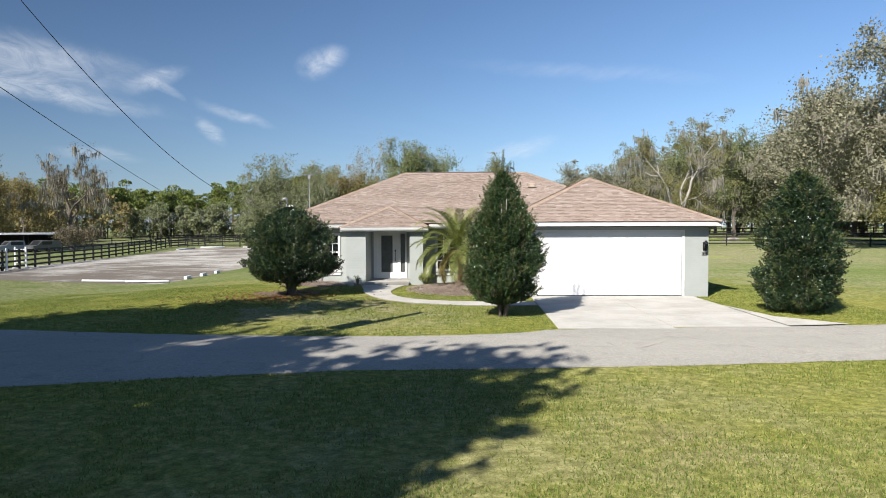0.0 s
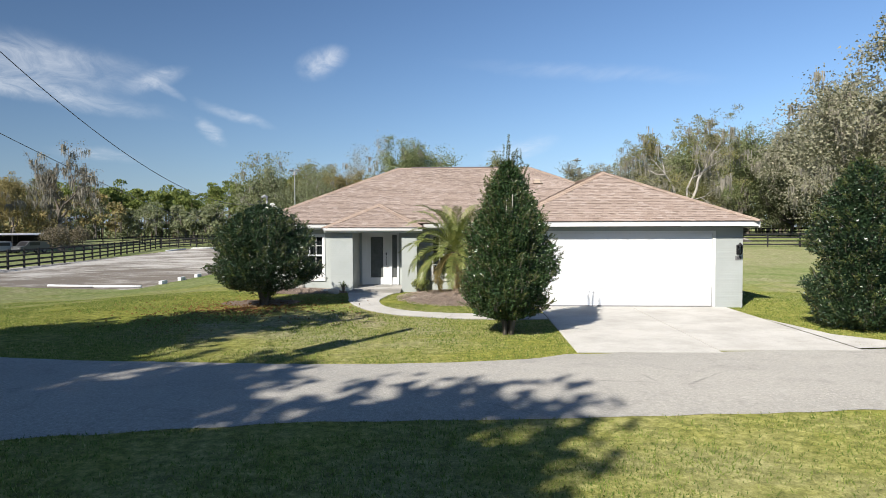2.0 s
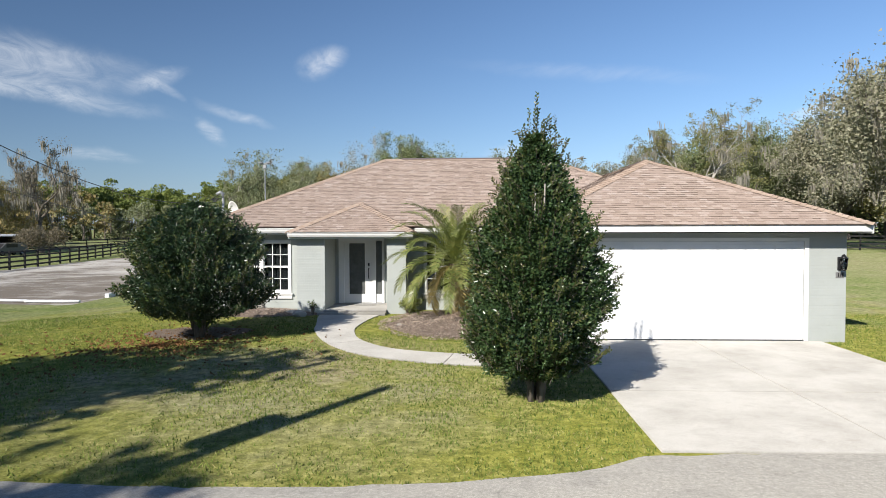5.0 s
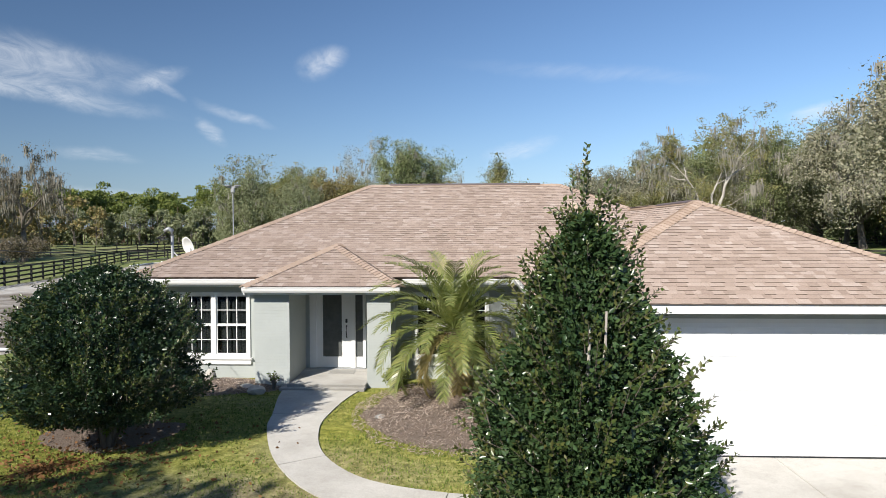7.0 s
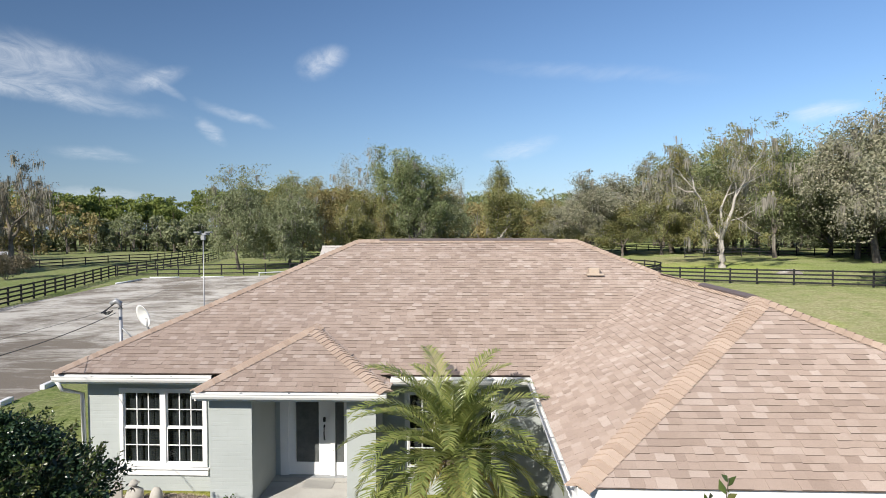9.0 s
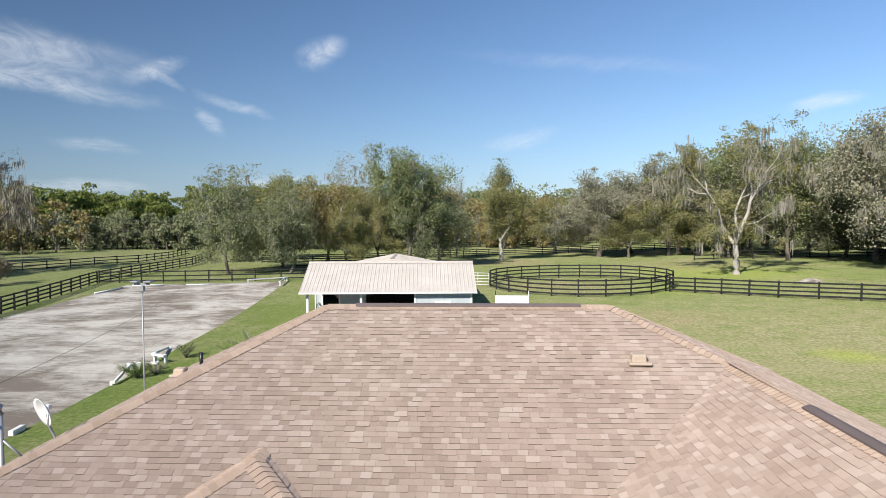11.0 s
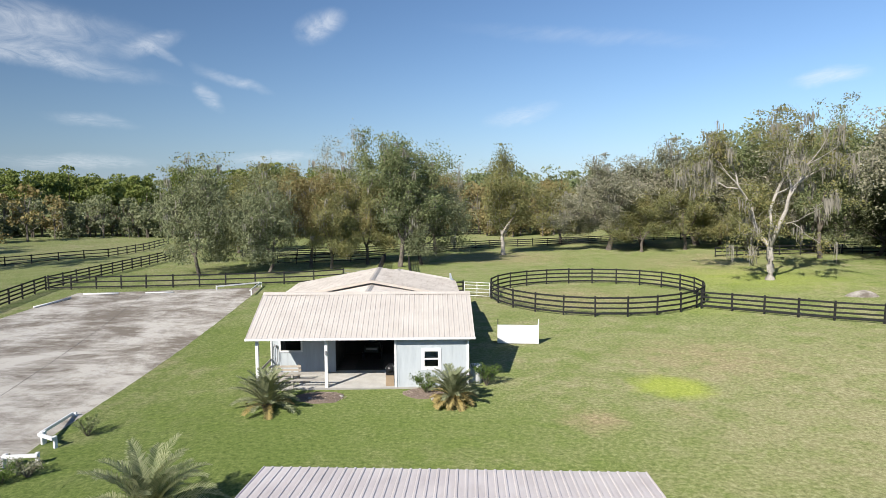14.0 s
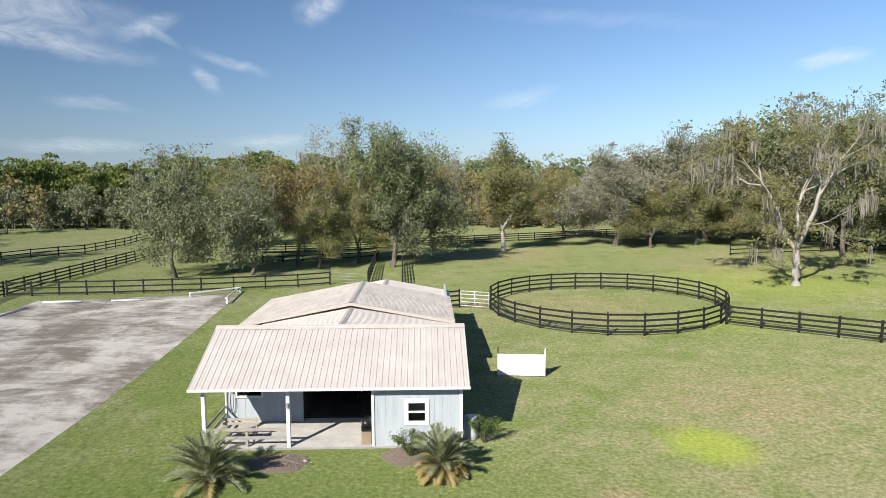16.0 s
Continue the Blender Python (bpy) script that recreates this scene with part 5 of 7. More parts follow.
    slate = mesh_of("slate", [(-0.18, 0, 0), (0.14, 0.03, 0), (0.20, 0.02, 0.45), (0.10, 0.0, 0.52), (-0.18, 0.05, 0), (0.14, 0.08, 0), (0.20, 0.06, 0.45), (0.10, 0.04, 0.52)], [(0, 1, 2, 3), (7, 6, 5, 4), (0, 4, 5, 1), (1, 5, 6, 2), (2, 6, 7, 3), (3, 7, 4, 0)], st)
    tagged(part("stone_slab", slate, None, None, "", pose(-3.1, 36.3, 0.08, 12, 0, 0)), "leaning brown flat stone below the window", "stone")


build_barn_things()


# ---- fences ----
def fence(pts, rails, height, step, label, board=0.13, out=0.0, closed=False, group="", material=None):
    """Posts and boards along a run of plan points."""
    mat = material or FENCE
    run = []
    loop = pts + [pts[0]] if closed else pts
    for a, b in zip(loop, loop[1:]):
        a, b = Vector(a), Vector(b)
        n = max(1, round((b - a).length / step))
        run += [a.lerp(b, i / n) for i in range(n)]
    if not closed:
        run.append(Vector(loop[-1]))
    th = thing("fence", label, "fence", pose(run[0].x, run[0].y, land(run[0].x, run[0].y)), group)
    inv = th.matrix_basis.inverted()
    key = (round(height, 2), mat.name)
    if key not in POST_MESH:
        bm = boxmesh(-0.06, 0.06, -0.06, 0.06, -0.25, height + 0.06, 0.008)
        me = bpy.data.meshes.new("post")
        bm.to_mesh(me)
        bm.free()
        me.materials.append(mat)
        POST_MESH[key] = me
    rng = random.Random(int(run[0].x * 13 + run[0].y))
    for p in run:
        part("post", POST_MESH[key], None, th, "", inv @ pose(p.x, p.y, land(p.x, p.y), rng.uniform(-1.2, 1.2), rng.uniform(-1.2, 1.2), rng.uniform(-8, 8)))
    pairs = list(zip(run, run[1:])) + ([(run[-1], run[0])] if closed else [])
    for a, b in pairs:
        d = b - a
        L = d.length
        zb, za = land(b.x, b.y), land(a.x, a.y)
        ang, tilt = math.degrees(math.atan2(d.y, d.x)), -math.degrees(math.atan2(zb - za, L))
        k2 = (round(L, 2), board, mat.name)
        if k2 not in POST_MESH:
            bm = boxmesh(-0.02, L + 0.02, -0.02, 0.02, -board / 2, board / 2, 0.004)
            me = bpy.data.meshes.new("board")
            bm.to_mesh(me)
            bm.free()
            me.materials.append(mat)
            POST_MESH[k2] = me
        side = Vector((-d.y, d.x)).normalized() * -0.075
        for i in range(rails):
            z = height - board / 2 - i * (height - 0.24 if rails > 1 else 1) / max(1, rails - 1) * 0.94
            part("board", POST_MESH[k2], None, th, "", inv @ (pose(a.x + side.x, a.y + side.y, za + z, 0, tilt, ang)))
    return th


POST_MESH = {}
PEN = (14.26, 93.0, 8.85)


def build_fences():
    n = 24
    ring = [(PEN[0] + PEN[2] * math.cos(2 * math.pi * (i + 0.35) / n), PEN[1] + PEN[2] * math.sin(2 * math.pi * (i + 0.35) / n)) for i in range(n)]
    fence(ring, 4, 1.45, 3.0, "round black four-board training pen", closed=True)
    g = "paddock fences"
    fence([(21.35, 87.1), (28.5, 82.0), (36.0, 78.0), (60, 67)], 4, 1.32, 2.45, "black four-board paddock fence running from the round pen", group=g)
    fence([(-38.0, 98.6), (-34.4, 83.5), (-29.8, 65.3), (-26.0, 47.0), (-22.5, 31.0)], 4, 1.35, 2.45, "black board fence along the riding arena", group=g)
    fence([(-38.0, 98.6), (-28.6, 99.9), (-21.1, 101.3), (-15.6, 103.0), (-9.8, 104.8)], 3, 1.3, 2.45, "black three-board fence behind the riding arena", group=g)
    fence([(-38.0, 99.0), (-38.3, 111.0), (-39.2, 126.0), (-42.5, 141.0)], 4, 1.35, 2.45, "black board fence of the lane past the arena", group=g)
    fence([(-78, 111), (-57, 123.8), (-50.5, 131.5), (-50.5, 142), (-53, 156)], 3, 1.25, 3.0, "far black board fence round the field", group=g)
    fence([(-5.9, 103.8), (-7.1, 115), (-8.2, 127)], 4, 1.35, 2.45, "black board fence of the lane behind the barn", group=g)
    fence([(-2.6, 103.9), (-4.0, 117), (-5.2, 130.0)], 4, 1.35, 2.45, "black board fence of the lane behind the barn", group=g)
    fence([(-30, 131), (-12, 135.5), (-2.2, 139.4), (9, 146.0), (19.5, 150.2), (31.4, 153.6), (44, 156)], 4, 1.3, 2.6, "black board fence across the far paddock", group=g)
    fence([(-22, 122), (-8.2, 127)], 3, 1.3, 2.6, "black board fence under the oaks", group=g)
    fence([(-10, 172), (19, 190), (42, 196)], 3, 1.25, 3.2, "distant dark board fence", group=g)
    fence([(36, 124), (60, 128), (85, 130)], 3, 1.3, 3.0, "dark board fence before the woods", group=g)
    fence([(0.9, 91.9), (3.05, 93.0)], 4, 1.4, 2.45, "short black board fence beside the gate", group=g)
    gate = thing("metal_gate", "pale tubular metal gate beside the round pen", "gate", pose(3.15, 93.0, 0.05, 0, 0, -19))
    for z in (0.15, 0.45, 0.75, 1.05, 1.3):
        part("rail", tubemesh("rail", WHITE, ([(0, 0, z), (2.3, 0, z)], 0.03), sides=6), None, gate)
    for x in (0.0, 1.15, 2.3):
        part("upright", tubemesh("upright", WHITE, ([(x, 0, 0.13), (x, 0, 1.32)], 0.03), sides=6), None, gate)
    wire = thing("metal_gate", "pale tubular metal gate closing the lane", "gate", pose(-9.7, 104.9, -0.1, 0, 0, -14))
    for z in (0.2, 0.5, 0.8, 1.1):
        part("rail", tubemesh("rail", STEEL, ([(0, 0, z), (3.6, 0, z)], 0.022), sides=6), None, wire)
    for x in (0.0, 1.8, 3.6):
        part("upright", tubemesh("upright", STEEL, ([(x, 0, 0.15), (x, 0, 1.15)], 0.022), sides=6), None, wire)


build_fences()


# ---- arena rails and loose things ----
def low_rail(x0, y0, x1, y1, h=0.42, label="low white arena rail on short posts", lift0=None):
    """A white board on two stub posts; lift0 lets one end rest lower."""
    a, b = Vector((x0, y0)), Vector((x1, y1))
    d = b - a
    t = thing("arena_rail", label, "rail", pose(x0, y0, land(x0, y0), 0, 0, math.degrees(math.atan2(d.y, d.x))), "white arena rails")
    L = d.length
    z0 = h if lift0 is None else lift0
    bm = boxmesh(0.0, L, -0.05, 0.05, -0.06, 0.06, 0.01)
    for v in bm.verts:
        v.co.z += z0 + (h - z0) * v.co.x / L
    part("board", bm, WHITE, t)
    for x, z in ((0.06, z0), (L - 0.06, h)):
        part("stub_post", boxmesh(x - 0.06, x + 0.06, 0.052, 0.17, -0.08, z + 0.07, 0.008), WHITE, t)
    return t


for a in ((-12.45, 58.25, -11.3, 58.45), (-12.6, 60.4, -11.75, 59.95), (-20.9, 98.4, -17.6, 101.3), (-17.5, 101.2, -16.7, 95.8)):
    low_rail(*a)
low_rail(-12.0, 55.8, -12.45, 58.1, 0.42, "white arena rail with one end on the ground", 0.12)
low_rail(-13.3, 63.6, -12.6, 60.5, 0.42, "white arena rail with one end on the ground", 0.12)


def ground_pole(x0, y0, x1, y1, r=0.06, label="white painted ground pole lying at the arena edge"):
    a, b = Vector((x0, y0)), Vector((x1, y1))
    d = b - a
    me = tubemesh("ground_pole", WHITE, ([(0, 0, 0), (d.length, 0, 0)], r), sides=8)
    tagged(part("ground_pole", me, None, None, "", pose(x0, y0, land(x0, y0) + r + 0.02, 0, -math.degrees(math.atan2(land(x1, y1) - land(x0, y0), d.length)), math.degrees(math.atan2(d.y, d.x)))), label, "pole", "ground poles")


ground_pole(-16.6, 43.5, -14.0, 43.1), ground_pole(-14.0, 43.0, -11.5, 42.55)
ground_pole(-32.6, 89.0, -32.3, 93.5, 0.09), ground_pole(-32.4, 95.6, -29.3, 96.1, 0.09), ground_pole(-27, 96.6, -24.5, 97.0, 0.07)
for x, y in ((-11.6, 44.9), (-11.7, 47.2), (-11.8, 49.5)):
    tagged(part("timber_block", boxmesh(-0.35, 0.35, -0.09, 0.09, -0.04, 0.14, 0.012), WHITE, None, "", pose(x, y, land(x, y) + 0.04, 0, 0, 95)), "short white timber block at the arena edge", "block", "timber blocks")


def jump_stand(x, y, turn):
    t = thing("jump_stand", "white wooden jump standard on the arena sand", "jump stand", pose(x, y, land(x, y) + 0.04, 0, 0, turn), "jump stands")
    for k in (-0.35, 0.35):
        part("upright", boxmesh(k - 0.05, k + 0.05, -0.05, 0.05, 0.06, 1.5, 0.006), WHITE, t)
    for z in (0.4, 1.25):
        part("cross_bar", boxmesh(-0.3, 0.3, -0.03, 0.03, z, z + 0.09), WHITE, t)
    for k in (-0.35, 0.35):
        part("foot", boxmesh(k - 0.05, k + 0.05, -0.35, 0.35, 0.0, 0.06, 0.005), WHITE, t)


jump_stand(-27.8, 54.5, 10), jump_stand(-27.0, 51.5, 60)

panel = thing("jump_wall", "white jump wall with raised end wings on the paddock", "jump", pose(5.3, 75.45, 0, 0, 0, -2))
part("board", boxmesh(0.0, 2.45, 0.0, 0.05, 0.03, 1.12, 0.01), WHITE, panel)
for x in (0.0, 2.40):
    bm = bmesh.new()
    vs = [bm.verts.new(p) for p in ((x, 0.051, 0.0), (x, 0.9, 0.0), (x, 0.55, 1.0), (x, 0.051, 1.5), (x + 0.05, 0.051, 0.0), (x + 0.05, 0.9, 0.0), (x + 0.05, 0.55, 1.0), (x + 0.05, 0.051, 1.5))]
    for f in ((0, 1, 2, 3), (7, 6, 5, 4), (0, 4, 5, 1), (1, 5, 6, 2), (2, 6, 7, 3), (3, 7, 4, 0)):
        bm.faces.new([vs[i] for i in f])
    bmesh.ops.recalc_face_normals(bm, faces=bm.faces)
    part("wing", bm, WHITE if x else BLACKMETAL, panel)
part("trim_cap", boxmesh(-0.02, 2.47, -0.012, 0.062, 1.121, 1.15, 0.005), WHITE, panel)

# ---- mast, dish, lamp post, wires ----
mast = thing("service_mast", "grey steel electric service mast at the eave", "mast", pose(-4.42, 39.05, 0))
part("pipe", tubemesh("pipe", STEEL, ([(0, 0, 0.0), (0, 0, 3.45)], 0.04), sides=10), None, mast)
part("weatherhead", tubemesh("weatherhead", STEEL, ([(0, 0, 3.44), (0, 0, 3.56), (-0.08, -0.02, 3.62), (-0.2, -0.05, 3.55)], [0.055, 0.06, 0.06, 0.05]), sides=10), None, mast)
for k in range(4):
    pts = [(-0.12, -0.04, 3.55), (-0.22 - 0.05 * k, -0.1, 3.46 - 0.03 * k), (-0.26 - 0.02 * k, -0.2, 3.36), (-0.16 + 0.03 * k, -0.25, 3.33 + 0.03 * k), (-0.05, -0.22, 3.42)]
    part("wire_loop", tubemesh("wire_loop", BLACKMETAL, (smooth_run(pts, 14), 0.009), sides=5), None, mast)
part("strut", tubemesh("strut", STEEL, ([(0.02, 0, 3.0), (0.35, 0.1, 2.62)], 0.02), sides=6), None, mast)

dish = thing("satellite_dish", "white satellite dish on a bent arm at the roof edge", "satellite dish", pose(-4.35, 40.35, 2.5))
part("foot_arm", tubemesh("foot_arm", STEEL, ([(0.05, 0, -0.03), (0.0, 0, 0.1), (-0.12, 0, 0.35), (-0.14, 0, 0.55)], 0.024), sides=8), None, dish)
v, f = [], []
rings, n = 6, 24
for side in (0, 1):
    for k in range(rings + 1):
        r = k / rings
        for i in range(n):
            a = 2 * math.pi * i / n
            v.append((0.25 * r * math.cos(a), 0.09 * r * r - 0.012 * side, 0.30 * r * math.sin(a)))
off = (rings + 1) * n
for k in range(rings):
    for i in range(n):
        j = (i + 1) % n
        q = [k * n + i, k * n + j, (k + 1) * n + j, (k + 1) * n + i]
        f += [tuple(q), tuple(off + t for t in reversed(q))]
f += [(rings * n + i, rings * n + (i + 1) % n, off + rings * n + (i + 1) % n, off + rings * n + i) for i in range(n)]
part("reflector", mesh_of("reflector", v, f, WHITE, True), None, dish, "", pose(-0.14, 0.0, 0.62, -18, 0, 150))
part("feed_arm", tubemesh("feed_arm", STEEL, ([(-0.14, 0, 0.42), (-0.32, 0.28, 0.46), (-0.36, 0.36, 0.55)], 0.014), sides=6), None, dish)
part("feed_horn", boxmesh(-0.42, -0.31, 0.30, 0.42, 0.52, 0.62, 0.02), WHITE, dish)

lamp = thing("arena_lamp_post", "tall thin steel lamp post with flat twin floodlights", "lamp post", pose(-4.8, 44.6, 0))
part("pole", tubemesh("pole", STEEL, ([(0, 0, -0.1), (0, 0, 5.1)], [0.022, 0.018]), sides=8), None, lamp)
part("cross_arm", boxmesh(-0.2, 0.2, -0.02, 0.02, 5.07, 5.12, 0.005), STEEL, lamp)
for x in (-0.17, 0.17):
    part("floodlight", boxmesh(x - 0.1, x + 0.1, -0.10, 0.10, 5.125, 5.17, 0.015), STEEL, lamp)
part("sensor_box", boxmesh(-0.06, 0.06, -0.06, 0.06, 4.9, 5.05, 0.01), STEEL, lamp)


def span(name, p, q, sag, r, label):
    p, q = Vector(p), Vector(q)
    pts = [p.lerp(q, i / 40) - Vector((0, 0, sag * 4 * (i / 40) * (1 - i / 40))) for i in range(41)]
    tagged(part(name, tubemesh(name, BLACKMETAL, (pts, r), sides=6), None, None), label, "cable")


span("service_cable", (-4.5, 39.0, 3.35), (-3.5, 17.5, 7.72), 1.685, 0.0075, "twisted black electric service cable to the mast")
span("overhead_wire", (-2.41, 17.5, 4.53), (-22.99, 104.0, 6.0), 3.0, 0.006, "thin black overhead wire across the front lawn")
pole = thing("utility_pole", "weathered wooden utility pole", "utility pole", pose(-3.5, 17.36, 0))
part("shaft", tubemesh("shaft", PINEBARK, ([(0, 0, -0.3), (0, 0, 8.3)], [0.15, 0.11]), sides=12), None, pole)
part("side_arm", tubemesh("side_arm", STEEL, ([(0.0, 0.1, 4.5), (1.1, 0.14, 4.53)], 0.03), sides=6), None, pole)
part("transformer", tubemesh("transformer", STEEL, ([(-0.3, 0, 6.2), (-0.3, 0, 7.0)], 0.2), sides=12), None, pole)


# ---- plants ----
def npmesh(name, verts, quads, material):
    """A mesh from arrays of corners and quads."""
    me = bpy.data.meshes.new(name)
    verts, quads = np.asarray(verts, dtype=np.float32), np.asarray(quads, dtype=np.int32)
    k = quads.shape[1]
    me.vertices.add(len(verts)), me.loops.add(quads.size), me.polygons.add(len(quads))
    me.vertices.foreach_set("co", verts.ravel())
    me.loops.foreach_set("vertex_index", quads.ravel())
    me.polygons.foreach_set("loop_start", np.arange(0, quads.size, k, dtype=np.int32))
    me.update(calc_edges=True)
    me.materials.append(material)
    return me


def unit(a):
    return a / np.maximum(np.linalg.norm(a, axis=1, keepdims=True), 1e-6)


def rhombs(c, length, width, rng, axis=None):
    """Leaf-shaped quads at the centres c, along axis if given."""
    n = len(c)
    d = rng.normal(size=(n, 3))
    if axis is not None:
        d = d * 0.55 + axis
    u = unit(d)
    w = unit(np.cross(u, rng.normal(size=(n, 3))))
    L = (length * rng.uniform(0.6, 1.35, n))[:, None]
    W = (width * rng.uniform(0.6, 1.35, n))[:, None]
    v = np.stack([c - u * L / 2, c + w * W / 2 + u * L * 0.05, c + u * L / 2, c - w * W / 2 + u * L * 0.05], axis=1).reshape(-1, 3)
    return v, np.arange(4 * n).reshape(-1, 4)


def folded(c, axis, length, width, rng):
    """Leaves folded along the midrib: two quads each."""
    n = len(c)
    u = unit(axis)
    w = unit(np.cross(u, rng.normal(size=(n, 3))))
    m = np.cross(u, w)
    L = (length * rng.uniform(0.7, 1.3, n))[:, None]
    W = (width * rng.uniform(0.75, 1.25, n))[:, None]
    mid, lift = c + u * L * 0.45, m * W * 0.24
    v = np.stack([c, mid + w * W * 0.58 + lift, c + u * L, mid - w * W * 0.58 + lift], axis=1).reshape(-1, 3)
    k = np.arange(n)[:, None] * 4
    q = np.concatenate([k + np.array([[0, 1, 2]]), k + np.array([[0, 2, 3]])], axis=0)
    return v, q


def flakes(c, size, rng, lift=0.5):
    """Small leaf triangles at the centres c, turned loosely to the sky."""
    n = len(c)
    face = rng.normal(size=(n, 3))
    face[:, 2] += lift
    u = unit(np.cross(face, rng.normal(size=(n, 3))))
    w = unit(np.cross(face, u))
    L = (size * rng.uniform(0.6, 1.5, n))[:, None]
    v = np.stack([c + u * L * 0.62, c - u * L * 0.38 + w * L * 0.42, c - u * L * 0.38 - w * L * 0.42], axis=1).reshape(-1, 3)
    return v, np.arange(3 * n).reshape(-1, 3)


def drapes(hosts, count, rng, long=1.3):
    """Tattered strands of moss that hang in bunches below their hosts."""
    bunch = hosts[rng.choice(len(hosts), max(4, count // 14))]
    p = bunch[rng.integers(0, len(bunch), count)] + rng.normal(size=(count, 3)) * np.array([[0.22, 0.22, 0.12]])
    L = (long * rng.uniform(0.25, 1.0, count) ** 1.3)[:, None]
    w = rng.uniform(0.025, 0.085, count)[:, None]
    a = rng.uniform(0, math.pi, count)
    s = np.stack([np.cos(a), np.sin(a), np.zeros(count)], 1)
    down = np.stack([rng.normal(0, 0.07, count), rng.normal(0, 0.07, count), -np.ones(count)], 1)
    v = np.stack([p - s * w * 0.5, p + s * w, p + down * L, p - s * w + down * L * 0.55], 1).reshape(-1, 3)
    return v, np.arange(4 * count).reshape(-1, 4)


def tree_meshes(seed, h, r, clear, girth, leaf, bark, leaves=16000, size=0.23, moss=0, forks=3, levels=4, up=0.3, wide=0.75, tuft=0.6, droop=0.3, bare=0.0, long=1.3, lean=0.0):
    """Trunk, crown and hanging moss: a trunk that forks again and again into wandering limbs, with sprays of leaves on the outer ones."""
    rng = np.random.default_rng(seed)
    rn = random.Random(seed)
    runs, tips = [], []

    def grow(p, d, length, rad, level):
        n = 6 if level < 2 else 4
        pts, dd = [p], d
        for _ in range(n):
            bend = 0.10 if level == 0 else 0.24
            dd = (dd + Vector((rn.gauss(0, bend), rn.gauss(0, bend), rn.gauss(0, bend * 0.6) + up * 0.12))).normalized()
            pts.append(pts[-1] + dd * (length / n))
        end = 0.72 if level == 0 else 0.5
        runs.append((pts, [rad * (1 - (1 - end) * i / n) for i in range(n + 1)], level))
        if level == levels:
            tips.append(pts[-1])
            tips.append(pts[2])
            return
        if level == levels - 1:
            tips.append(pts[-1])
        turn = rn.uniform(0, 6.28)
        for j in range(forks):
            o = dd.orthogonal().normalized()
            t = turn + 2 * math.pi * j / forks + rn.uniform(-0.4, 0.4)
            o = o * math.cos(t) + dd.cross(o) * math.sin(t)
            k = wide * rn.uniform(0.55, 1.3)
            nd = dd * math.cos(k) + o * math.sin(k)
            if level == 0:
                nd.z = max(nd.z, 0.12)
            grow(pts[-1 - (j % 2) * (level > 0)], nd.normalized(), length0 * (0.74 ** level) * rn.uniform(0.6, 1.25), rad * end * rn.uniform(0.6, 0.95), level + 1)
        if level:
            for i in (2, 3):
                if rn.random() < 0.65:
                    o = Vector((rn.gauss(0, 1), rn.gauss(0, 1), rn.gauss(0.1, 0.5))).normalized()
                    grow(pts[i], (dd * 0.35 + o).normalized(), length0 * (0.74 ** level) * rn.uniform(0.35, 0.75), rad * 0.42, level + 1)

    length0 = (h - clear) * 0.42
    grow(Vector((0, 0, -0.3)), Vector((lean * 0.12, 0, 1)).normalized(), clear + 0.3, girth, 0)
    # the crown fills its height and breadth
    P = np.array([list(q) for pts, _, _ in runs for q in pts])
    kz = (h * 0.93 - clear) / (np.percentile(P[:, 2], 98.5) - clear)
    cx, cy = np.median(P[:, 0]), np.median(P[:, 1])
    kr = r * 0.93 / np.percentile(np.hypot(P[:, 0] - cx, P[:, 1] - cy), 96)

    def fit(q, limb):
        up_ = 1.0 if limb else max(0.0, min(1.0, q.z / max(clear, 0.5)))
        z = q.z if q.z < clear else clear + (q.z - clear) * kz
        k = 1 + (kr - 1) * up_
        return Vector((q.x * k - cx * kr * 0.6 * up_ + lean * up_ * 0.8, q.y * k - cy * kr * 0.6 * up_, max(z, clear + (z - clear) * 0.35 if up_ >= 1 else z)))

    v, f, perch = [], [], []
    for pts, radii, level in runs:
        pts = [fit(q, level > 0) for q in pts]
        if level == 0:
            radii = [girth * 1.3, girth * 1.05] + radii[2:]
        tube(v, f, pts, radii, (9, 6, 5, 4, 3, 3)[level], False)
        if level > 1:
            perch += [list(q) for q in pts[1:]]
    trunk_me = mesh_of("trunk", v, f, bark, True)
    pos = np.array([list(fit(q, True)) for q in tips])
    perch = np.array(perch)
    wt = rng.uniform(0.15, 1, len(pos)) * (rng.uniform(0, 1, len(pos)) > bare) + 1e-4
    pick = rng.choice(len(pos), leaves, p=wt / wt.sum())
    reach = (tuft * rng.uniform(0.55, 1.35, len(pos)))[pick][:, None]
    c = pos[pick] + np.clip(rng.normal(size=(leaves, 3)), -1.9, 1.9) * reach * np.array([[1, 1, 0.5]])
    c[:, 2] -= droop * np.abs(rng.normal(0, 1, leaves)) ** 1.5
    c[:, 2] = np.clip(c[:, 2], clear * 0.75, h * 1.06)
    crown = npmesh("crown", *flakes(c, size, rng), leaf)
    hang = npmesh("hanging_moss", *drapes(perch, moss, rng, long), MOSS) if moss else None
    return trunk_me, crown, hang


def tree(name, meshes, x, y, label, scale=1.0, turn=0.0, group="", wide=1.0):
    t = thing(name, label, "tree", pose(x, y, land(x, y) - 0.05, 0, 0, turn) @ Matrix.Diagonal((scale * wide, scale * wide, scale, 1)), group)
    for n, me in zip(("trunk", "crown", "hanging_moss"), meshes):
        if me:
            ob = part(n, me, None, t)
            if n != "trunk":
                tagged(ob, kind="stuff")
    return t


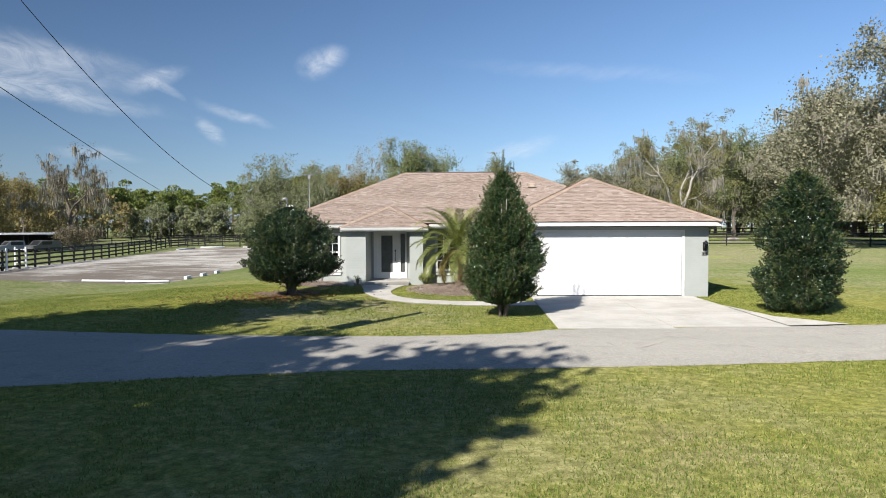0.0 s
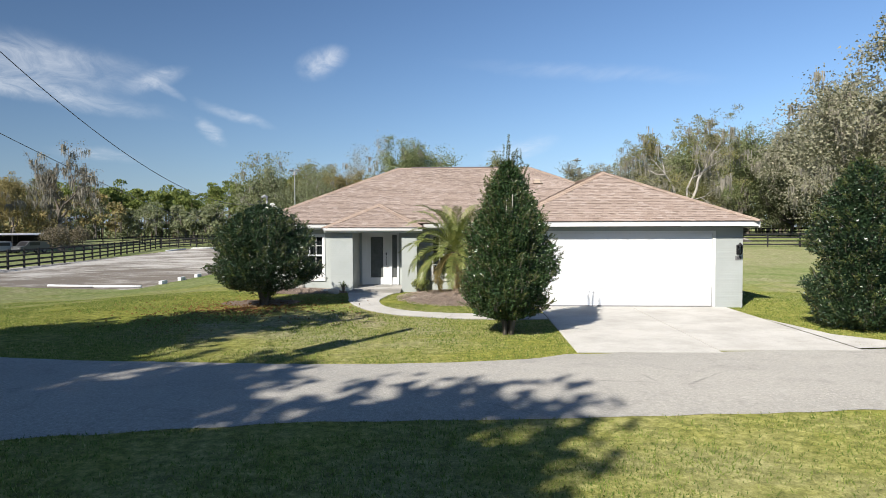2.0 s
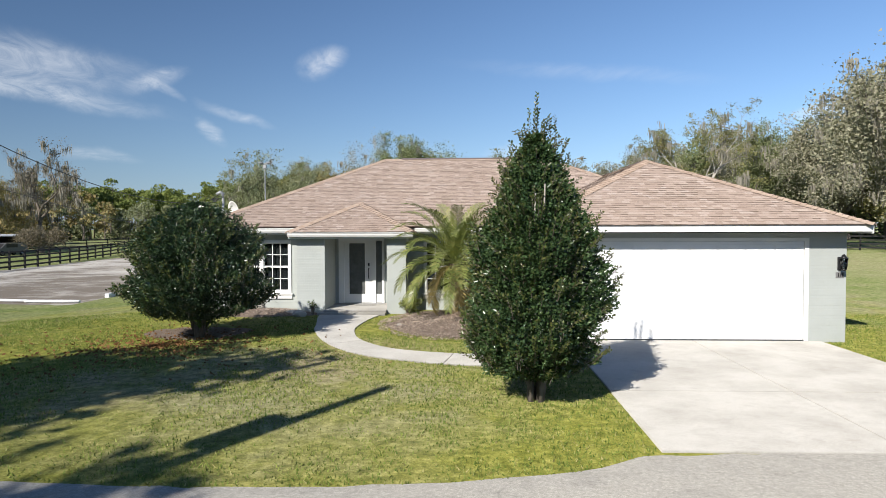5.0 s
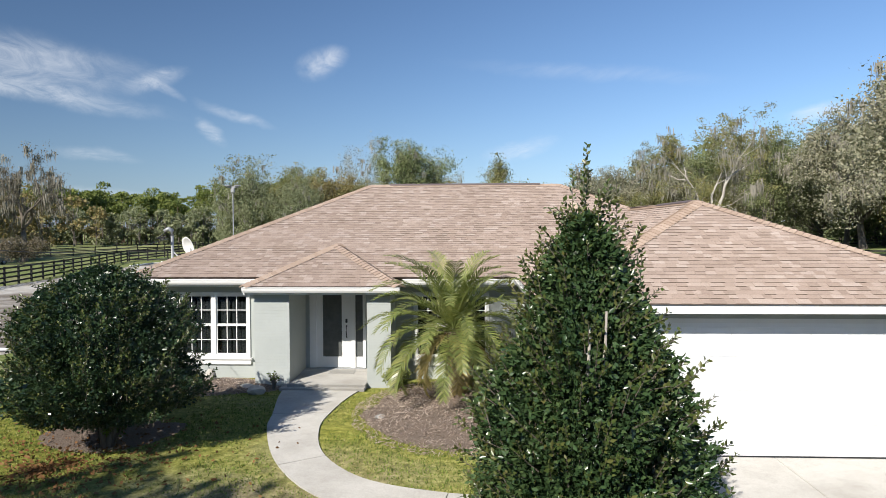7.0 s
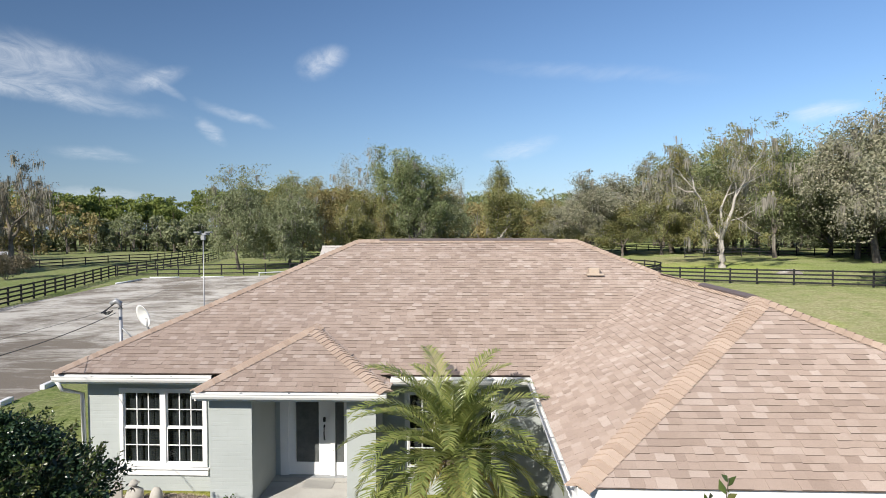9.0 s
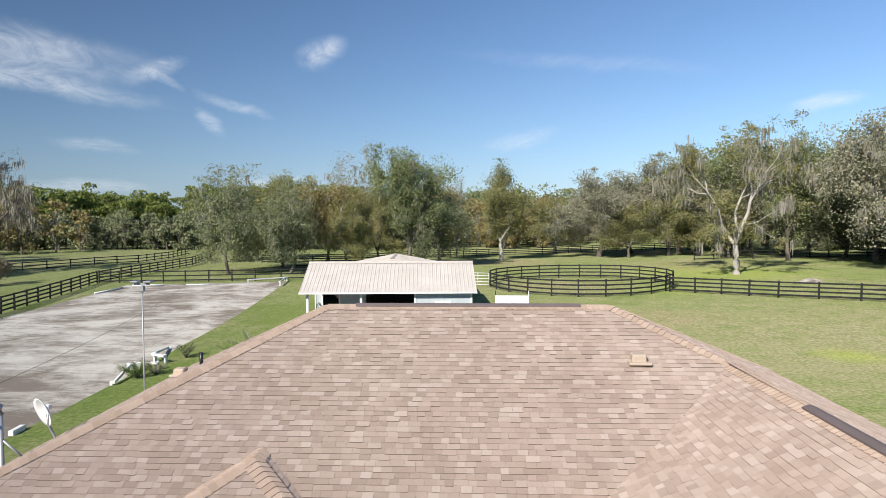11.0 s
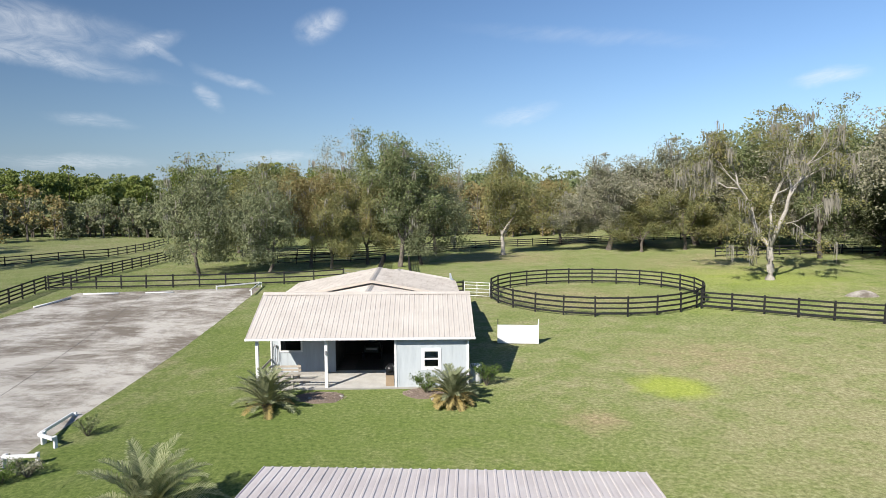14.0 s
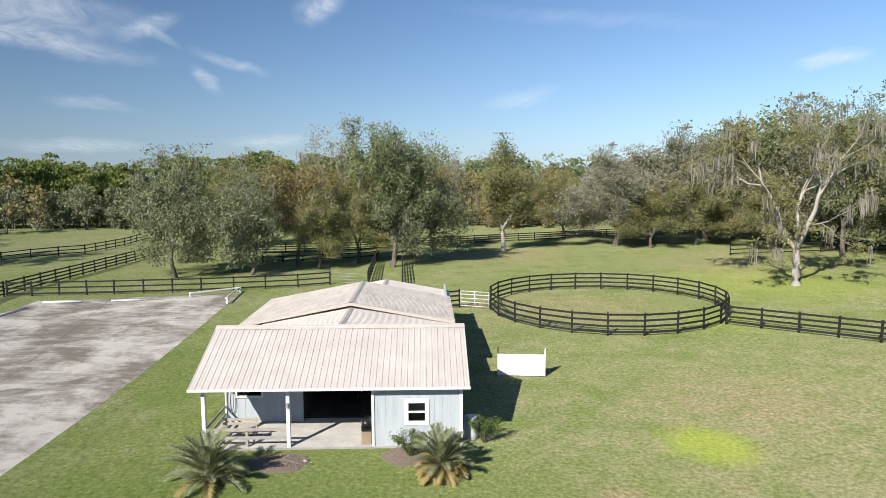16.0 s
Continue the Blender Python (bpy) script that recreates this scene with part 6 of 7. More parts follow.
def build_trees():
    oak_a = tree_meshes(11, 13.0, 5.6, 2.2, 0.27, OLDLEAF, OAKBARK, 30000, 0.185, 800, wide=0.72, up=0.35, droop=0.45)
    oak_b = tree_meshes(12, 14.0, 5.0, 2.8, 0.28, MIXLEAF, OAKBARK, 26000, 0.185, 900, wide=0.66, up=0.45, droop=0.4)
    tall = tree_meshes(41, 16.4, 4.9, 3.2, 0.33, OAKLEAF, OAKBARK, 32000, 0.185, 1300, wide=0.55, up=0.6, droop=0.45, tuft=0.58)
    rust = tree_meshes(14, 13.0, 4.0, 3.0, 0.25, RUSTLEAF, OAKBARK, 17000, 0.2, 500, wide=0.6, up=0.5, tuft=0.5)
    lone = tree_meshes(24, 15.0, 4.2, 3.0, 0.36, MIXLEAF, PALEBARK, 24000, 0.185, 500, wide=0.55, up=0.6, tuft=0.55, droop=0.4)
    thin = tree_meshes(15, 17.5, 4.4, 6.0, 0.2, GREYLEAF, PALEBARK, 4200, 0.16, 200, wide=0.5, up=0.5, tuft=0.4, bare=0.3)
    pale = tree_meshes(29, 17.2, 8.0, 3.4, 0.40, MIXLEAF, PALEBARK, 15000, 0.16, 1500, forks=3, wide=0.68, up=0.4, tuft=0.42, bare=0.5, long=1.9)
    grey = tree_meshes(17, 17.0, 7.0, 3.0, 0.42, GREYLEAF, OAKBARK, 44000, 0.185, 2400, wide=0.72, up=0.35, droop=0.45, long=1.8)
    giant = tree_meshes(18, 22.0, 12.0, 3.6, 0.95, GREYLEAF, OAKBARK, 80000, 0.2, 5200, wide=0.8, up=0.3, droop=0.6, tuft=0.8, long=1.9)
    shade = tree_meshes(19, 13.0, 5.2, 4.6, 0.42, OAKLEAF, OAKBARK, 15000, 0.36, 40, wide=0.8, up=0.3, tuft=0.55, bare=0.35)
    moss = tree_meshes(52, 20.5, 8.6, 6.0, 0.55, DRYTWIG, OAKBARK, 9000, 0.16, 4200, wide=0.72, up=0.4, tuft=0.45, bare=0.2, long=2.0)
    g = "paddock trees"
    tree("live_oak", oak_a, -27.2, 109.4, "broad green live oak by the arena fence", 1.02, 20, g, 0.86)
    tree("live_oak", oak_a, -20.0, 112.0, "dense green live oak behind the arena", 0.9, 140, g, 0.9)
    tree("live_oak", oak_b, -24.0, 122.0, "mossy grey-green live oak behind the arena", 0.98, 60, g)
    tree("oak_tree", rust, -16.6, 118.2, "oak with yellowing autumn leaves behind the arena", 0.95, 20, g)
    tree("oak_tree", oak_b, -13.6, 116.6, "oak with yellowing autumn leaves near the lane", 0.72, 200, g)
    tree("bare_tree", thin, -13.5, 127.0, "thinly leaved pale-barked tree near the lane", 1.08, 0, g)
    tree("live_oak", oak_b, -9.8, 121.0, "mossy grey-green live oak beside the lane", 0.85, 220, g)
    tree("live_oak", tall, -5.0, 116.5, "tall dark green oak over the barn lane", 1.0, 30, g)
    tree("live_oak", oak_a, -2.6, 119.5, "dense green live oak over the barn lane", 0.92, 250, g)
    tree("oak_tree", rust, -1.6, 133.5, "oak with russet leaves behind the lane", 0.95, 300, g)
    tree("oak_tree", lone, 8.4, 133.0, "lone oak with russet and green leaves in the paddock", 1.02, 80, g, 1.0)
    tree("live_oak", oak_b, -33, 138, "mossy grey-green live oak by the far fence", 0.9, 10, g)
    tree("bare_tree", thin, 1.0, 142, "thin pale-barked tree in the far paddock", 0.85, 100, g)
    tree("bare_tree", pale, 33.0, 101.6, "tall pale-barked tree with sparse leaves and hanging moss", 1.0, 40, g)
    tree("pine_tree", tall, 48.0, 121.0, "straight pale-trunked tree at the wood's edge", 1.05, 90, g, 0.9)
    for x, y, s, a, m, w in ((25.0, 138, 0.80, 0, grey, 1.35), (32.0, 145, 0.95, 70, grey, 1.3), (40.0, 143, 1.0, 160, grey, 1.3), (19.5, 152, 0.75, 230, oak_b, 1.4), (52.0, 131, 1.1, 300, grey, 1.2), (58.0, 118, 1.05, 30, tall, 1.2), (66.0, 122, 1.12, 200, grey, 1.2), (62.0, 104, 1.0, 110, oak_b, 1.3), (74.0, 112, 1.15, 250, grey, 1.2), (84, 118, 1.2, 20, grey, 1.2), (46, 138, 1.05, 80, tall, 1.3), (29, 134, 0.62, 10, oak_b, 1.5), (36, 136, 0.7, 210, oak_b, 1.4), (54, 107, 1.22, 40, grey, 1.0), (61, 110, 1.2, 120, oak_b, 1.2), (43, 129, 0.72, 300, oak_b, 1.3), (57, 124, 0.9, 60, oak_a, 1.3)):
        tree("live_oak", m, x, y, "mossy grey-green live oak at the edge of the woods", s, a, "wood-edge oaks", w)
    tree("live_oak", giant, 42.0, 66.5, "huge old live oak hung with grey moss beside the house", 1.0, 0)
    tree("cypress_tree", moss, -61.5, 113.5, "tall bare cypress draped with grey moss", 0.83, 40)
    tree("cypress_tree", moss, -72.0, 108.0, "bare mossy tree beyond the sheds", 0.8, 190)
    tree("oak_tree", rust, -69.0, 104.0, "russet oak beside the far sheds", 0.95, 40)
    tree("oak_tree", rust, -80.0, 128.0, "russet oak behind the far sheds", 0.95, 140)
    # trees behind the drive whose shade falls on the lawn
    for x, y, k, turn in ((-10.2, 4.6, 1.0, 10), (-11.3, 14.2, 0.94, 130), (-16.0, 3.4, 1.1, 250), (-7.0, 7.5, 0.97, 70), (-10.6, 9.2, 0.91, 200)):
        tree("live_oak", shade, x, y, "spreading live oak that shades the front lawn", k, turn, "shade trees")


def wood(name, label, spots, leaf, bark, seed, leaves=230, size=0.75, pine=False, clear=0.35, twigs=0):
    """Far woodland, joined: trunks, and crowns of loose clumps."""
    rng = np.random.default_rng(seed)
    v, f, cs, tv, tf = [], [], [], [], []
    for x, y, h in spots:
        z = land(x, y)
        tube(v, f, [(x, y, z - 0.3), (x + rng.normal(0, 0.3), y + rng.normal(0, 0.3), z + h * 0.9)], [0.02 * h * (0.8 if pine else 1.1), 0.05], 5, False)
        r = h * (0.17 if pine else 0.27) * rng.uniform(0.75, 1.25)
        lo = 0.55 if pine else clear
        k = rng.integers(6, 10)
        cc = np.stack([rng.normal(0, r * 0.6, k), rng.normal(0, r * 0.6, k), h * rng.uniform(lo + 0.05, 0.92, k)], 1)
        cc[0] = (0, 0, h * 0.93)
        pick = rng.integers(0, k, leaves)
        rad = r * rng.uniform(0.45, 0.85, k)
        d = unit(rng.normal(size=(leaves, 3)) + np.array([[0, 0, 0.3]]))
        c = cc[pick] + d * (rad[pick] * rng.uniform(0.1, 1, leaves) ** 0.4)[:, None] * np.array([[1, 1, 0.55 if pine else 0.8]])
        cs.append(c + np.array([[x, y, z]]))
        for _ in range(twigs):
            e = Vector((x + rng.normal(0, r * 0.8), y + rng.normal(0, r * 0.8), z + h * rng.uniform(0.4, 1.02)))
            tube(tv, tf, [(x, y, z + h * rng.uniform(0.15, 0.5)), Vector((x, y, e.z)).lerp(e, 0.4) - Vector((0, 0, 0.1 * h)), e], [0.09, 0.07, 0.02], 3, False)
    a, q = flakes(np.concatenate(cs), size, rng)
    n = len(v)
    me = bpy.data.meshes.new(name)
    me.from_pydata([tuple(p) for p in v], [], f)
    me.materials.append(bark)
    ob = tagged(new(name, npmesh(name, a, q, leaf)), label, "wood", kind="stuff")
    tagged(new(name + "_trunks", me), label.replace("crowns", "trunks"), "wood", kind="stuff")
    if tv:
        tagged(new(name + "_twigs", mesh_of(name + "_twigs", tv, tf, MOSS)), label.replace("crowns", "bare grey limbs"), "wood", kind="stuff")
    return ob


def build_woods():
    rn = random.Random(5)
    pines = [(rn.uniform(-150, -22), rn.uniform(180, 228), rn.uniform(10.5, 17.0)) for _ in range(180)]
    wood("pine_wood", "distant belt of green pine crowns", pines, PINELEAF, PINEBARK, 1, 900, 0.5, True)
    low = [(rn.uniform(-165, -30), 174 + 0.06 * i % 14, rn.uniform(4, 9.0)) for i in range(140)]
    wood("field_edge_wood", "grey-green scrub and oak crowns below the pines", low, OLDLEAF, OAKBARK, 2, 800, 0.42, False, 0.05, 7)
    far = [(rn.uniform(-45, 70), rn.uniform(205, 250), rn.uniform(11, 15.5)) for _ in range(150)]
    wood("far_wood", "distant mixed woodland crowns behind the paddock", far, OAKLEAF, OAKBARK, 3, 560, 0.6, False, 0.05)
    near = [(rn.uniform(-40, 40), rn.uniform(172, 200), rn.uniform(8, 12)) for _ in range(70)]
    wood("paddock_wood", "russet and olive woodland crowns behind the paddock", near, RUSTLEAF, OAKBARK, 4, 800, 0.45, False, 0.05, 7)
    right = [(rn.uniform(44, 150), rn.uniform(138, 185), rn.uniform(13, 20)) for _ in range(120)]
    right += [(rn.uniform(62, 150), rn.uniform(95, 140), rn.uniform(12, 18)) for _ in range(60)]
    wood("oak_wood", "dark live oak woodland crowns beside the paddock", right, OAKLEAF, OAKBARK, 5, 900, 0.45, False, 0.03, 3)
    left = [(rn.uniform(-200, -85), rn.uniform(118, 175), rn.uniform(8, 14)) for _ in range(90)]
    wood("shed_wood", "olive and russet woodland crowns beyond the sheds", left, RUSTLEAF, OAKBARK, 6, 640, 0.55, False, 0.05, 5)
    back = [(rn.uniform(-90, 90), rn.uniform(-75, -35), rn.uniform(11, 18)) for _ in range(70)]
    back += [(rn.uniform(-110, -45), rn.uniform(-35, 60), rn.uniform(8, 14)) for _ in range(30)] + [(rn.uniform(70, 120), rn.uniform(-35, 80), rn.uniform(8, 14)) for _ in range(30)]
    wood("lane_wood", "woodland crowns along the other side of the lane", back, OAKLEAF, OAKBARK, 7, 160, 1.1, False, 0.2)


def bush(name, x, y, h, r, profile, leaves, seed, label, stems, spires=(), size=0.062, shoots=420, leaf=None):
    """A clipped evergreen: leaves on an uneven surface of revolution, shoots beyond it, stems inside."""
    rng = np.random.default_rng(seed)
    rn = random.Random(seed)
    zs, rs = np.array([p[0] for p in profile]) * h, np.array([p[1] for p in profile]) * r
    t = thing(name, label, "bush", pose(x, y, land(x, y)))

    def surface(n, depth):
        w = np.maximum(rs, 0.12)
        z = np.interp(rng.uniform(0, 1, n), np.concatenate([[0], np.cumsum((w[1:] + w[:-1]) / 2 * np.diff(zs))]) / ((w[1:] + w[:-1]) / 2 * np.diff(zs)).sum(), zs)
        a = rng.uniform(0, 2 * math.pi, n)
        lump = np.array([noise.noise((math.cos(q) * 1.9 + seed, math.sin(q) * 1.9, p * 1.6)) + 0.6 * noise.noise((math.cos(q) * 4.5, math.sin(q) * 4.5 + seed, p * 4.0)) + 0.45 * noise.noise((math.cos(q) * 9, math.sin(q) * 9, p * 8.0 + seed)) for q, p in zip(a, z)])
        rad = np.interp(z, zs, rs) * (1 + 0.40 * lump) * (1 - np.abs(rng.normal(0, depth, n)))
        out = np.stack([np.cos(a), np.sin(a), np.full(n, 0.35)], 1)
        c = np.stack([rad * np.cos(a), rad * np.sin(a), z], 1)
        c[:, :2] += rng.normal(0, 0.02, (n, 2))
        return c, out

    c, out = surface(leaves, 0.10)
    axis = unit(out) + rng.normal(size=out.shape) * 0.6
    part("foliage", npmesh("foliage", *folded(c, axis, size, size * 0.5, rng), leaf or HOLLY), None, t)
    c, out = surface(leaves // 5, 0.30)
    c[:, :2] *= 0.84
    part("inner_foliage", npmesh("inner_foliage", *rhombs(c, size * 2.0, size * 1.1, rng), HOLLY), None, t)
    # shoots that break the outline, leaves along each
    cs, ax, v, f = [], [], [], []
    base, out = surface(shoots, 0.02)
    lens = list(rng.uniform(0.08, 0.30, shoots))
    starts = [Vector(b) for b in base]
    dirs = [Vector((o[0] * rn.uniform(0.2, 1.0), o[1] * rn.uniform(0.2, 1.0), rn.uniform(0.3, 1.0))).normalized() for o in out]
    for dx, dy, z0, L in spires:
        starts.append(Vector((dx, dy, z0))), dirs.append(Vector((rn.uniform(-0.1, 0.1), rn.uniform(-0.1, 0.1), 1)).normalized()), lens.append(L)
    for s, d, L in zip(starts, dirs, lens):
        tube(v, f, [s - d * 0.1, s + d * L], [0.006, 0.002], 4, False)
        n = max(5, int(L / 0.017))
        for i in range(n):
            q = s + d * (L * (i / n))
            a = i * 2.4
            o = d.orthogonal().normalized()
            o = o * math.cos(a) + d.cross(o) * math.sin(a)
            cs.append(q), ax.append(o * 0.8 + d * 0.75)
    tagged(part("shoot_growth", npmesh("shoot_growth", *folded(np.array([list(q) for q in cs]), np.array([list(q) for q in ax]), size * 0.95, size * 0.48, rng), HOLLYTIP), None, t), kind="stuff")
    for k in range(stems):
        tv, tf = [], []
        a = 2 * math.pi * k / stems + rn.uniform(-0.4, 0.4)
        o = Vector((math.cos(a), math.sin(a), 0))
        e = o * r * rn.uniform(0.25, 0.5) + Vector((0, 0, h * rn.uniform(0.55, 0.85)))
        tube(tv, tf, [o * 0.06 + Vector((0, 0, -0.15)), o * 0.12 + Vector((0, 0, 0.35)), e * 0.55 + o * 0.05, e], [0.055, 0.045, 0.03, 0.01], 7)
        part("stem", mesh_of("stem", tv, tf, OAKBARK, True), None, t)
    tagged(part("twig_growth", mesh_of("twig_growth", v, f, OAKBARK), None, t), kind="stuff")
    return t


def build_bushes():
    rn = random.Random(3)
    tips = [(-0.06, 0.0, 3.45, 0.85), (-0.02, 0.05, 3.4, 0.7), (0.22, 0.0, 3.4, 0.6), (-0.2, 0.05, 3.35, 0.4), (-0.10, 0.0, 3.25, 0.85), (0.28, 0.05, 3.20, 0.8), (-0.30, 0.1, 3.10, 0.5), (0.1, -0.1, 3.3, 0.6), (0.42, -0.1, 2.95, 0.5), (-0.45, -0.05, 2.8, 0.45), (0.0, 0.2, 3.3, 0.8), (0.55, 0.0, 2.6, 0.5), (0.78, -0.2, 2.0, 0.5), (-0.7, 0.0, 2.2, 0.4)]
    for _ in range(46):
        a, z = rn.uniform(0, 2 * math.pi), rn.uniform(1.6, 3.3)
        q = (3.75 - z) / 2.7 * 0.85
        tips.append((q * math.cos(a), q * math.sin(a), z - 0.05, rn.uniform(0.25, 0.55)))
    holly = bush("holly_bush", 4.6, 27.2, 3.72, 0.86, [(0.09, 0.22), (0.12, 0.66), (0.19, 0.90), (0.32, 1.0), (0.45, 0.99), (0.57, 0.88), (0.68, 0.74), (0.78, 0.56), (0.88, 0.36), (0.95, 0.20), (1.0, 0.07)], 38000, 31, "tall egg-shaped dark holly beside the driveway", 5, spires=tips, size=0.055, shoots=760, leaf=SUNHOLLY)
    for x, z, n in ((-0.07, 2.62, 0.26), (0.05, 2.70, 0.30)):
        part("bare_stem", tubemesh("bare_stem", PALEBARK, ([(x, -0.3, z - 0.5), (x, -0.60, z), (x + 0.01, -0.58, z + n)], [0.016, 0.013, 0.01]), sides=6), None, holly, "pale bare stem")
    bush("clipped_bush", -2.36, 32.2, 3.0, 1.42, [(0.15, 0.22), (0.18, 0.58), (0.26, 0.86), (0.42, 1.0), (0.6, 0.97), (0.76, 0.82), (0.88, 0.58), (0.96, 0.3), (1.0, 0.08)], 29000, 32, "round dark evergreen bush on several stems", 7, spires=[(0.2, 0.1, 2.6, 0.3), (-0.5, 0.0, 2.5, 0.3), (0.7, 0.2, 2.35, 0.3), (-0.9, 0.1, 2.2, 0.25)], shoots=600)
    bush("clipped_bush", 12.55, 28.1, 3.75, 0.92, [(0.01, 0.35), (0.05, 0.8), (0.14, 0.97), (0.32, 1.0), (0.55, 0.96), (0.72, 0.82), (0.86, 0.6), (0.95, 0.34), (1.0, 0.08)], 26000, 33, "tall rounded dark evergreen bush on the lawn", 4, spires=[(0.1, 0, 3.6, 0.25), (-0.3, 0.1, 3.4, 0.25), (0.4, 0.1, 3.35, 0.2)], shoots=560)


def frond(verts, quads, base, heading, lift, length, rng, pairs=42, leaf=0.36, droop=1.0):
    """One feathery palm leaf: a bowed rib with narrow leaflets on both sides."""
    h = Vector((math.cos(heading), math.sin(heading), 0))
    pts = []
    p, el = Vector(base), lift
    n = 16
    for i in range(n + 1):
        pts.append(p.copy())
        d = h * math.cos(el) + Vector((0, 0, math.sin(el)))
        p = p + d * length / n
        el -= droop * (0.35 + 1.25 * i / n) * 1.75 / n
    side = Vector((-h.y, h.x, 0))
    for k in range(pairs):
        t = 0.12 + 0.88 * k / (pairs - 1)
        i = min(int(t * n), n - 1)
        q = pts[i].lerp(pts[i + 1], t * n - i)
        d = (pts[i + 1] - pts[i]).normalized()
        up = side.cross(d)
        up = up if up.z > 0 else -up
        L = leaf * math.sin(math.pi * (0.12 + 0.80 * t)) ** 0.7 * rng.uniform(0.85, 1.1)
        for s in (-1, 1):
            o = (side * s * rng.uniform(0.7, 0.85) + d * rng.uniform(0.7, 1.0) + up * rng.uniform(0.15, 0.4)).normalized()
            m = q + o * L * 0.55
            e = q + o * L + Vector((0, 0, -L * rng.uniform(0.05, 0.25)))
            w = d * 0.017
            b = len(verts)
            verts += [q - w * 0.7, q + w * 0.7, m + w, m - w, e]
            quads += [(b, b + 1, b + 2, b + 3), (b + 3, b + 2, b + 4, b + 4)]
    return pts


def palm(name, x, y, trunk, count, length, seed, label, leaf=0.36, dry=8, skirt=0.0, low=-0.5, z0=0.0, bow=0.7, green=None):
    rng = random.Random(seed)
    t = thing(name, label, "palm", pose(x, y, land(x, y) + z0))
    if trunk > 0.2:
        v, f = [], []
        tube(v, f, [(0, 0, -0.15), (0.02, 0, 0.2), (0.03, 0.01, trunk * 0.6), (0.0, 0, trunk)], [0.17, 0.14, 0.13, 0.16], 12)
        for i in range(70):
            a, z = i * 2.399, 0.1 + (trunk - 0.1) * i / 70
            o = Vector((math.cos(a), math.sin(a), 0))
            tube(v, f, [o * 0.12 + Vector((0, 0, z - 0.04)), o * 0.20 + Vector((0, 0, z + 0.07))], [0.035, 0.018], 4)
        part("trunk", mesh_of("trunk", v, f, plain("palm_trunk", (0.20, 0.155, 0.115), 0.95, vary=0.35)), None, t)
    for i in range(count):
        u = (i + 0.5) / count
        lift = math.pi / 2 * 0.97 - u * (math.pi / 2 - low)
        a = i * 2.39996 + rng.uniform(-0.15, 0.15)
        v, q = [], []
        pts = frond(v, q, (0.05 * math.cos(a), 0.05 * math.sin(a), trunk + 0.1 * (1 - u)), a, lift, length * rng.uniform(0.85, 1.08) * (0.8 if i >= count - dry else 1), rng, leaf=leaf, droop=bow * rng.uniform(0.75, 1.2))
        rv, rf = [], []
        tube(rv, rf, pts[::3] + [pts[-1]], [0.014 - 0.002 * k for k in range(len(pts[::3]) + 1)], 4, False)
        b = len(v)
        faces = [tuple(dict.fromkeys(g)) for g in q] + [tuple(b + k for k in g) for g in rf]
        part("frond", mesh_of("frond", v + rv, faces, DRYPALM if i >= count - dry else green or PALMLEAF), None, t)
    return t


def shrub(name, x, y, h, r, n, leaf, seed, label, size=0.07):
    rng = np.random.default_rng(seed)
    rn = random.Random(seed)
    t = thing(name, label, "shrub", pose(x, y, land(x, y)))
    v, f, cs, ax = [], [], [], []
    for k in range(14):
        a = 2 * math.pi * k / 14 + rn.uniform(-0.3, 0.3)
        e = Vector((math.cos(a) * r * rn.uniform(0.3, 1.0), math.sin(a) * r * rn.uniform(0.3, 1.0), h * rn.uniform(0.6, 1.0)))
        m = e * 0.5 + Vector((0, 0, 0.12 * h))
        tube(v, f, [(0, 0, -0.05), m, e], [0.018, 0.012, 0.004], 5, False)
        for i in range(n // 14):
            s = rn.uniform(0.35, 1.05)
            p = m.lerp(e, s) if s > 0.5 else m * (s * 2)
            cs.append(list(p + Vector((rn.gauss(0, 1), rn.gauss(0, 1), rn.gauss(0, 1))) * r * 0.10)), ax.append([rn.gauss(0, 1), rn.gauss(0, 1), rn.gauss(0.4, 0.8)])
    part("stem", mesh_of("stem", v, f, OAKBARK), None, t)
    part("foliage", npmesh("foliage", *folded(np.array(cs), np.array(ax), size, size * 0.45, rng), leaf), None, t)


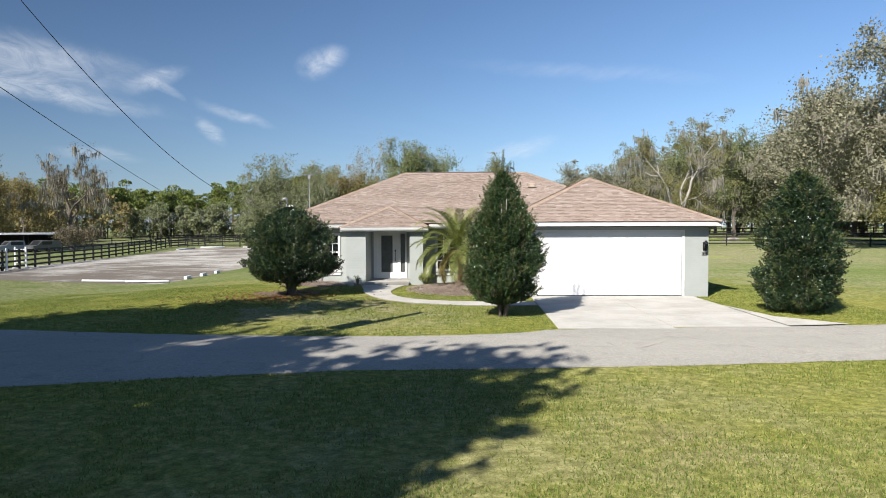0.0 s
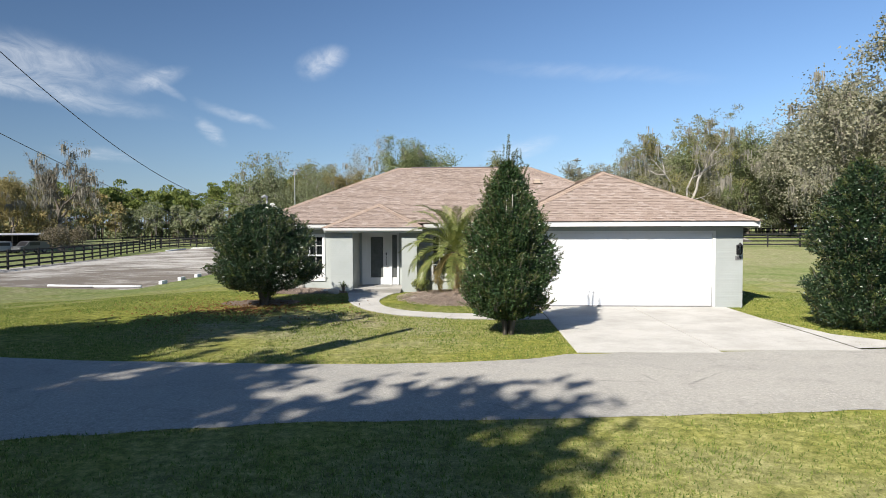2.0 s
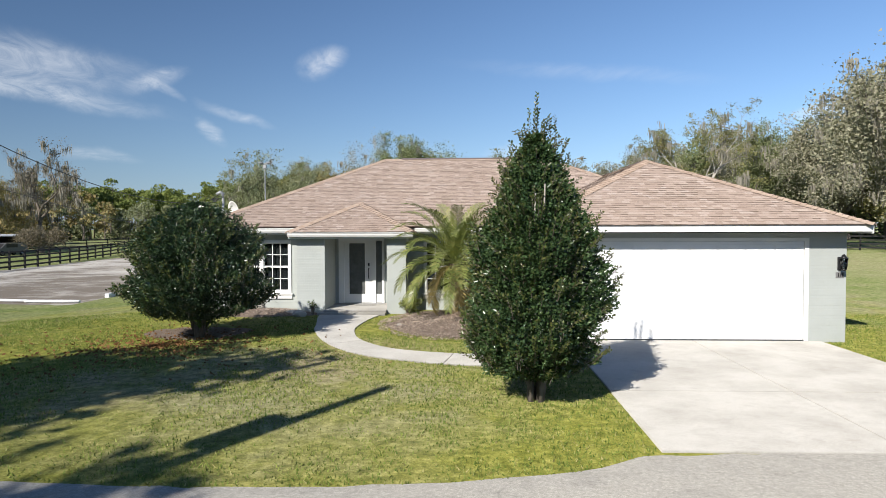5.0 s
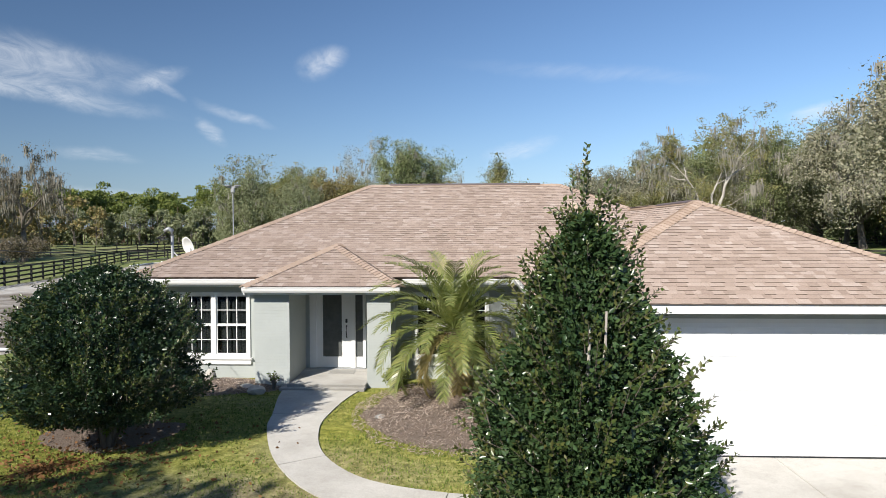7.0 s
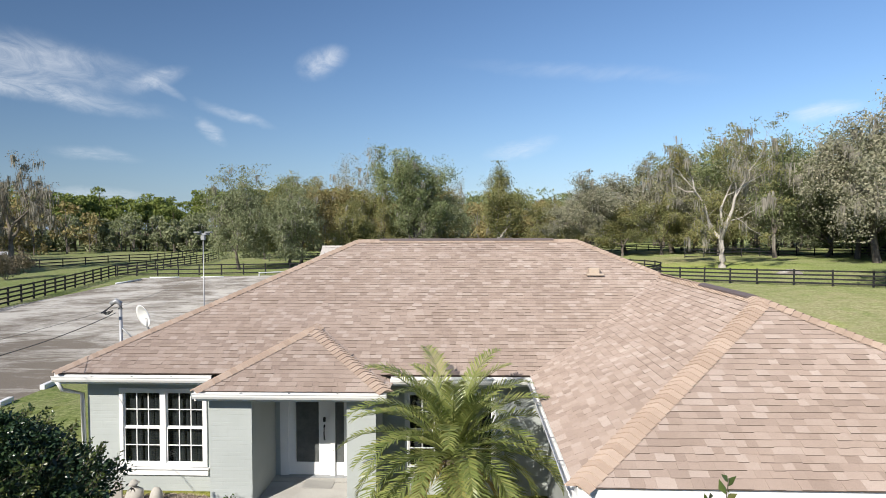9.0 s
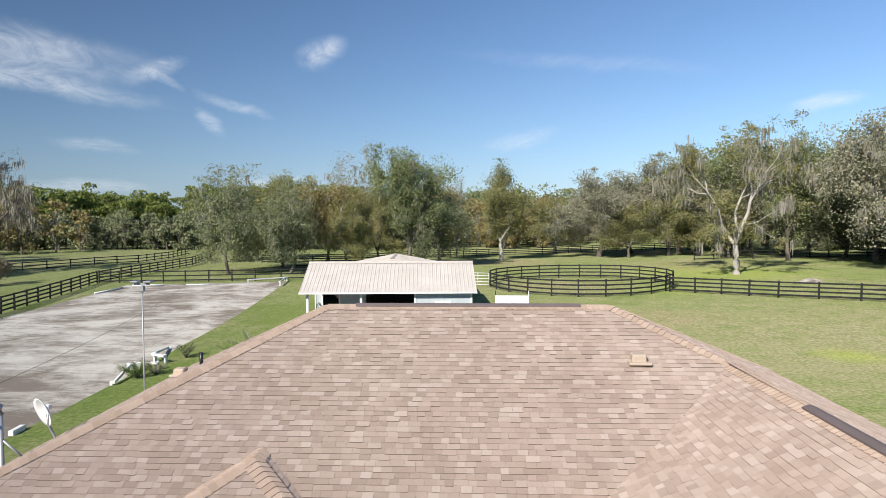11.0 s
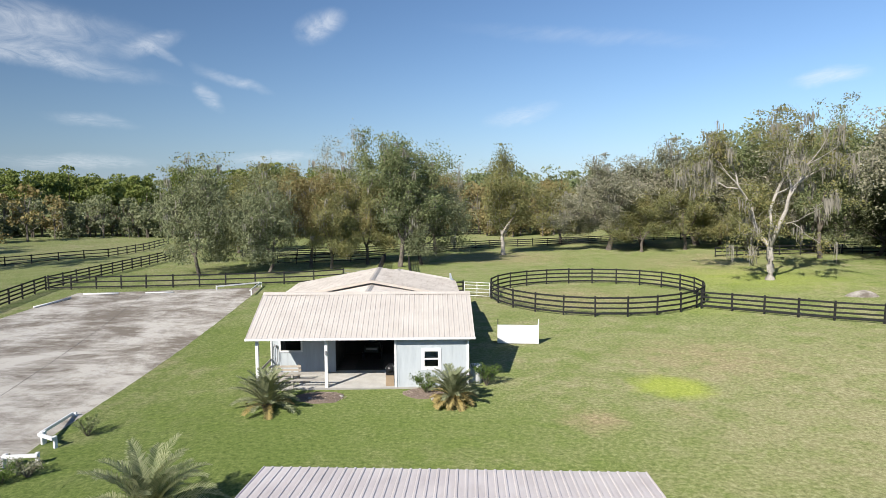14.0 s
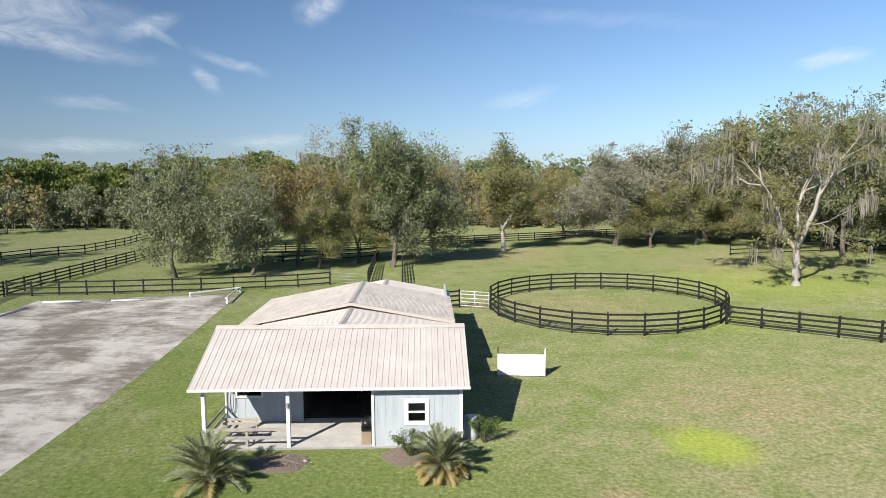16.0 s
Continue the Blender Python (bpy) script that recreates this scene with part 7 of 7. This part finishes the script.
def build_small_plants():
    palm("date_palm", 3.3, 35.1, 1.5, 60, 2.0, 41, "bushy date palm with arching yellow-green fronds", leaf=0.36, dry=6, low=-0.6, bow=1.0)
    palm("young_palm", -4.75, 63.2, 0.25, 46, 1.55, 42, "low feathery palm before the barn porch", 0.36, dry=6, low=0.15, bow=0.55, green=SAGEPALM)
    palm("young_palm", 2.95, 64.1, 0.3, 54, 1.3, 43, "low palm with golden dry lower fronds before the barn wall", 0.34, dry=24, low=-0.25, bow=0.6, green=SAGEPALM)
    palm("young_palm", -4.9, 53.6, 0.35, 44, 2.0, 44, "low feathery palm behind the house", 0.42, dry=2, low=0.0, green=SAGEPALM)
    shrub("garden_shrub", 1.75, 65.5, 0.85, 0.75, 1500, SHRUB, 51, "small leafy green shrub below the barn window")
    shrub("garden_shrub", 3.3, 64.9, 1.25, 0.6, 900, GREYLEAF, 52, "loose grey-green shrub before the barn wall", 0.09)
    shrub("garden_shrub", 4.45, 66.9, 0.95, 0.7, 1600, SHRUB, 53, "leafy green shrub at the barn corner")
    shrub("garden_shrub", -11.6, 57.0, 0.6, 0.85, 1500, SHRUB, 54, "low green shrub under the arena rail")
    shrub("garden_shrub", -11.0, 57.5, 0.55, 0.6, 700, GREYLEAF, 55, "low grey shrub under the arena rail")
    shrub("garden_shrub", -11.2, 61.2, 0.7, 0.6, 900, OAKLEAF, 56, "dark shrub at the arena edge")
    shrub("garden_shrub", -2.35, 32.35, 0.55, 0.45, 500, SHRUB, 57, "small green sapling under the clipped bush")
    shrub("garden_shrub", 1.95, 36.1, 0.5, 0.45, 700, PALMLEAF, 58, "tuft of yellow-green foliage by the porch pillar")
    shrub("garden_shrub", -0.75, 36.05, 0.4, 0.12, 60, SHRUB, 59, "thin green stalks before the porch pillar")
    shrub("roadside_bush", -49.5, 96.2, 2.9, 3.4, 5200, DRYTWIG, 60, "wide brown-grey bush beyond the arena fence", 0.22)


def build_lawn():
    """Blades of grass on the front lawn."""
    rng = np.random.default_rng(77)
    n = 470000
    x, y = rng.uniform(-13, 15, n), 15.5 + 21.0 * rng.uniform(0, 1, n) ** 1.5
    keep = np.ones(n, bool)
    near = np.interp(x, [p[0] for p in NEAR_EDGE], [p[1] for p in NEAR_EDGE])
    far = np.interp(x, [p[0] for p in FAR_EDGE], [p[1] for p in FAR_EDGE])
    keep &= ~((y > near + 0.02) & (y < far - 0.02))
    keep &= ~((x > 5.73) & (x < 11.1) & (y > 24)) & ~((y > 31.95) & (x > 4.9) & (x < 11.6)) & ~((y > 36.2) & (x > -4.2) & (x < 5.2))
    ow = np.array(smooth_run([(-0.55, 36.2), (-0.45, 35.4), (-0.2, 34.2), (0.0, 33.2), (0.65, 31.6), (1.6, 30.35), (3.0, 29.6), (4.3, 29.38), (5.74, 29.45)], 60))
    iw = np.array(smooth_run([(1.25, 36.2), (1.05, 35.4), (0.92, 34.3), (0.93, 33.3), (1.3, 32.0), (2.1, 31.0), (3.2, 30.55), (4.3, 30.42), (5.74, 30.45)], 60))
    mid, half = (ow + iw) / 2, np.linalg.norm(ow - iw, axis=1) / 2
    for m, h in zip(mid, half):
        keep &= np.hypot(x - m[0], y - m[1]) > h * 0.97
    for cx, cy, rx, ry in ((3.35, 34.5, 1.65, 2.1), (-2.3, 36.3, 1.6, 0.7), (-2.7, 32.9, 1.2, 0.85)):
        keep &= ((x - cx) / rx) ** 2 + ((y - cy) / ry) ** 2 > 1
    thin = np.array([noise.noise((a * 0.45, b * 0.45, 4.0)) + 0.6 * noise.noise((a * 1.7, b * 1.7, 1.0)) for a, b in zip(x, y)])
    keep &= thin + rng.normal(0, 0.25, n) > -0.18
    x, y, thin = x[keep], y[keep], thin[keep]
    n = len(x)
    a = rng.uniform(0, 2 * math.pi, n)
    hgt = rng.uniform(0.012, 0.045, n) * (1 + 0.3 * np.clip(thin, -1, 1))
    w = rng.uniform(0.003, 0.007, n) * (1 + 0.06 * (y - 15))
    s = np.stack([np.cos(a), np.sin(a), np.zeros(n)], 1)
    z = np.array([land(p, q) for p, q in zip(x, y)])
    c = np.stack([x, y, z], 1)
    tip = c + np.stack([rng.normal(0, 0.016, n), rng.normal(0, 0.016, n), hgt], 1)
    v = np.stack([c - s * w[:, None], c + s * w[:, None], tip], 1).reshape(-1, 3)
    tagged(new("grass_blades", npmesh("grass_blades", v, np.arange(3 * n).reshape(-1, 3), BLADES)), "short mown grass blades on the front lawn", "grass", kind="stuff")
    n = 1700
    r, a = np.abs(rng.normal(0, 1.0, n)) * 1.6, rng.uniform(0, 2 * math.pi, n)
    c = np.stack([-2.75 + r * np.cos(a), 31.2 + 1.1 * r * np.sin(a), np.full(n, 0.035)], 1)
    vv, q = rhombs(c, 0.075, 0.045, rng, np.stack([np.cos(a), np.sin(a), np.zeros(n)], 1))
    vv[:, 2] = np.clip(vv[:, 2], 0.02, 0.09)
    tagged(new("fallen_leaves", npmesh("fallen_leaves", vv, q, DEADLEAF)), "scattered rusty fallen leaves under the clipped bush", "leaves", kind="stuff")


build_trees(), build_woods(), build_bushes(), build_small_plants(), build_lawn()


# ---- far sheds and vehicles ----
def build_sheds():
    shed = thing("equipment_shed", "low open-sided shed with a pale metal roof", "shed", pose(-77, 119.5, land(-77, 119.5), 0, 0, 30))
    ribbed(shed, Matrix.Identity(4), [(-9, -4, 2.1), (9, -4, 2.1), (9, 4, 2.4), (-9, 4, 2.4)], 0.5, GUTTER, 0.03)
    for x in (-8.5, -3, 3, 8.5):
        for y in (-3.8, 3.8):
            part("post", boxmesh(x - 0.08, x + 0.08, y - 0.08, y + 0.08, -0.2, 2.1 if y < 0 else 2.36), OAKBARK, shed)
    part("back_wall", boxmesh(-8.9, 8.9, 3.9, 3.95, 0, 2.3), DARK, shed)

    def vehicle(name, x, y, turn, color, label, van):
        paint = plain(name + "_paint", color, 0.3, 0.5, vary=0.03, bump=0)
        t = thing(name, label, "vehicle", pose(x, y, land(x, y), 0, 0, turn))
        prof = [(-2.4, 0.4), (-2.4, 1.0), (-1.6, 1.1), (-0.9, 1.75), (0.9, 1.78), (1.1, 1.1) if not van else (2.2, 1.75), (2.4, 1.05), (2.4, 0.4)]
        bm = bmesh.new()
        a, b = [bm.verts.new((u, -0.9, z)) for u, z in prof], [bm.verts.new((u, 0.9, z)) for u, z in prof]
        bm.faces.new(list(reversed(a))), bm.faces.new(b)
        for i in range(len(prof)):
            j = (i + 1) % len(prof)
            bm.faces.new((a[i], a[j], b[j], b[i]))
        bmesh.ops.recalc_face_normals(bm, faces=bm.faces)
        part("body", bm, paint, t)
        part("windscreen", mesh_of("windscreen", [(-1.57, -0.75, 1.14), (-1.57, 0.75, 1.14), (-0.95, 0.72, 1.71), (-0.95, -0.72, 1.71), (-1.60, -0.75, 1.12), (-1.60, 0.75, 1.12), (-0.98, 0.72, 1.70), (-0.98, -0.72, 1.70)], [(4, 5, 6, 7), (0, 3, 2, 1)], BLACKMETAL), None, t)
        for s in (-0.905, 0.885):
            part("side_window", boxmesh(-0.9, 0.8, s, s + 0.02, 1.15, 1.62), BLACKMETAL, t)
        for u in (-1.5, 1.5):
            for s in (-0.93, 0.73):
                wheel = part("wheel", tubemesh("wheel", BLACKMETAL, ([(u, s, 0.36), (u, s + 0.2, 0.36)], 0.36), sides=16), None, t)
                part("rim", tubemesh("rim", STEEL, ([(u, s - 0.01, 0.36), (u, s + 0.21, 0.36)], 0.2), sides=12), None, wheel)
        for s in (-0.75, 0.55):
            part("headlight", boxmesh(-2.42, -2.39, s, s + 0.22, 0.75, 0.92, 0.01), GLASS, t)

    vehicle("pickup_truck", -64.5, 104.5, 60, (0.30, 0.31, 0.32), "silver pickup truck parked before the far shed", False)
    vehicle("van", -61.5, 106.5, 75, (0.12, 0.125, 0.13), "dark grey van parked before the far shed", True)


build_sheds()


# ---- loose bark chips ----
def chips(cx, cy, rx, ry, n, seed, label, top):
    rng = np.random.default_rng(seed)
    r, a = np.sqrt(rng.uniform(0, 1, n)), rng.uniform(0, 2 * math.pi, n)
    x, y = cx + rx * r * np.cos(a), cy + ry * r * np.sin(a)
    z = np.array([land(p, q) for p, q in zip(x, y)]) + 0.03 + top * (1 - r * r)
    v, q = rhombs(np.stack([x, y, z], 1), 0.085, 0.011, rng, np.stack([np.cos(a * 7), np.sin(a * 7), 0.15 * np.ones(n)], 1))
    tagged(new("bark_chips", npmesh("bark_chips", v, q, CHIPS)), label, "mulch", kind="stuff")


CHIPS = mat_leaf("bark_chip", (0.16, 0.115, 0.09), (0.30, 0.23, 0.18), (0.46, 0.38, 0.32), (0.58, 0.50, 0.43), gloss=0.9, spec=0.1, through=0.0)
chips(3.35, 34.45, 2.0, 2.55, 8500, 1, "loose dry bark chips round the palm", 0.14)
chips(-2.3, 36.3, 1.65, 0.72, 2000, 2, "loose dark bark chips below the window", 0.12)
chips(-2.9, 64.9, 1.15, 0.75, 900, 3, "loose bark chips at the barn porch", 0.08)
chips(1.6, 65.6, 0.95, 0.7, 700, 4, "loose bark chips below the barn window", 0.08)

# ---- roof tabs, one by one ----
for name, me, parent, m in LATE[:300]:
    part(name, me, None, parent, "", m)
rest_v, rest_f = [], []
for name, me, parent, m in LATE[300:]:
    k = len(rest_v)
    rest_v += [m @ v.co for v in me.vertices]
    rest_f += [tuple(k + i for i in p.vertices) for p in me.polygons]
if rest_v:
    tagged(part("shingle_field", edged(mesh_of("shingle_field", rest_v, rest_f, SHINGLE)), None, LATE[0][2]), kind="stuff")
